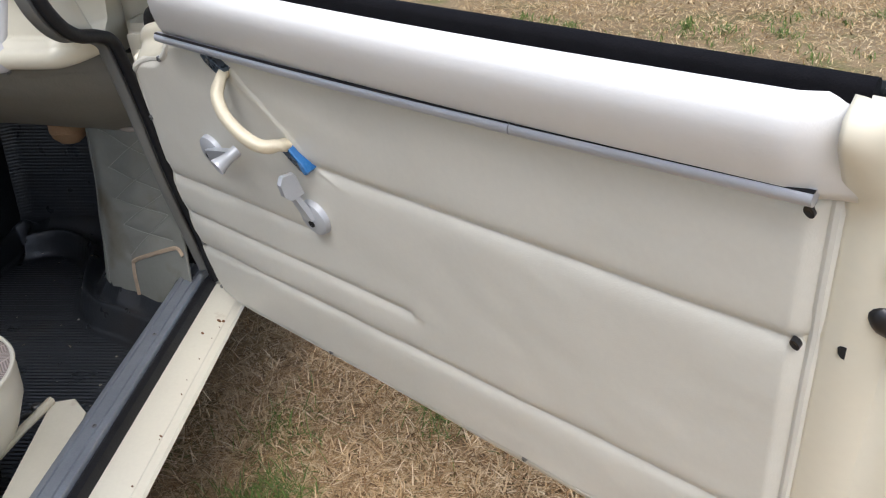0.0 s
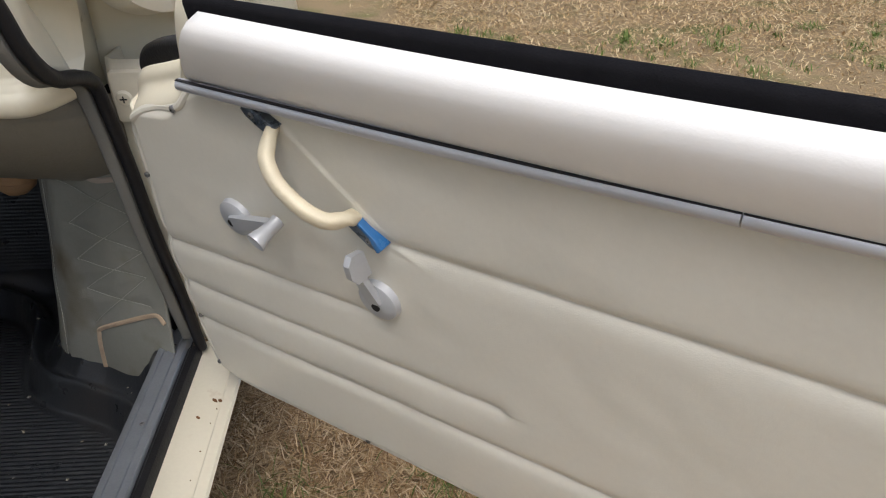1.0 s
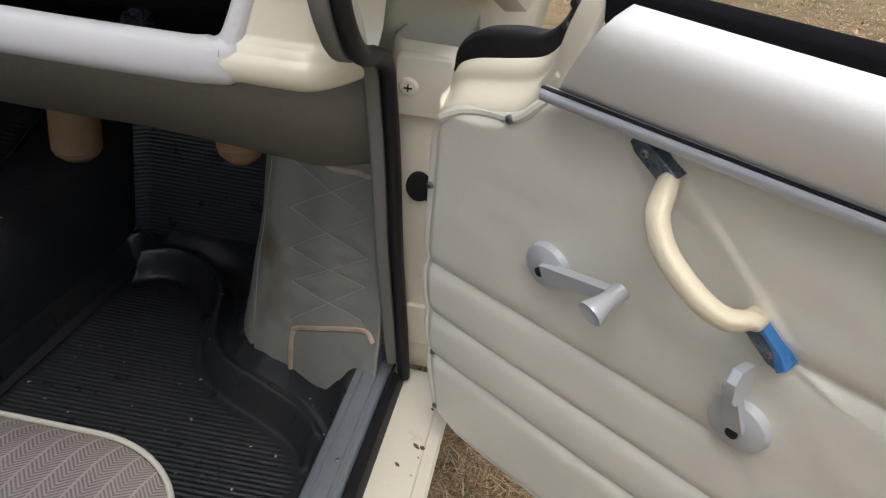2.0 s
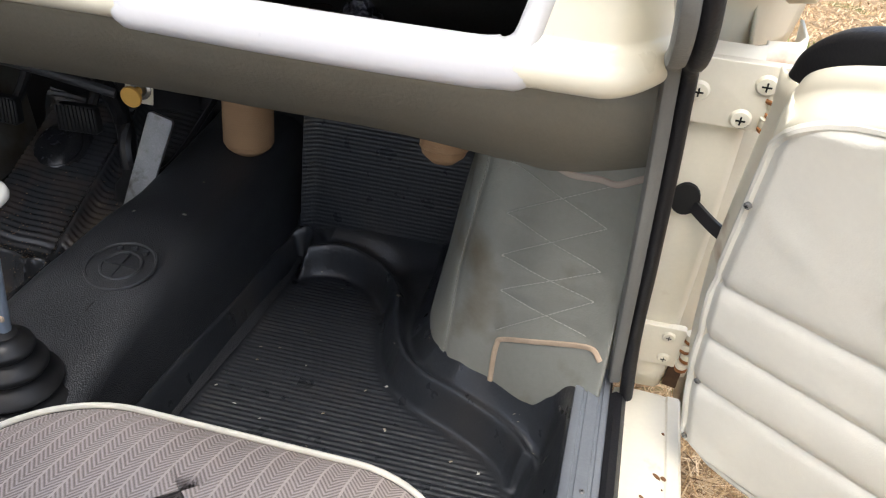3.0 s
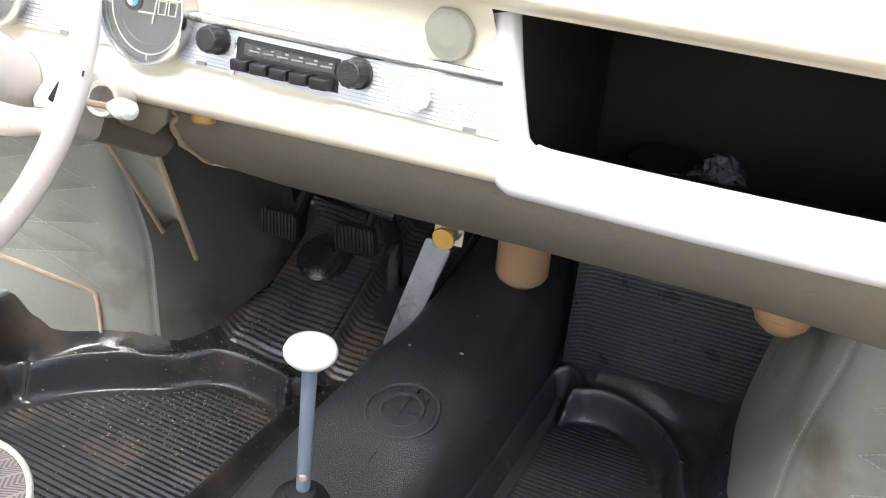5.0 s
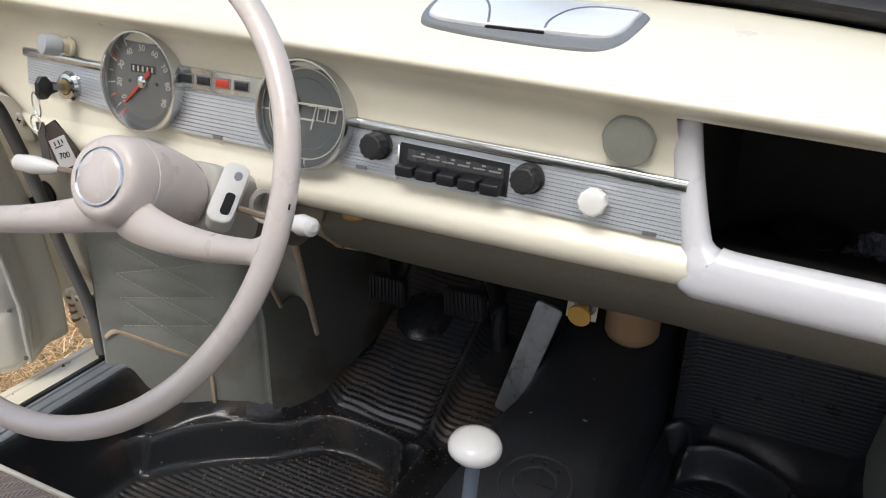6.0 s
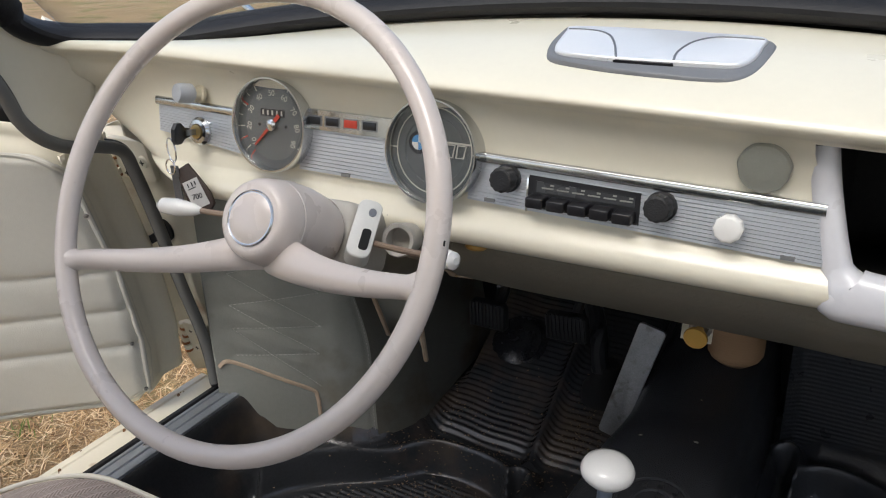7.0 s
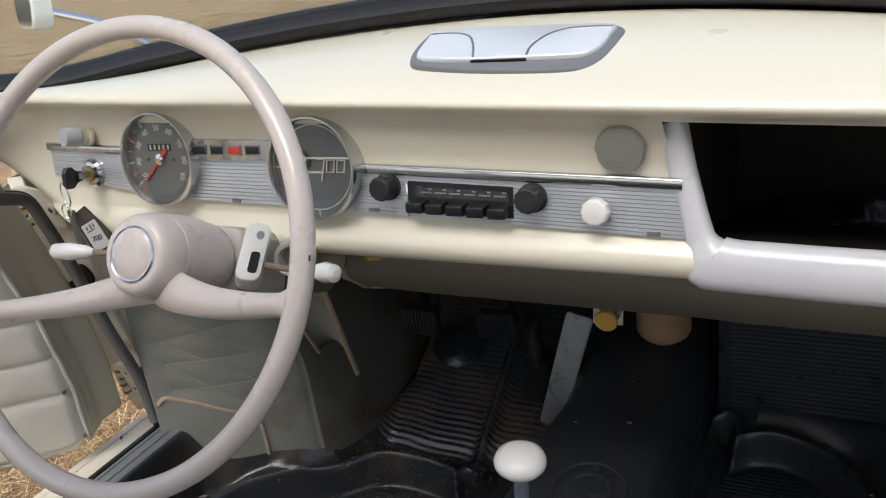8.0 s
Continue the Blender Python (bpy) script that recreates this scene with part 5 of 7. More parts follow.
def make_gauges():
    a, r = -0.3315, 0.048
    th, b = gauge("speedometer", a, 0.806, r, "round speedometer with grey dial, red needle and chrome bezel")
    for k in range(9):
        ang = radians(218 - 31.5 * k)
        tick(th, a, b, r * 0.78, r * 0.90, ang, 0.0006, DIAL_MARK)
        if k < 8:
            tick(th, a, b, r * 0.83, r * 0.90, ang - radians(15.75), 0.0004, DIAL_MARK)
        fr = Plane(PG(a + r * 0.635 * math.cos(ang), b + r * 0.635 * math.sin(ang), 0.0066), PG.u, PG.v)
        part("numeral", text_mesh(str(10 * (k + 1)), 0.0082, fr, 0.0004, (ang - math.pi / 2) * 0.8), DIAL_MARK, th, smooth=False)
    part("inner_disc", lathe(PG(a, b), PG.n, [(r * 0.745, 0.0050), (r * 0.74, 0.0064), (0, 0.0065)], 48), mat("pale_grey_dial", (0.135, 0.142, 0.140), 0.45, vary=0.05, scale=40), th, "paler raised inner dial")
    for ang in (229, 203, 152):
        tick(th, a, b, r * 0.76, r * 0.90, radians(ang), 0.0007, RED)
    part("counter_window", plate(PG, [(a + s * 0.0155, b + 0.0115 + t * 0.0036) for s, t in ((-1, -1), (1, -1), (1, 1), (-1, 1))], 0.004, 0.0068), BLACK_PLASTIC, th)
    for k in range(5):
        x = a - 0.0118 + 0.0059 * k
        part("counter_bar", plate(PG, [(x + s * 0.0009, b + 0.0115 + t * 0.0024) for s, t in ((-1, -1), (1, -1), (1, 1), (-1, 1))], 0.0064, 0.0072), DIAL_MARK, th, smooth=False)
    ang = radians(225)
    d, s = Vector((math.cos(ang), math.sin(ang))), Vector((-math.sin(ang), math.cos(ang)))
    pts = [(a + d.x * q + s.x * w, b + d.y * q + s.y * w) for q, w in ((-0.013, -0.0022), (0.0, -0.0016), (0.031, -0.0008), (0.031, 0.0008), (0.0, 0.0016), (-0.013, 0.0022))]
    part("needle", plate(PG, pts, 0.0076, 0.0090), RED, th, "red needle")
    part("hub_cap", lathe(PG(a, b), PG.n, [(0.0062, 0.0048), (0.006, 0.010), (0.004, 0.011), (0, 0.0112)], 18), CHROME, th)
    for x in (-0.017, 0.017):
        part("dial_screw", lathe(PG(a + x, b - 0.001), PG.n, [(0.0017, 0.0046), (0.0017, 0.0070), (0, 0.0073)], 10), BLACK_PLASTIC, th)
    a = -0.1455
    th, b = gauge("combination_gauge", a, 0.7995, r, "round grey auxiliary dial with pale bars and a round emblem")
    for k in range(4):
        tick(th, a, b, r * 0.80, r * 0.90, radians(90 * k), 0.0006, DIAL_MARK)
    bm = bmesh.new()
    add_sweep(bm, [PG(a + r * 0.80 * math.cos(t), b + r * 0.80 * math.sin(t), 0.0064) for t in np.linspace(0, 2 * math.pi, 40, endpoint=False)], circle(0.0006, 5), up=tuple(PG.n), close=True)
    part("dial_ring", bm, DIAL_MARK, th)
    part("emblem", lathe(PG(a - 0.016, b + 0.006), PG.n, [(0.0105, 0.0044), (0.0105, 0.0062), (0, 0.0063)], 26), BLACK_PLASTIC, th, "dark round emblem")
    e = bpy.data.objects[th.children[-1].name]
    for k, m in enumerate((WHITE_PAINT, mat("emblem_blue", (0.08, 0.3, 0.6), 0.4), WHITE_PAINT, mat("emblem_blue_print", (0.08, 0.3, 0.6), 0.4))):
        pts = [(0, 0)] + [(0.0068 * math.cos(radians(90 * k + q)), 0.0068 * math.sin(radians(90 * k + q))) for q in range(0, 91, 15)]
        part("emblem_field", plate(PG, [(a - 0.016 + x, b + 0.006 + y) for x, y in pts], 0.006, 0.0068), m, e, smooth=False)
    for x, y, w, h in ((0.014, 0.0085, 0.046, 0.0016), (-0.0005, -0.0045, 0.018, 0.0014)):
        part("dial_bar", plate(PG, [(a + x + s * w / 2, b + y + t * h / 2) for s, t in ((-1, -1), (1, -1), (1, 1), (-1, 1))], 0.005, 0.0064), DIAL_MARK, th, smooth=False)
    # thin slanting figures 7 0 0 hung under the long bar
    bm = bmesh.new()
    for k, pts in enumerate(([(0.0, 0.0085), (0.0085, 0.0085), (0.0035, -0.0115)], [(0.0, 0.0078), (0.0082, 0.0078), (0.0060, -0.0030), (-0.0015, -0.0030)], [(0.0, 0.0078), (0.0082, 0.0078), (0.0060, -0.0030), (-0.0015, -0.0030)])):
        add_sweep(bm, [PG(a + 0.0020 + 0.0110 * k + x, b + y - 0.001, 0.0062) for x, y in pts], round_rect(0.0014, 0.0008, 0.0002, 1), up=tuple(PG.n), close=k > 0)
    part("figures", bm, DIAL_MARK, th, "pale slanting figures", smooth=False)


make_gauges()


def knurled(o, axis, r, length, material, parent, name="knob"):
    ax = Vector(axis).normalized()
    s = ax.orthogonal().normalized()
    t = ax.cross(s)
    bm = bmesh.new()
    n = 48
    rings = []
    for rr, h in ((r * 0.9, 0), (r, length * 0.15), (r, length * 0.8), (r * 0.93, length * 0.95), (r * 0.8, length)):
        rings.append([bm.verts.new(Vector(o) + ax * h + (s * math.cos(2 * math.pi * k / n) + t * math.sin(2 * math.pi * k / n)) * rr * (1 - 0.05 * ((k % 4) < 2))) for k in range(n)])
    for a, b in zip(rings, rings[1:]):
        for k in range(n):
            bm.faces.new((a[k], a[(k + 1) % n], b[(k + 1) % n], b[k]))
    bm.faces.new(rings[-1])
    bm.faces.new(rings[0][::-1])
    return part(name, bm, material, parent, sharp=25)


def make_radio():
    th = thing("car_radio", P(0, pb(0.772)), "black push-button car radio with two knurled knobs", "car radio")
    q = [(-0.0535, pb(0.7618)), (0.0425, pb(0.7598)), (0.0425, pb(0.7855)), (-0.0535, pb(0.7888))]
    part("face", plate(P, q, 0.001, 0.0042), BLACK_PLASTIC, th, "black radio face")
    part("scale", plate(P, [(-0.046, pb(0.7755)), (0.039, pb(0.7735)), (0.039, pb(0.7815)), (-0.046, pb(0.7845))], 0.003, 0.0052), mat("radio_scale", (0.045, 0.047, 0.05), 0.25), th, "dark tuning scale")
    for k in range(6):
        x = -0.036 + 0.0135 * k
        part("scale_bar", plate(P, [(x + s * 0.0052, pb(0.7786 - 0.024 * x) + t * 0.0006) for s, t in ((-1, -1), (1, -1), (1, 1), (-1, 1))], 0.005, 0.0057), SCALE_MARK, th, smooth=False)
        part("scale_bar", plate(P, [(x + 0.004 + s * 0.0016, pb(0.7813 - 0.024 * x) + t * 0.0007) for s, t in ((-1, -1), (1, -1), (1, 1), (-1, 1))], 0.005, 0.0057), SCALE_MARK, th, smooth=False)
    part("side_rim", plate(P, [(-0.0548, pb(0.758)), (-0.0532, pb(0.758)), (-0.0532, pb(0.787)), (-0.0548, pb(0.787))], 0.0, 0.006, 0.0005), CHROME, th)
    for k in range(5):
        x = -0.0435 + 0.0188 * k
        fr = Plane(P(x, pb(0.7690 - 0.0006 * k), 0.004), P.u, P.v + P.n * 0.12)
        part("push_button", plate(fr, round_rect(0.0160, 0.0090, 0.0015), -0.002, 0.0125, 0.0016), BLACK_PLASTIC, th, "black push button")
    for x, z in ((-0.0735, 0.7835), (0.0595, 0.7775)):
        collar = part("knob_collar", lathe(P(x, pb(z)), P.n, [(0.0122, 0.002), (0.0122, 0.006), (0.009, 0.007), (0.009, 0.011)], 28), BLACK_PLASTIC, th)
        knurled(P(x, pb(z), 0.006), P.n, 0.0110, 0.014, KNOB_BLACK, th)


make_radio()


def make_switches():
    th = thing("pull_switch", P(0.1115, pb(0.770)), "white scalloped pull switch on the instrument plate", "switch")
    bm = bmesh.new()
    out = [(0.0112 * (1 - 0.07 * (k % 2)) * math.cos(2 * math.pi * k / 20) + 0.1125, 0.0112 * (1 - 0.07 * (k % 2)) * math.sin(2 * math.pi * k / 20) + pb(0.7695)) for k in range(20)]
    add_plate(bm, P, out, 0.008, 0.0165, 0.003)
    part("knob", bm, WHITE_KNOB, th)
    part("stem", lathe(P(0.1125, pb(0.7695)), P.n, [(0.005, 0), (0.005, 0.009)], 12), CHROME, th)
    th = thing("headlamp_knob", P(-0.437, pb(0.832)), "round putty-grey pull knob on a short stem", "switch")
    o = Vector((-0.431, -0.150, 0.829))
    d = Vector((-0.25, -1, 0.22))
    part("stem", lathe(o, d, [(0.0095, 0), (0.0095, 0.003), (0.007, 0.004), (0.007, 0.014)], 18), CREAM_PLASTIC, th)
    part("knob", lathe(o, d, [(0.0070, 0.010), (0.0102, 0.013), (0.0102, 0.026), (0.0092, 0.029), (0, 0.030)], 22), GREY_PLASTIC, th)
    th = thing("ignition_lock", P(-0.434, pb(0.789)), "chrome ignition lock with a dark-headed key in it", "ignition lock")
    a, b = -0.4355, pb(0.7895)
    part("ring", lathe(P(a, b), P.n, [(0.0150, 0), (0.0150, 0.006), (0.0125, 0.009), (0.0085, 0.0095), (0.008, 0.006), (0, 0.006)], 28), DULL_CHROME, th)
    part("brass_face", lathe(P(a, b), P.n, [(0.0078, 0.0055), (0.0075, 0.011), (0, 0.0115)], 20), mat("brass", (0.55, 0.42, 0.2), 0.3, metal=0.9), th)
    kf = Plane(P(a - 0.003, b - 0.001, 0.030), -P.n - P.u * 0.25, P.v)
    part("key_blade", plate(Plane(P(a, b, 0.012), P.n, P.v), [(-0.004, -0.003), (0.012, -0.003), (0.012, 0.003), (-0.004, 0.003)], -0.001, 0.001), STEEL, th)
    head = [(0.016, -0.0045), (0.016, 0.0045), (0.006, 0.0065), (0.0, 0.0115), (-0.007, 0.0115), (-0.012, 0.006), (-0.012, -0.006), (-0.007, -0.0105), (0.0, -0.0105), (0.006, -0.006)]
    part("key_head", plate(kf, head[::-1], -0.0022, 0.0022, 0.001), BLACK_PLASTIC, th, "black plastic key head")
    # ring and fob hanging from the key
    fob = thing("key_fob", (-0.44, -0.19, 0.70), "dark brown leather key fob with a grey paper label", "key fob")
    c = Vector((-0.447, -0.188, 0.777))
    bm = bmesh.new()
    add_sweep(bm, [c + Vector((0.0105 * math.cos(t), -0.004 * math.cos(t), 0.0125 * math.sin(t))) for t in np.linspace(0, 2 * math.pi, 28, endpoint=False)], circle(0.0009, 6), up=(0, -1, 0), close=True)
    part("split_ring", bm, CHROME, fob)
    bm = bmesh.new()
    add_sweep(bm, [c + Vector((-0.002 + 0.0065 * math.cos(t), -0.003, -0.018 + 0.008 * math.sin(t))) for t in np.linspace(0, 2 * math.pi, 22, endpoint=False)], circle(0.0009, 6), up=(0, -1, 0), close=True)
    part("small_ring", bm, CHROME, fob)
    lf = Plane((-0.4285, -0.182, 0.734), (0.86, 0.30, 0.40), (-0.42, 0.05, 0.9))
    sh = [(-0.0105, 0.026), (0.005, 0.028), (0.011, 0.010), (0.0165, -0.010), (0.0155, -0.022), (0.006, -0.028), (-0.006, -0.026), (-0.013, -0.012), (-0.0125, 0.008)]
    l = part("leather", plate(lf, sh[::-1], -0.002, 0.0018, 0.001), BROWN_LEATHER, fob)
    part("paper_label", plate(lf, [(-0.009, -0.020), (0.0115, -0.020), (0.0095, 0.011), (-0.0095, 0.011)], 0.0015, 0.0024), PAPER, l, "grey paper label with dark marks", smooth=False)
    for x, y, w, h in ((-0.004, 0.006, 0.0012, 0.004), (0.001, 0.006, 0.0012, 0.005), (0.005, 0.006, 0.0012, 0.004), (-0.0008, 0.002, 0.010, 0.0010)):
        part("label_bar", plate(lf, [(x + s * w / 2, y + t * h / 2) for s, t in ((-1, -1), (1, -1), (1, 1), (-1, 1))], 0.002, 0.0029), BLACK_PLASTIC, l, smooth=False)
    part("figures", text_mesh("700", 0.0085, Plane(lf(0.001, -0.008, 0.0024), lf.u, lf.v), 0.0005, -0.15), BLACK_PLASTIC, l, smooth=False)
    for x in (-0.4515, -0.447):
        part("spare_key", plate(Plane((x, -0.186, 0.733), (0.9, 0.4, 0), (0, 0, 1)), [(-0.0025, -0.028), (0.0025, -0.028), (0.0025, 0.026), (-0.0025, 0.026)], -0.0008, 0.0008), STEEL, fob)
    # round grey pad stuck on the face
    th = thing("rubber_pad", (0.1305, -0.151, 0.817), "round grey-green rubber pad stuck on the dashboard", "rubber pad")
    fr = Plane((0.1305, -0.1535, 0.8165), (1, 0, 0), (0, -0.10, 0.995))
    out = [(0.0190 * (1 + 0.02 * math.sin(5 * t) + 0.02 * math.sin(11 * t)) * math.cos(t), 0.0195 * (1 + 0.02 * math.sin(7 * t)) * math.sin(t)) for t in np.linspace(0, 2 * math.pi, 40, endpoint=False)]
    bm = bmesh.new()
    add_grid(bm, lambda u, v: fr(out[round(u * 40) % 40][0] * (1 - v), out[round(u * 40) % 40][1] * (1 - v), lerp_table([(0.0, -0.003), (0.03, 0.0012), (0.07, 0.0024), (0.16, 0.0026), (0.22, 0.0027), (0.30, 0.0031), (0.6, 0.0042), (1.0, 0.0048)], v)), 40, 30)
    part("pad", bm, mat("grey_green_rubber", (0.27, 0.275, 0.235), 0.42, vary=0.12, scale=40), th)


make_switches()


def make_ashtray():
    th = thing("ashtray", (0.03, -0.1, 0.885), "chrome ashtray lid in a grey rubber surround on the dashboard top", "ashtray")
    fr = Plane((0.029, -0.109, 0.8815), (1, -0.03, -0.045), (0.03, 1, 0.22))
    out = [(-0.0915, 0.038), (-0.085, 0.0445), (-0.0225, 0.0505), (0.04, 0.0535), (0.074, 0.0535), (0.0845, 0.0485), (0.088, 0.036), (0.088, 0.012), (0.085, -0.010), (0.0765, -0.0245), (0.062, -0.0315), (0.03, -0.034), (-0.017, -0.0342), (-0.055, -0.031), (-0.0745, -0.026), (-0.084, -0.012), (-0.090, 0.010)]
    sm = [(p.x, p.y) for p in smooth_path([(x, y, 0) for x, y in out + out[:1]], 3)[:-1]]
    part("surround", plate(fr, sm, -0.010, 0.0045, 0.004), mat("grey_rubber_rim", (0.17, 0.175, 0.185), 0.42), th, "grey rubber surround")
    lid_out = [(-0.0845, 0.030), (-0.081, 0.038), (-0.0225, 0.0455), (0.04, 0.049), (0.076, 0.0495), (0.0785, 0.034), (0.0785, 0.012), (0.0735, -0.004), (0.062, -0.0115), (0.024, -0.0165), (-0.02, -0.021), (-0.052, -0.0215), (-0.070, -0.0185), (-0.079, -0.006)]
    lid = part("lid", plate(fr, [(p.x, p.y) for p in smooth_path([(x, y, 0) for x, y in lid_out + lid_out[:1]], 3)[:-1]], 0.002, 0.0080, 0.003), mat("satin_lid", (0.86, 0.87, 0.88), 0.3, metal=0.4, vary=0.03), th, "satin silver lid")
    for pts in ([(-0.0205, -0.0195), (-0.027, -0.004), (-0.0335, 0.0097), (-0.042, 0.0225), (-0.0535, 0.0295), (-0.068, 0.0305), (-0.0815, 0.0285)], [(0.0238, -0.0145), (0.0215, -0.002), (0.0225, 0.0115), (0.028, 0.0275), (0.0405, 0.0385), (0.058, 0.0418), (0.077, 0.0425)]):
        bm = bmesh.new()
        add_sweep(bm, [fr(q.x, q.y, 0.0078) for q in smooth_path([(a, b, 0) for a, b in pts], 5)], circle(0.0011, 8, 0.0010), up=tuple(fr.n))
        part("pressed_rib", bm, STEEL, lid)
    part("finger_lip", plate(fr, [(-0.022, -0.0225), (0.025, -0.0185), (0.024, -0.0155), (-0.020, -0.0195)], 0.001, 0.0066, 0.001), SEAL, th)


make_ashtray()


# ---- things in the glove bin ----
def make_glove_things():
    th = thing("film_wrapped_packet", (0.31, 0.078, 0.672), "small packet in crumpled clear film lying in the glove bin", "packet")
    m = mat("crumpled_film", (0.12, 0.12, 0.14), 0.12, vary=0.7, scale=120, bump=0.006, bump_scale=140)
    rng = random.Random(3)
    bm = bmesh.new()
    add_grid(bm, lambda u, v: Vector((0.285 + 0.050 * u, 0.055 + 0.045 * v, 0.682 - 0.02 * v + 0.026 * math.sin(u * 3.14) * math.sin(v * 3.14) + rng.uniform(-0.004, 0.004))), 12, 10)
    solid(part("film", bm, m, th, sharp=10), 0.003)
    part("packet", plate(Plane((0.310, 0.078, 0.674), (1, 0.2, 0), (-0.2, 1, -0.25)), round_rect(0.045, 0.034, 0.006), 0.0, 0.014, 0.004), BLACK_PLASTIC, th, "dark packet")
    th = thing("tape_roll", (0.255, 0.10, 0.67), "dark flat disc lying in the glove bin", "tape roll")
    part("disc", lathe((0.258, 0.095, 0.672), (0, -0.1, 1), [(0.012, 0), (0.036, 0), (0.037, 0.006), (0.035, 0.010), (0.014, 0.010), (0.012, 0.008)], 28), BLACK_PLASTIC, th)
    part("core", lathe((0.258, 0.095, 0.6725), (0, -0.1, 1), [(0.009, 0), (0.0125, 0), (0.0125, 0.0095), (0.009, 0.0095)], 20), BROWN_LEATHER, th, "dark core")


make_glove_things()


# ---- steering wheel and column ----
W = Plane((-0.227, -0.331, 0.784), (1, 0.03, 0), (0, 0.463, 0.886))


def make_wheel():
    co = thing("steering_column", (-0.227, -0.12, 0.66), "putty steering column with a two-spoke wheel, stalks and bracket", "steering column")
    R = 0.181
    bm = bmesh.new()
    add_sweep(bm, [W(R * math.cos(t), R * math.sin(t)) for t in np.linspace(0, 2 * math.pi, 96, endpoint=False)], circle(0.0090, 16, 0.0090), up=tuple(W.n), close=True)
    th = rim = part("steering_wheel", bm, WHEEL, co, "smooth putty plastic two-spoke steering wheel")
    part("crack", bm_of(add_sweep, [W(0.1892 * math.cos(t), 0.1892 * math.sin(t), 0.004) for t in (0.03, 0.05)], circle(0.0007, 5), up=tuple(W.n)), BLACK_VOID, rim)
    for s in (-1, 1):
        tilt = -20 if s < 0 else -8
        low = 1.0 if s < 0 else 0.42
        end = Vector((math.cos(radians(tilt)) * s * 0.178, math.sin(radians(tilt)) * 0.178))
        pts = [W(s * 0.004, -0.018, -0.058), W(s * 0.030, -0.022 - 0.006 * low, -0.044), W(s * 0.07, -0.022 - 0.018 * low, -0.034), W(s * 0.115, -0.022 - 0.028 * low + (0.004 if s > 0 else 0), -0.020), W(s * 0.150, -0.022 - 0.034 * low + (0.009 if s > 0 else 0), -0.007), W(end.x, end.y, 0.0)]
        path = smooth_path(pts, 6)
        n = len(path)
        sc = [(1.0 + (1.5 if s > 0 else 1.1) * (1 - k / (n - 1)) ** 2 + 0.55 * smoothstep(0.86, 1.0, k / (n - 1)) ** 1.6, 1.0 + 0.2 * (1 - k / (n - 1)) ** 2) for k in range(n)]
        bm = bmesh.new()
        add_sweep(bm, path, [(0.0086 * math.cos(t), 0.0068 * math.sin(t) - 0.0014 * math.cos(2 * t)) for t in np.linspace(0, 2 * math.pi, 16, endpoint=False)], up=tuple(W.n), scales=sc)
        part("spoke", bm, WHEEL, th, "tapered putty spoke")
    hub = part("hub", lathe(W(0, 0.003, -0.094), W.n, [(0.030, -0.02), (0.034, -0.014), (0.0375, 0.012), (0.0380, 0.034), (0.0366, 0.0455), (0.0360, 0.0460), (0.0364, 0.0465), (0.0352, 0.056), (0.0338, 0.0625), (0.0316, 0.0672), (0.0288, 0.0697), (0.0262, 0.0702), (0, 0.0690)], 40), WHEEL, th, "putty plastic hub drum")
    part("ring", lathe(W(0, 0.003, -0.024), W.n, [(0.0216, -0.001), (0.0232, -0.001), (0.0232, 0.0009), (0.0224, 0.0018), (0.0216, 0.0012)], 40), DULL_CHROME, th, "dull chrome horn ring")
    part("horn_button", lathe(W(0, 0.003, -0.024), W.n, [(0.0215, -0.003), (0.0215, 0.0008), (0.018, 0.0028), (0.008, 0.0042), (0, 0.0045)], 36), WHEEL, th)
    part("tube", lathe(W(0, 0, -0.30), W.n, [(0.020, 0), (0.022, 0.10), (0.026, 0.14), (0.031, 0.165), (0.031, 0.186)], 24), TAUPE_STEEL, co)
    bx = Plane(W(-0.003, 0.006, -0.116), W.u, W.v)
    part("cowl", plate(bx, round_rect(0.080, 0.060, 0.010), -0.065, 0.004, 0.006), mat("putty_cowl", (0.42, 0.40, 0.36), 0.4), co, "dull putty column cowl")
    br = Plane((-0.1785, -0.2255, 0.743), (0.78, 0.42, -0.30), (-0.36, 0.74, 0.56))
    b = part("switch_bracket", plate(br, round_rect(0.0215, 0.0615, 0.008), -0.010, 0.006, 0.002), mat("chalky_white_paint", (0.60, 0.60, 0.57), 0.45, vary=0.08, scale=30), co, "white painted switch bracket")
    part("slot", plate(br, [(x + 0.003, y - 0.012) for x, y in round_rect(0.008, 0.022, 0.003)], 0.004, 0.0066), BLACK_VOID, b)
    part("bolt_hole", plate(br, [(0.003 + 0.0035 * math.cos(t), 0.017 + 0.0045 * math.sin(t)) for t in np.linspace(0, 6.28, 14, endpoint=False)], 0.004, 0.0065), STEEL, b)
    part("cup", lathe((-0.158, -0.203, 0.730), (0.25, -0.9, 0.3), [(0.014, -0.03), (0.0158, 0), (0.0145, 0.003), (0.011, 0.002), (0.011, -0.015), (0, -0.015)], 22), mat("dull_cup", (0.40, 0.38, 0.34), 0.45), co, "round lamp socket")
    plate_out = [(-0.055, 0.020), (0.000, 0.022), (0.014, 0.010), (0.008, -0.010), (-0.012, -0.030), (-0.050, -0.030)]
    part("side_plate", plate(Plane((-0.142, -0.160, 0.712), (1, 0.05, -0.12), (0.05, -0.35, 1)), plate_out, -0.006, 0.0, 0.002), TAUPE_STEEL, co, "taupe painted steel plate beside the column")
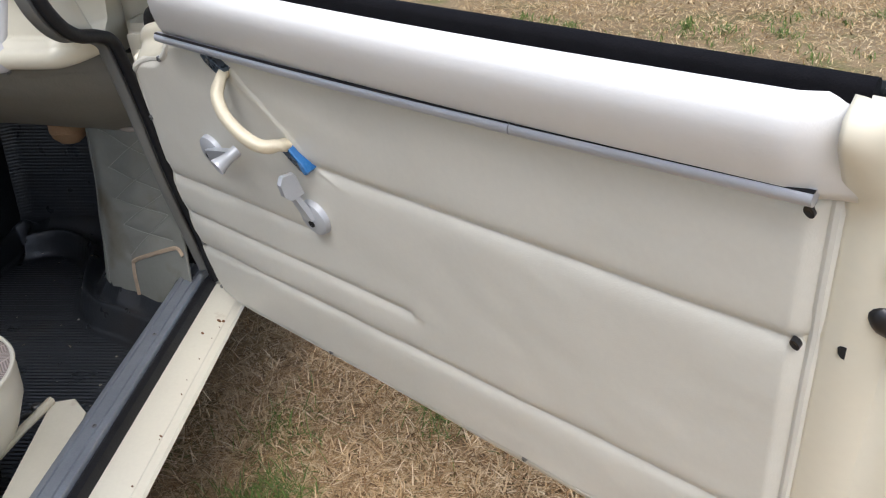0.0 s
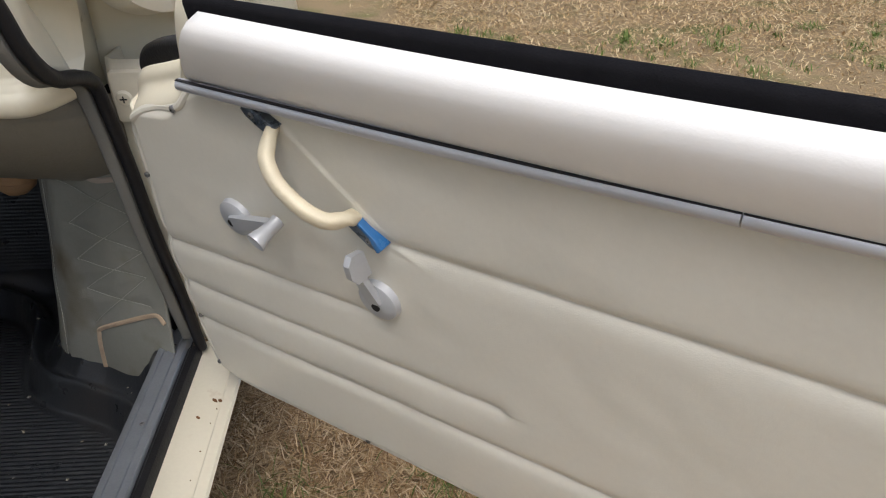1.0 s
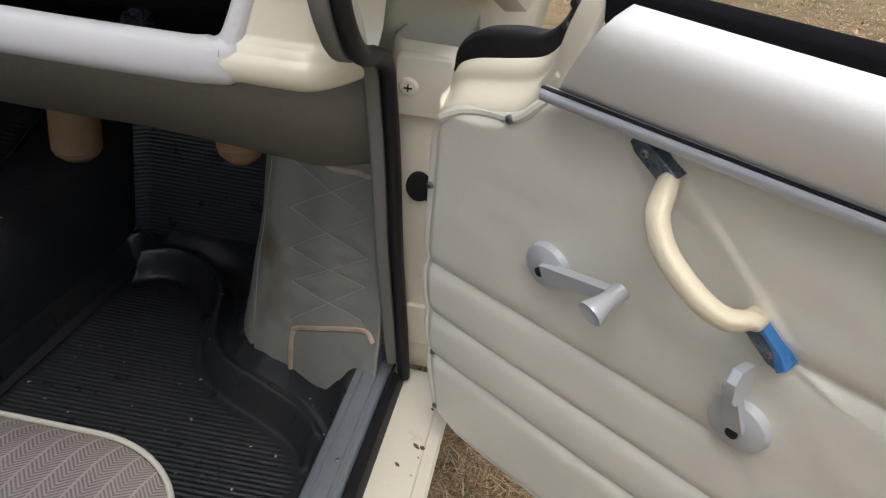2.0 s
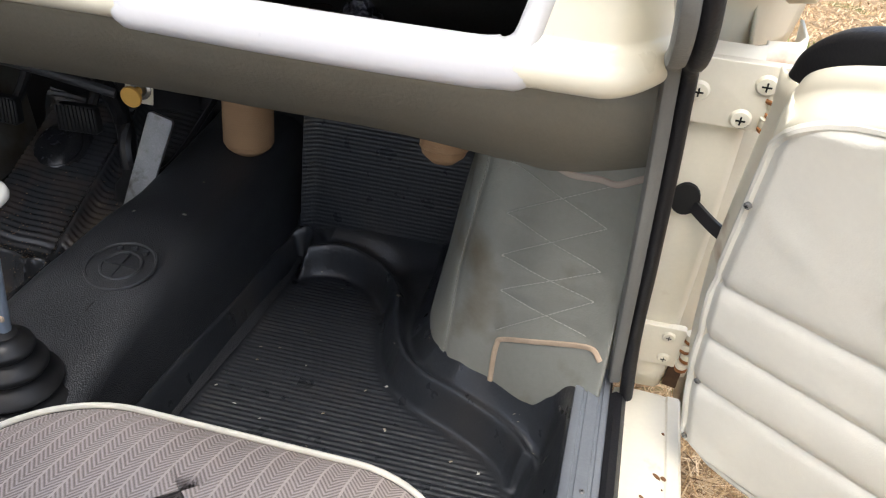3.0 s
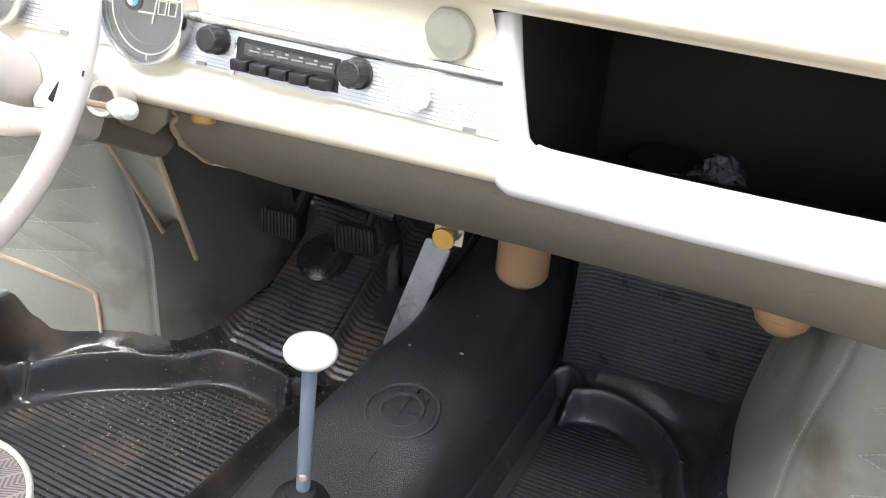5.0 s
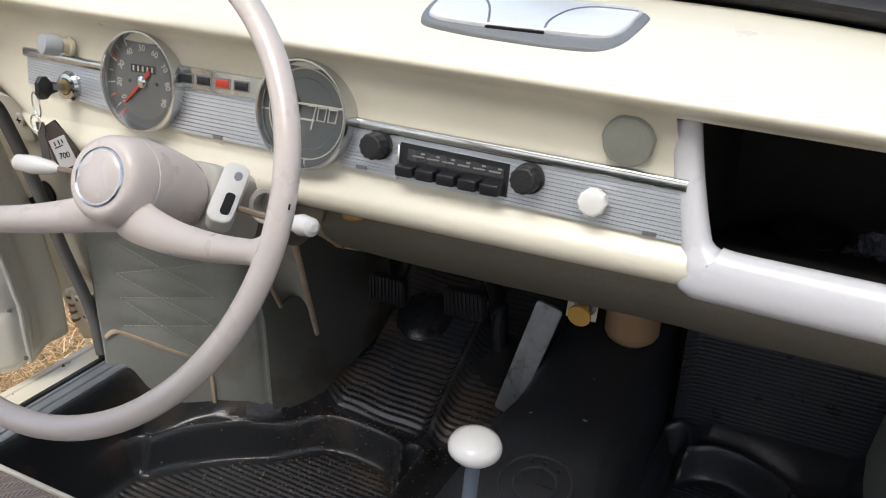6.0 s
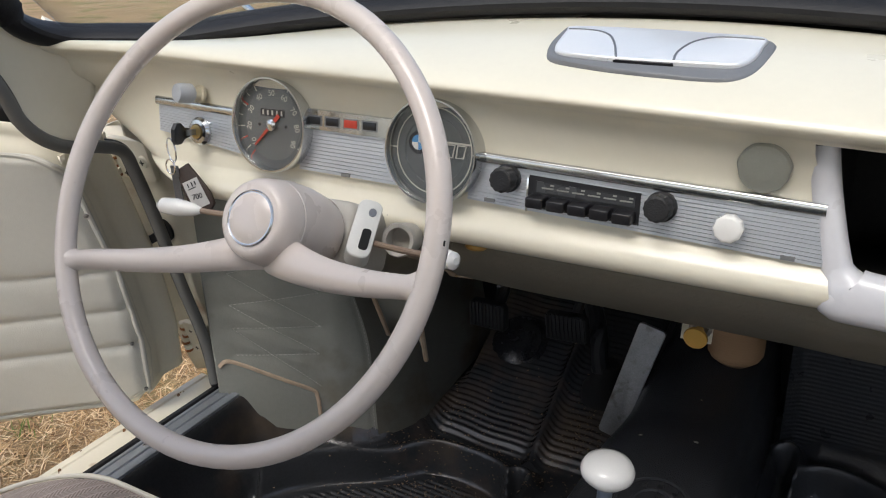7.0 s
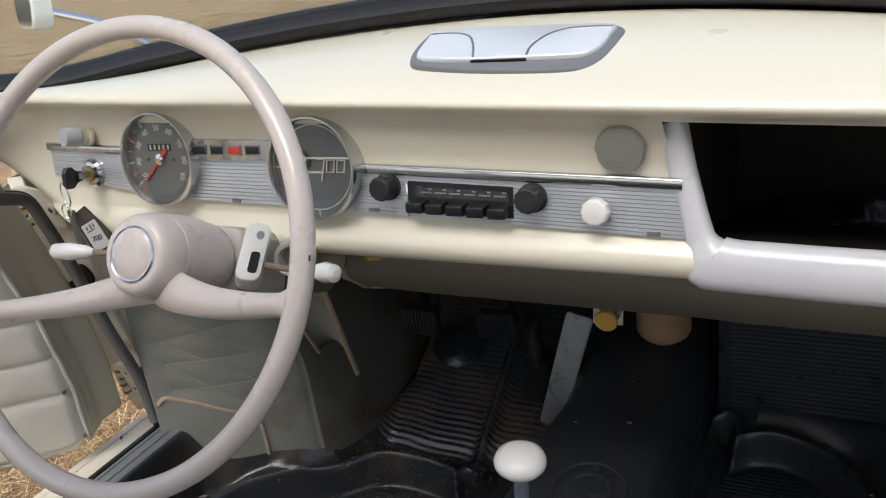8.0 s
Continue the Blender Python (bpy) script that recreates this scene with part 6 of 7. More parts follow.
    for path, tip in (([(-0.176, -0.224, 0.733), (-0.13, -0.242, 0.740), (-0.092, -0.254, 0.746)], (-0.078, -0.2585, 0.748)), ([(-0.262, -0.235, 0.742), (-0.31, -0.250, 0.746), (-0.345, -0.257, 0.748)], (-0.383, -0.267, 0.751))):
        s = part("stalk", tube(path, 0.0028, 8), mat("dull_bronze", (0.30, 0.22, 0.16), 0.4, metal=0.4), co, "thin brown stalk")
        d = Vector(tip) - Vector(path[-1])
        ln = max(d.length, 0.026) + 0.006
        part("stalk_tip", lathe(Vector(path[-1]) - d.normalized() * 0.004, d, [(0.003, 0), (0.006, ln * 0.15), (0.0085, ln * 0.55), (0.0072, ln * 0.9), (0.003, ln), (0, ln)], 14), WHITE_KNOB, s, "white plastic stalk tip")


make_wheel()


# ---- vinyl apron, hoses, choke, flap ----
def make_apron():
    th = thing("dash_apron", (0.2, -0.05, 0.58), "taupe vinyl apron stretched under the dashboard, creased", "apron")
    prof = smooth_path([(-0.110, 0.718, 0), (-0.109, 0.704, 0), (-0.104, 0.688, 0), (-0.084, 0.663, 0), (-0.036, 0.626, 0), (0.016, 0.594, 0), (0.044, 0.5795, 0), (0.050, 0.5815, 0)], 8)

    def f(u, v):
        xl = lerp_table([(0.0, -0.184), (0.3, -0.168), (0.6, -0.186), (1.0, -0.212)], v)
        x = xl + (0.637 - xl) * u
        pos = v * (0.64 + 0.36 * smoothstep(-0.205, -0.06, x)) * (len(prof) - 1)
        q = prof[int(pos)].lerp(prof[min(int(pos) + 1, len(prof) - 1)], pos % 1)
        y, z = q.x, q.y
        k = smoothstep(0.50, 0.635, x)
        y += 0.065 * k * (1 - v)
        z += -0.021 * smoothstep(0.3, 0.62, x) * v - 0.006 * smoothstep(0.15, 0.2, x) * (1 - v) - 0.010 * k * (1 - v)
        w = 0.0012 * noise.noise(Vector((x * 9, v * 3.0, 0.3))) * math.sin(v * 3.14) + 0.0012 * math.sin(v * 3.14) * noise.noise(Vector((x * 11 + v * 3, v * 16, 2))) + 0.0009 * noise.noise(Vector((x * 30 - v * 6, v * 34, 5)))
        w += 0.004 * math.exp(-((x - 0.57 + 0.08 * v) / 0.02) ** 2) * math.sin(v * 3.1)
        return (x, y - w, z + w)
    bm = bmesh.new()
    add_grid(bm, f, 260, len(prof) - 1)
    solid(part("vinyl", bm, APRON_VINYL, th, sharp=80), 0.0025)
    bm = bmesh.new()
    add_sweep(bm, [Vector(f(0, v)) + Vector((0.002 * math.sin(v * 23), -0.002, -0.003)) for v in np.linspace(0, 1, 16)] + [Vector(f(u, 1.0)) + Vector((0, -0.002, -0.002)) for u in np.linspace(0.006, 0.024, 5)],
              circle(0.0034, 8, 0.0024), scales=[1 + 0.35 * math.sin(k * 2.4) for k in range(16)] + [0.8, 0.6, 0.5, 0.4, 0.2])
    part("raw_edge", bm, TAN_EDGE, th, "frayed tan cut edge")


make_apron()


def make_hoses():
    def ribs(length, r, n):
        out = [(r * 0.94, 0.0)]
        for k in range(n):
            out += [(r, length * (k + 0.35) / n), (r, length * (k + 0.65) / n), (r * 0.994, length * (k + 0.98) / n)]
        return out + [(0, length)]
    th = thing("heater_hose", (0.047, 0.335, 0.38), "tan ribbed cardboard heater hose on the tunnel", "hose", "heater hoses")
    part("hose", lathe((0.047, 0.338, 0.374), (0, 0.02, 1), [(0, 0), (0.020, 0.002), (0.035, 0.014)] + [(r, h + 0.02) for r, h in ribs(0.24, 0.0390, 60)], 28), CARD, th)
    th = thing("heater_hose", (0.399, 0.165, 0.5), "tan ribbed cardboard heater hose end beside the wheel arch", "hose", "heater hoses")
    part("hose", lathe((0.3960, 0.150, 0.500), (0.0, 0.12, 1), [(0, 0), (0.014, 0.002), (0.026, 0.012)] + [(r, h + 0.02) for r, h in ribs(0.105, 0.0305, 30)], 26), CARD, th)
    # choke pull on its bracket
    th = thing("choke_pull", (0.05, 0.06, 0.56), "ochre choke knob on a cream bracket under the apron", "choke knob")
    fr = Plane((0.050, 0.0585, 0.568), (1, 0.1, -0.05), (0.08, 0.1, 1))
    part("bracket", plate(fr, [(-0.0165, -0.017), (0.0165, -0.017), (0.0165, 0.024), (-0.0165, 0.024)], -0.0015, 0.0015), CREAM_WORN, th)
    part("nut", lathe(fr(0.003, 0.0, 0), fr.n, [(0.0125, 0), (0.0125, 0.003), (0.009, 0.005), (0.0085, 0.008), (0.006, 0.008)], 18), STEEL, th)
    d = fr.n + Vector((-0.12, 0, -0.25))
    part("stem", lathe(fr(0.003, 0, 0.004), d, [(0.005, 0), (0.006, 0.014)], 12), YELLOW, th)
    part("knob", lathe(fr(0.003, 0, 0.004), d, [(0.006, 0.012), (0.012, 0.0155), (0.013, 0.018), (0.0125, 0.0205), (0, 0.0215)], 22), YELLOW, th, "ochre plastic knob")
    th = thing("ochre_tab", (-0.125, -0.117, 0.70), "small ochre plastic knob under the dashboard edge", "knob")
    part("knob", lathe((-0.125, -0.117, 0.721), (0, -0.15, -1), [(0.006, 0), (0.0075, 0.012), (0.0105, 0.014), (0.0110, 0.023), (0.009, 0.025), (0, 0.0255)], 18), YELLOW, th)
    # torn flap of vinyl
    th = thing("torn_flap", (-0.30, 0.03, 0.45), "torn grey vinyl flap with frayed tan edges hanging down", "torn trim")
    top = [Vector((-0.300, -0.080, 0.643)), Vector((-0.223, -0.088, 0.652))]
    low = [Vector((-0.366, 0.062, 0.458)), Vector((-0.290, 0.037, 0.449))]
    bm = bmesh.new()

    def f(u, v):
        q = top[0].lerp(top[1], u).lerp(low[0].lerp(low[1], u), v)
        return q + Vector((0, 0.012 * math.sin(u * 3.1) * (1 - v * 0.4), 0.030 * math.sin(u * 3.14) * v ** 3))
    add_grid(bm, f, 12, 16)
    solid(part("vinyl", bm, GREY_VINYL, th), 0.003)
    for u in (0.0, 1.0):
        part("raw_edge", bm_of(add_sweep, [Vector(f(u, v)) for v in np.linspace(0, 1, 14)], circle(0.0034, 6)), TAN_EDGE, th, "frayed tan edge")


make_hoses()


# ---- pedals, gear lever, handbrake ----
def make_pedals():
    th = thing("accelerator_pedal", (-0.1, 0.24, 0.28), "worn bare steel accelerator pedal", "pedal")
    fr = Plane((-0.075, 0.243, 0.362), (0.94, 0.02, -0.25), (0.30, 0.24, 0.93))
    part("plate", plate(fr, [(p[0] * (0.94 + 0.8 * p[1]), p[1]) for p in round_rect(0.040, 0.178, 0.006)], -0.002, 0.004, 0.0015), PEDAL_STEEL, th)
    part("rod", tube([(-0.07, 0.25, 0.35), (-0.06, 0.30, 0.36), (-0.05, 0.42, 0.42)], 0.005, 8), BLACK_PLASTIC, th)
    for name, c, w, u in (("clutch_pedal", (-0.2915, 0.218, 0.434), 0.058, (1, 0.07, -0.06)), ("brake_pedal", (-0.171, 0.230, 0.435), 0.062, (1, 0.07, 0.01))):
        x = c[0]
        th = thing(name, (x, 0.25, 0.40), "black ribbed rubber pedal pad on a steel arm", "pedal", "hanging pedals")
        fr = Plane(c, u, (-0.17, 0.08, 1))
        out = [(p[0] - 0.12 * p[1], p[1] - 0.10 * abs(p[0])) for p in round_rect(w, 0.041, 0.007)]
        pad = part("pad", plate(fr, out, -0.012, 0.004, 0.004), PEDAL_RUBBER, th)
        for k in range(10):
            q = (k - 4.5) * w * 0.098
            d = -0.10 * abs(q)
            part("rib", plate(fr, [(q + 0.12 * 0.016 - 0.0014, -0.0185 + d), (q + 0.12 * 0.016 + 0.0014, -0.0185 + d), (q - 0.12 * 0.017 + 0.0014, 0.0185 + d), (q - 0.12 * 0.017 - 0.0014, 0.0185 + d)], 0.003, 0.0066, 0.001), PEDAL_RUBBER, pad)
        part("arm", tube([(x + 0.002, 0.232, 0.43), (x + 0.006, 0.262, 0.45), (x + 0.014, 0.33, 0.56), (x + 0.016, 0.36, 0.62)], 0.008, 8), BLACK_PLASTIC, th)
    th = thing("steering_joint", (-0.12, 0.33, 0.30), "black greasy steering shaft joint beside the pedals", "steering shaft")
    part("shaft", tube([(-0.14, 0.30, 0.33), (-0.155, 0.31, 0.42), (-0.18, 0.25, 0.56)], 0.014, 10), BLACK_PLASTIC, th)
    part("boot", lathe((-0.135, 0.31, 0.28), (0, 0, 1), [(0.04, 0), (0.036, 0.02), (0.026, 0.03), (0.02, 0.06), (0, 0.062)], 18), BLACK_VOID, th)
    part("grommet", lathe((-0.300, 0.362, 0.300), (0, -0.62, 0.8), [(0.058, -0.01), (0.056, 0.010), (0.052, 0.014), (0.0535, 0.017), (0.047, 0.022), (0.0485, 0.025), (0.040, 0.029), (0.040, 0.032), (0.028, 0.036), (0.015, 0.037), (0, 0.037)], 26), GROMMET, th, "ribbed black rubber grommet")


make_pedals()


def make_gear_lever():
    th = thing("gear_lever", (0.02, -0.185, 0.30), "grey gear lever with white oval knob and black rubber gaiter", "gear lever")
    base, top = Vector((0.018, -0.180, 0.302)), Vector((0.036, -0.187, 0.536))
    ax = (top - base).normalized()
    part("rod", tube([base, base.lerp(top, 0.5), top], 0.0068, 12, scales=None), GREY_PAINT, th, "chipped blue-grey rod")
    part("paint_chip", lathe(base + ax * 0.098 + Vector((0.003, -0.006, 0)), (0.2, -1, 0), [(0.0045, 0), (0.003, 0.0016), (0, 0.0018)], 8), TAN_EDGE, th)
    prof = [(0, -0.0185), (0.008, -0.0185), (0.0095, -0.0165), (0.010, -0.014), (0.022, -0.0095), (0.0285, -0.002), (0.0290, 0.003), (0.026, 0.009), (0.018, 0.0135), (0.008, 0.0152), (0, 0.0155)]
    part("knob", lathe(top + ax * 0.003, ax, [(r * 0.82, h * 0.86) for r, h in prof], 30), WHITE_KNOB, th, "glossy white oval knob")
    g = [(0.009, 0.080), (0.014, 0.079), (0.014, 0.074), (0.018, 0.072), (0.030, 0.066), (0.0325, 0.061), (0.030, 0.057), (0.022, 0.053), (0.026, 0.051), (0.042, 0.043), (0.045, 0.038), (0.042, 0.034), (0.032, 0.030), (0.036, 0.028), (0.055, 0.019), (0.0585, 0.014), (0.055, 0.010), (0.046, 0.007), (0.066, 0.003), (0.074, -0.004), (0.075, -0.010), (0.06, -0.016)]
    bm = lathe(base, ax + Vector((0, -0.05, 0)), [(0.010 + (r - 0.009) * 0.83, h) for r, h in g], 40)
    part("gaiter", bm, mat("gaiter_rubber", (0.016, 0.016, 0.017), 0.42, vary=0.2, scale=20), th, "stepped black rubber gaiter", sharp=60)
    th = thing("handbrake_lever", (-0.06, -0.45, 0.28), "bare metal handbrake lever with a bright tip", "handbrake")
    d = Vector((-0.02, -0.30, -0.135))
    tip = Vector((-0.058, -0.263, 0.3605))
    part("lever", tube([tip, tip + d * 0.5, tip + d], 0.0095, 14), STEEL, th)
    part("tip", lathe(tip - d.normalized() * 0.006, d, [(0.0085, 0), (0.0102, 0.002), (0.0102, 0.014), (0.0092, 0.015)], 16), WHITE_KNOB, th)


make_gear_lever()


# ---- seats ----
def make_seat(side, xc, half, y0, z0, dip, rad):
    th = thing("front_seat", (xc, -0.5, 0.24), "front seat cushion in grey-brown herringbone cloth, cream piping and sides", "car seat", "front seats")

    def ring(grow, drop, dome):
        pts = []
        n = 14
        y1 = y0 - 0.50
        w = half + grow
        for k in range(n + 1):
            t = math.pi / 2 * k / n
            pts.append((xc - w + rad * (1 - math.cos(t)) if k < n else xc - w + rad, y0 + grow - rad + rad * math.sin(t)))
        for k in range(1, 12):
            pts.append((xc - w + rad + (2 * w - 2 * rad) * k / 12, y0 + grow))
        for k in range(n + 1):
            t = math.pi / 2 * k / n
            pts.append((xc + w - rad + rad * math.sin(t), y0 + grow - rad + rad * math.cos(t)))
        for k in range(1, 10):
            pts.append((xc + w, y0 + grow - rad - (0.5 - rad) * k / 10))
        for k in range(0, 13):
            pts.append((xc + w - 2 * w * k / 12, y1))
        for k in range(1, 10):
            pts.append((xc - w, y1 + (0.5 - rad) * k / 10))
        out = []
        for x, y in pts:
            f = max(0.0, 1 - ((x - xc) / half) ** 2)
            front = smoothstep(y0 - 0.25, y0, y)
            out.append(Vector((x, y, z0 - dip * f * front + drop + dome)))
        return out
    bm = bmesh.new()
    rings = [ring(-0.17, 0.0, 0.040), ring(-0.12, 0.0, 0.036), ring(-0.07, 0.0, 0.027), ring(-0.03, 0.0, 0.014), ring(-0.010, 0.0, 0.003), ring(0.0, 0.0, -0.004)]
    vr = [[bm.verts.new(p) for p in r] for r in rings]
    m = len(vr[0])
    for a, b in zip(vr, vr[1:]):
        for k in range(m):
            bm.faces.new((a[k], a[(k + 1) % m], b[(k + 1) % m], b[k]))
    bm.faces.new(vr[0])
    part("cushion_top", bm, SEAT_CLOTH, th, "herringbone cloth cushion top", sharp=80)
    bm = bmesh.new()
    add_sweep(bm, [p + Vector((0, 0, 0.0)) for p in ring(0.002, -0.002, 0.0)], circle(0.0028, 8), close=True)
    part("piping", bm, PIPING, th, "cream vinyl piping")
    bm = bmesh.new()
    rings = [ring(0.0, -0.005, 0), ring(0.003, -0.02, 0), ring(0.002, -0.05, 0), ring(-0.008, -0.085, 0), ring(-0.03, -0.105, 0)]
    vr = [[bm.verts.new(p) for p in r] for r in rings]
    for a, b in zip(vr, vr[1:]):
        for k in range(m):
            bm.faces.new((a[k], a[(k + 1) % m], b[(k + 1) % m], b[k]))
    bm.faces.new(vr[-1])
    part("cushion_side", bm, PIPING, th, "cream vinyl cushion side", sharp=80)
    for s in ((-1,) if side > 0 else (-1, 1)):
        x = xc + s * (half - 0.05)
        part("runner", plate(Plane((x, y0 - 0.27, 0.19), (1, 0, 0), (0, 1, 0)), round_rect(0.03, 0.34, 0.006), 0.0, z0 - 0.09 - 0.19), mat("cream_runner", (0.70, 0.64, 0.5), 0.4), th, "cream steel seat runner")


make_seat(1, 0.336, 0.207, -0.277, 0.414, 0.0, 0.11)
make_seat(-1, -0.325, 0.238, -0.328, 0.447, 0.0, 0.11)


# ---- windscreen, cowl and bodywork round the cabin ----
def screen_low(x, up=0.0, out=0.0):
    return Vector((x, 0.006 - bow(x) + out, 0.906 - 0.05 * (x / 0.6) ** 2 + up))


SCREEN_SIDE = [(-0.545, -0.50, 1.24), (-0.585, -0.36, 1.08), (-0.610, -0.245, 0.940), (-0.612, -0.215, 0.903), (-0.595, -0.180, 0.887), (-0.56, -0.148, 0.883)]
SEAL_SIDE = [(-0.56, -0.60, 1.26), (-0.588, -0.40, 1.05), (-0.61, -0.27, 0.87), (-0.618, -0.235, 0.80), (-0.62, -0.195, 0.766), (-0.621, -0.135, 0.748)]


def make_screen():
    th = thing("windscreen", (0, 0, 0.9), "curved windscreen glass in a black rubber gasket", "windscreen", kind="structure")
    run = [Vector(q) for q in SCREEN_SIDE]
    low = [screen_low(-0.5 + k * 0.1, 0.010) for k in range(11)]
    path = smooth_path(run + low + [Vector((-q.x, q.y, q.z)) for q in run[::-1]], 5)
    bm = bmesh.new()
    add_sweep(bm, path, [(0.017 * math.cos(t), 0.0125 * math.sin(t) + 0.003 * math.cos(2 * t)) for t in np.linspace(0, 2 * math.pi, 14, endpoint=False)], up=(0, -0.5, 0.85))
    part("gasket", bm, SEAL, th, "black rubber windscreen gasket")

    def g(u, v):
        x = -0.60 + 1.2 * u
        return screen_low(x, 0.012, 0.004).lerp(Vector((x * 0.9, -0.44 - 0.28 * x * x, 1.26)), v)
    bm = bmesh.new()
    add_grid(bm, g, 30, 12)
    gl = solid(part("glass", bm, PANE, th, "clear curved glass"), 0.004)
    gl.visible_shadow = False
    cw = thing("scuttle", (0, 0.2, 0.8), "cream scuttle and bonnet ahead of the windscreen", "bonnet", kind="structure")
    bm = bmesh.new()
    add_grid(bm, lambda u, v: ((-0.66 + 1.32 * u) * (1 - 0.10 * v), 0.03 - bow((-0.66 + 1.32 * u)) * (1 - v) + 0.95 * v, 0.906 - 0.055 * ((-0.66 + 1.32 * u) / 0.66) ** 2 - (0.05 + 0.16 * ((-0.66 + 1.32 * u) / 0.66) ** 2) * v - 0.10 * v * v), 30, 20)
    solid(part("bonnet_skin", bm, WHITE_PAINT, cw, "pale painted bonnet"), 0.003)
    for s in (-1, 1):
        pl = thing("windscreen_pillar", (0.6 * s, -0.25, 0.85), "cream painted windscreen pillar", "car pillar", "windscreen pillars", "structure")
        ga, se = smooth_path(SCREEN_SIDE, 8), smooth_path(SEAL_SIDE, 8)

        def cover(u, v):
            k = round(u * (len(ga) - 1))
            q = ga[k].lerp(se[k], v)
            return Vector((-q.x * s, q.y, q.z)) + Vector((0.012 * s, -0.010, 0.0)) * math.sin(v * math.pi)
        bm = bmesh.new()
        add_grid(bm, cover, len(ga) - 1, 10)
        solid(part("cover", bm, CREAM, pl, "smooth cream pillar cover"), 0.004)
        bm = bmesh.new()
        pts = [Vector((0.660 * s, -0.165, 0.855)), Vector((0.655 * s, -0.22, 0.90)), Vector((0.630 * s, -0.34, 1.04)), Vector((0.590 * s, -0.53, 1.25))]
        add_sweep(bm, smooth_path(pts, 6), round_rect(0.036, 0.040, 0.012), up=(0, -0.75, 0.65))
        part("post", bm, CREAM, pl)


make_screen()


def make_shell():
    th = thing("ceiling", (0, -0.9, 1.27), "plain unseen cream roof, cut back behind the windscreen to admit light", "car roof", kind="structure")
    # unseen roof; its front edge is set back to light the wheel and seats
    bm = bmesh.new()
    add_grid(bm, lambda u, v: (-0.60 + 1.2 * u, -0.66 - 1.28 * v, 1.285 - 0.05 * (2 * u - 1) ** 2 - 0.08 * (2 * v - 0.8) ** 2 * 0.3), 16, 16)
    solid(part("roof", bm, CREAM, th), 0.02)
    part("header_rail", bm_of(add_sweep, [(x, -0.45 - 0.28 * x * x, 1.272 - 0.05 * (x / 0.6) ** 2) for x in np.linspace(-0.56, 0.56, 15)], round_rect(0.04, 0.03, 0.01)), CREAM, th, "cream header rail over the windscreen")
    for k in (-1, 1):
        part("roof_rail", bm_of(add_sweep, [(k * 0.565, -0.53, 1.235), (k * 0.585, -0.68, 1.24), (k * 0.59, -0.8, 1.24)], round_rect(0.04, 0.035, 0.01)), CREAM, th)
    rear = thing("wall_rear", (0, -1.9, 0.2), "plain rear wall of the cabin", "car body", kind="structure")
    fr = Plane((0, -1.92, 0), (1, 0, 0), (0, 0, 1))
    part("panel", plate(fr, [(-0.66, 0.12), (0.66, 0.12), (0.62, 0.86), (-0.62, 0.86)], -0.03, 0.0), GREY_VINYL, rear)
    for s in (-1, 1):
        q = thing("wall_side", (0.68 * s, -1.4, 0.2), "cream rear quarter panel of the car", "car body", "rear quarters", "structure")
        fr = Plane((0.665 * s, 0, 0), (0, 1, 0), (0, 0, 1))
        part("panel", plate(fr, [(-1.95, 0.12), (-1.0, 0.12), (-0.98, 0.84), (-1.95, 0.84)], -0.03, 0.03, 0.01), CREAM, q)
        part("pillar", bm_of(add_sweep, [(0.655 * s, -1.03, 0.84), (0.60 * s, -1.10, 1.25)], round_rect(0.07, 0.04, 0.01)), CREAM, q)


make_shell()


# ---- wing mirror and seat frame ----
def make_mirror():
    th = thing("wing_mirror", (-0.72, 0.22, 0.86), "round-cornered white wing mirror on a chrome stalk", "wing mirror")
    part("stalk", tube([(-0.70, 0.24, 0.855), (-0.735, 0.19, 0.905), (-0.76, 0.11, 0.94)], 0.006, 10), CHROME, th)
    fr = Plane((-0.772, 0.085, 0.953), (0.9, -0.43, 0), (0.05, 0.1, 1))
    part("housing", plate(fr, round_rect(0.10, 0.066, 0.022), -0.022, 0.004, 0.004), WHITE_PAINT, th)
    part("mirror_glass", plate(fr, round_rect(0.090, 0.056, 0.018), 0.003, 0.0052), mat("mirror", (0.9, 0.9, 0.9), 0.02, metal=1.0, vary=0.01), th)


make_mirror()


def make_seat_frame():
    th = thing("seat_base", (0.55, -0.45, 0.2), "cream painted steel seat base beside the sill", "seat frame")
    fr = Plane((0.552, -0.30, 0.305), (1, 0.15, 0), (0, 1, 0.0))
    part("side", plate(fr, [(-0.022, -0.42), (0.030, -0.42), (0.030, -0.006), (0.006, 0.026), (-0.022, 0.022)], -0.115, 0.0, 0.004), CREAM_WORN, th)
    part("rod", tube([(0.528, -0.285, 0.309), (0.515, -0.40, 0.311), (0.50, -0.62, 0.312)], 0.006, 10), CREAM_PLASTIC, th, "cream adjuster rod")
    part("bolt", lathe((0.510, -0.292, 0.300), (0, 0, 1), [(0.007, 0), (0.007, 0.006), (0.004, 0.008), (0, 0.008)], 8), STEEL, th)
    part("hook", tube([(0.510, -0.30, 0.30), (0.503, -0.325, 0.308), (0.512, -0.35, 0.30)], 0.0035, 8), STEEL, th)


make_seat_frame()


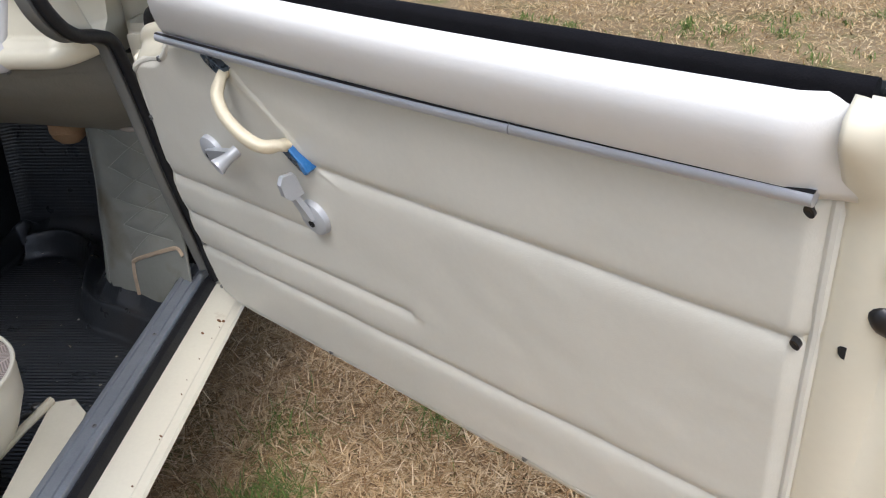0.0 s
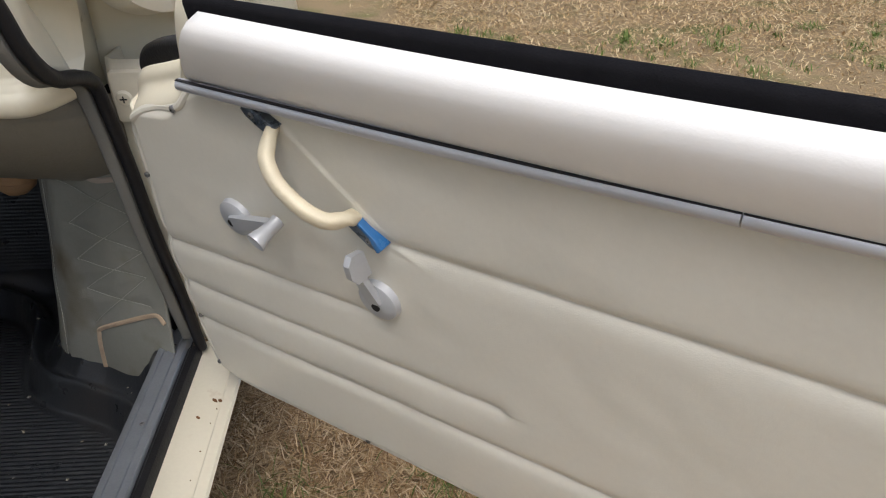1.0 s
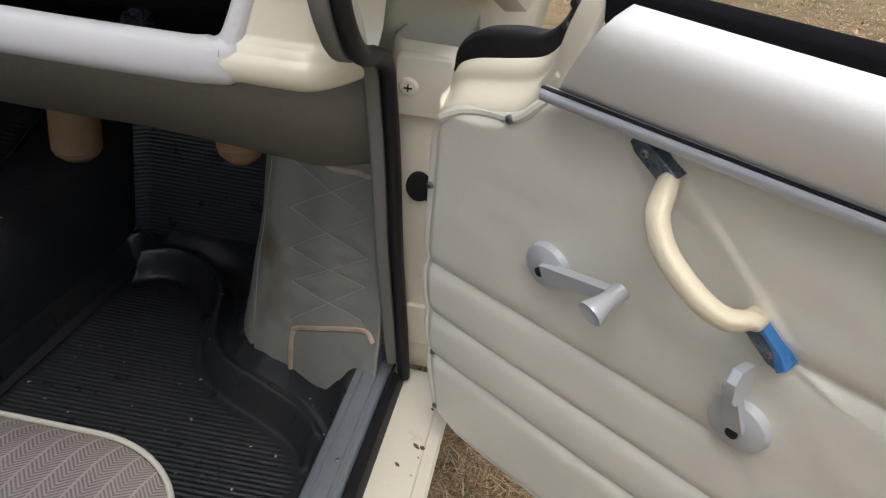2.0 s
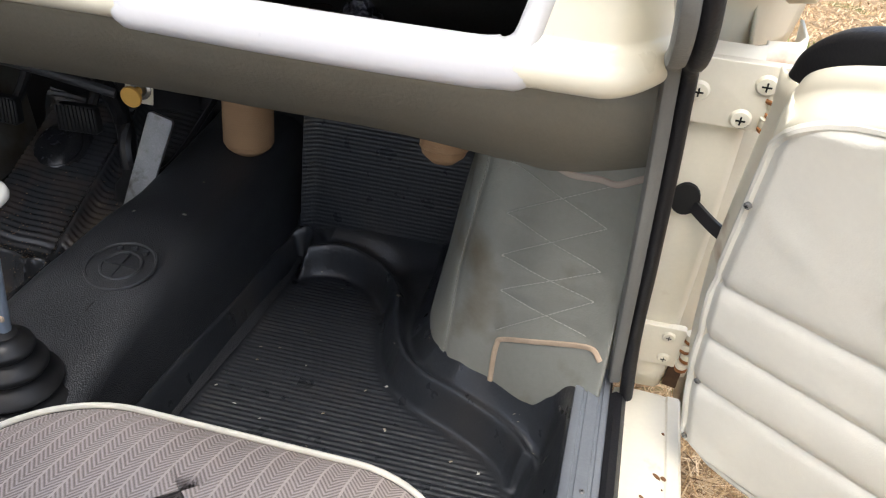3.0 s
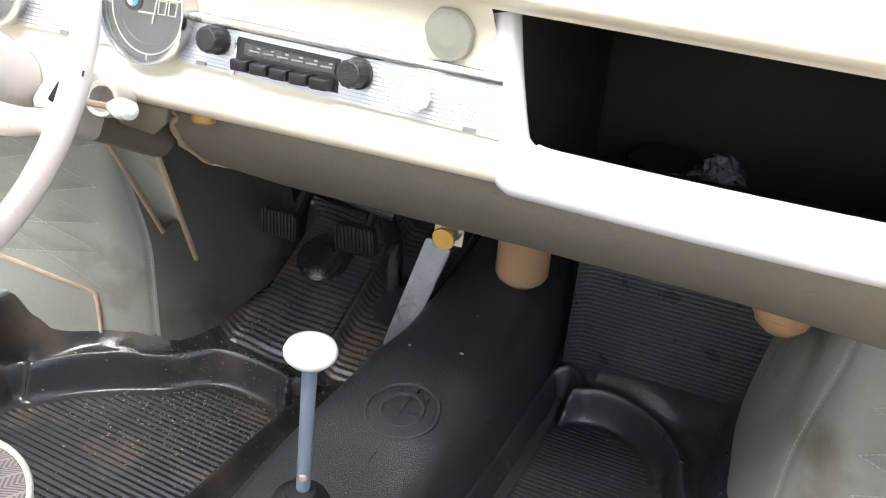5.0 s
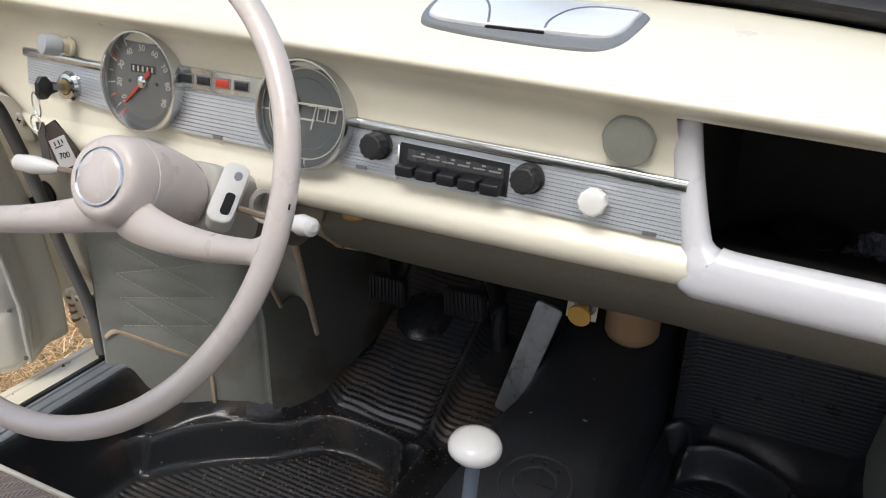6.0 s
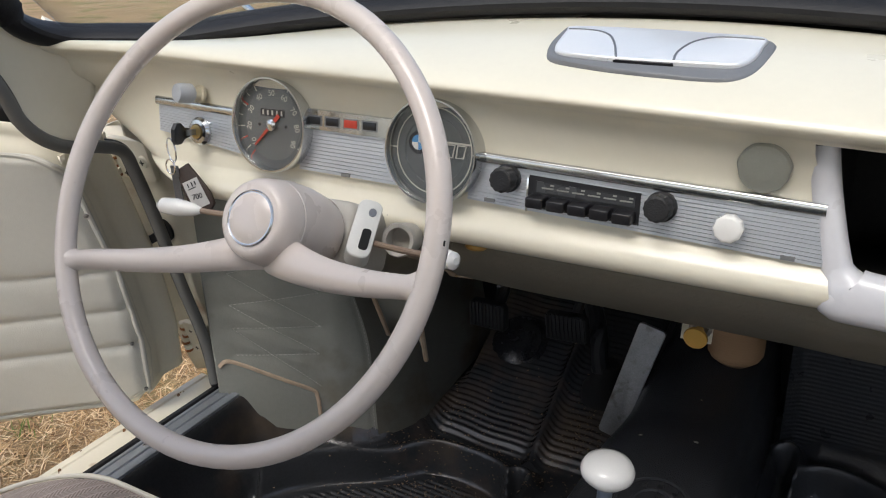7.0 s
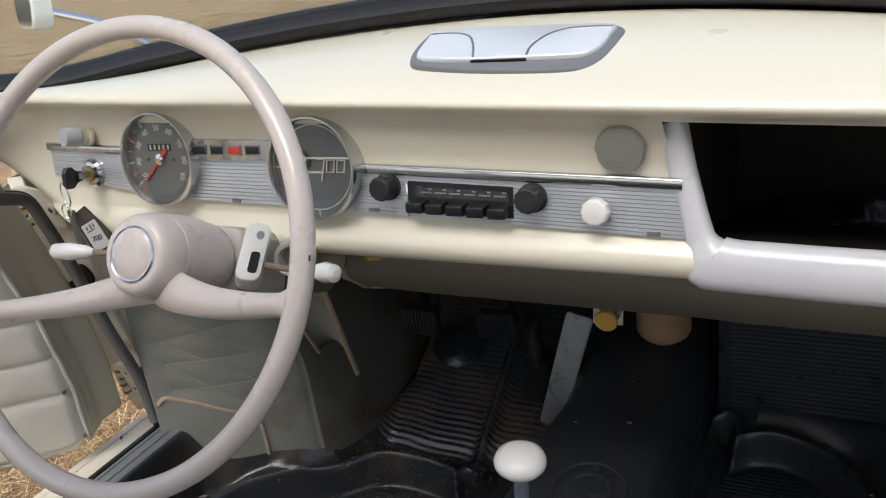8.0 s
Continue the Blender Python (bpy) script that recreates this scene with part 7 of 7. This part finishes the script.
# ---- crumbs on the mats ----
def make_crumbs():
    rng = random.Random(11)
    pale = palette_mat("pale_crumbs", [(0.5, 0.48, 0.42), (0.35, 0.3, 0.22), (0.6, 0.58, 0.52)])
    soil = palette_mat("brown_crumbs", [(0.08, 0.055, 0.035), (0.15, 0.105, 0.065), (0.22, 0.16, 0.10), (0.05, 0.036, 0.022)])

    def heap(name, label, spots, m, size):
        bm = bmesh.new()
        for x, y, z in spots:
            s = size * rng.uniform(0.4, 1.4)
            d = Vector((rng.uniform(-1, 1), rng.uniform(-1, 1), rng.uniform(-0.2, 0.2))).normalized()
            e = d.cross(Vector((0, 0, 1))).normalized()
            k = rng.choice((0.25, 0.5, 0.9))
            a = [bm.verts.new(Vector((x, y, z)) + d * s * p + e * s * k * q + Vector((0, 0, h * s * 0.6))) for p, q, h in ((-1, -0.4, 0), (1, -0.6, 0.2), (0.8, 0.7, 0), (-0.9, 0.8, 0.3), (0, 0, 1))]
            for f in ((0, 1, 4), (1, 2, 4), (2, 3, 4), (3, 0, 4), (3, 2, 1, 0)):
                bm.faces.new([a[i] for i in f])
        tagged(part(name, bm, m, smooth=False), label, "debris", kind="stuff")
    spots = []
    for _ in range(70):
        x, y = rng.uniform(0.13, 0.58), rng.uniform(-0.25, 0.33)
        spots.append((x, y, floor_right(x, y) + 0.0005))
    for x, y in ((0.165, 0.254), (0.17, 0.25), (0.403, 0.134), (0.546, 0.015), (0.36, -0.02), (0.3, -0.05), (0.31, -0.055), (0.55, -0.1)):
        spots.append((x, y, floor_right(x, y) + 0.001))
    for _ in range(14):
        y = rng.uniform(-0.05, 0.35)
        x = rng.uniform(-0.03, 0.07)
        spots.append((x, y, tunnel_top(y) - 0.01 * (x > 0.045) - 0.001))
    heap("pale_crumbs", "small pale crumbs scattered on the rubber mat", spots, pale, 0.0024)
    spots = []
    for _ in range(1500):
        x, y = rng.gauss(-0.30, 0.09), rng.gauss(0.08, 0.09)
        if -0.55 < x < -0.13:
            spots.append((x, y, floor_left(x, y) + 0.0004))
    for _ in range(260):
        x, y = rng.gauss(-0.14, 0.02), rng.gauss(0.24, 0.04)
        if x < -0.108:
            spots.append((x, y, floor_left(x, y) + 0.0004))
    heap("brown_crumbs", "brown soil and dry leaf crumbs on the worn mat", spots, soil, 0.0017)


make_crumbs()
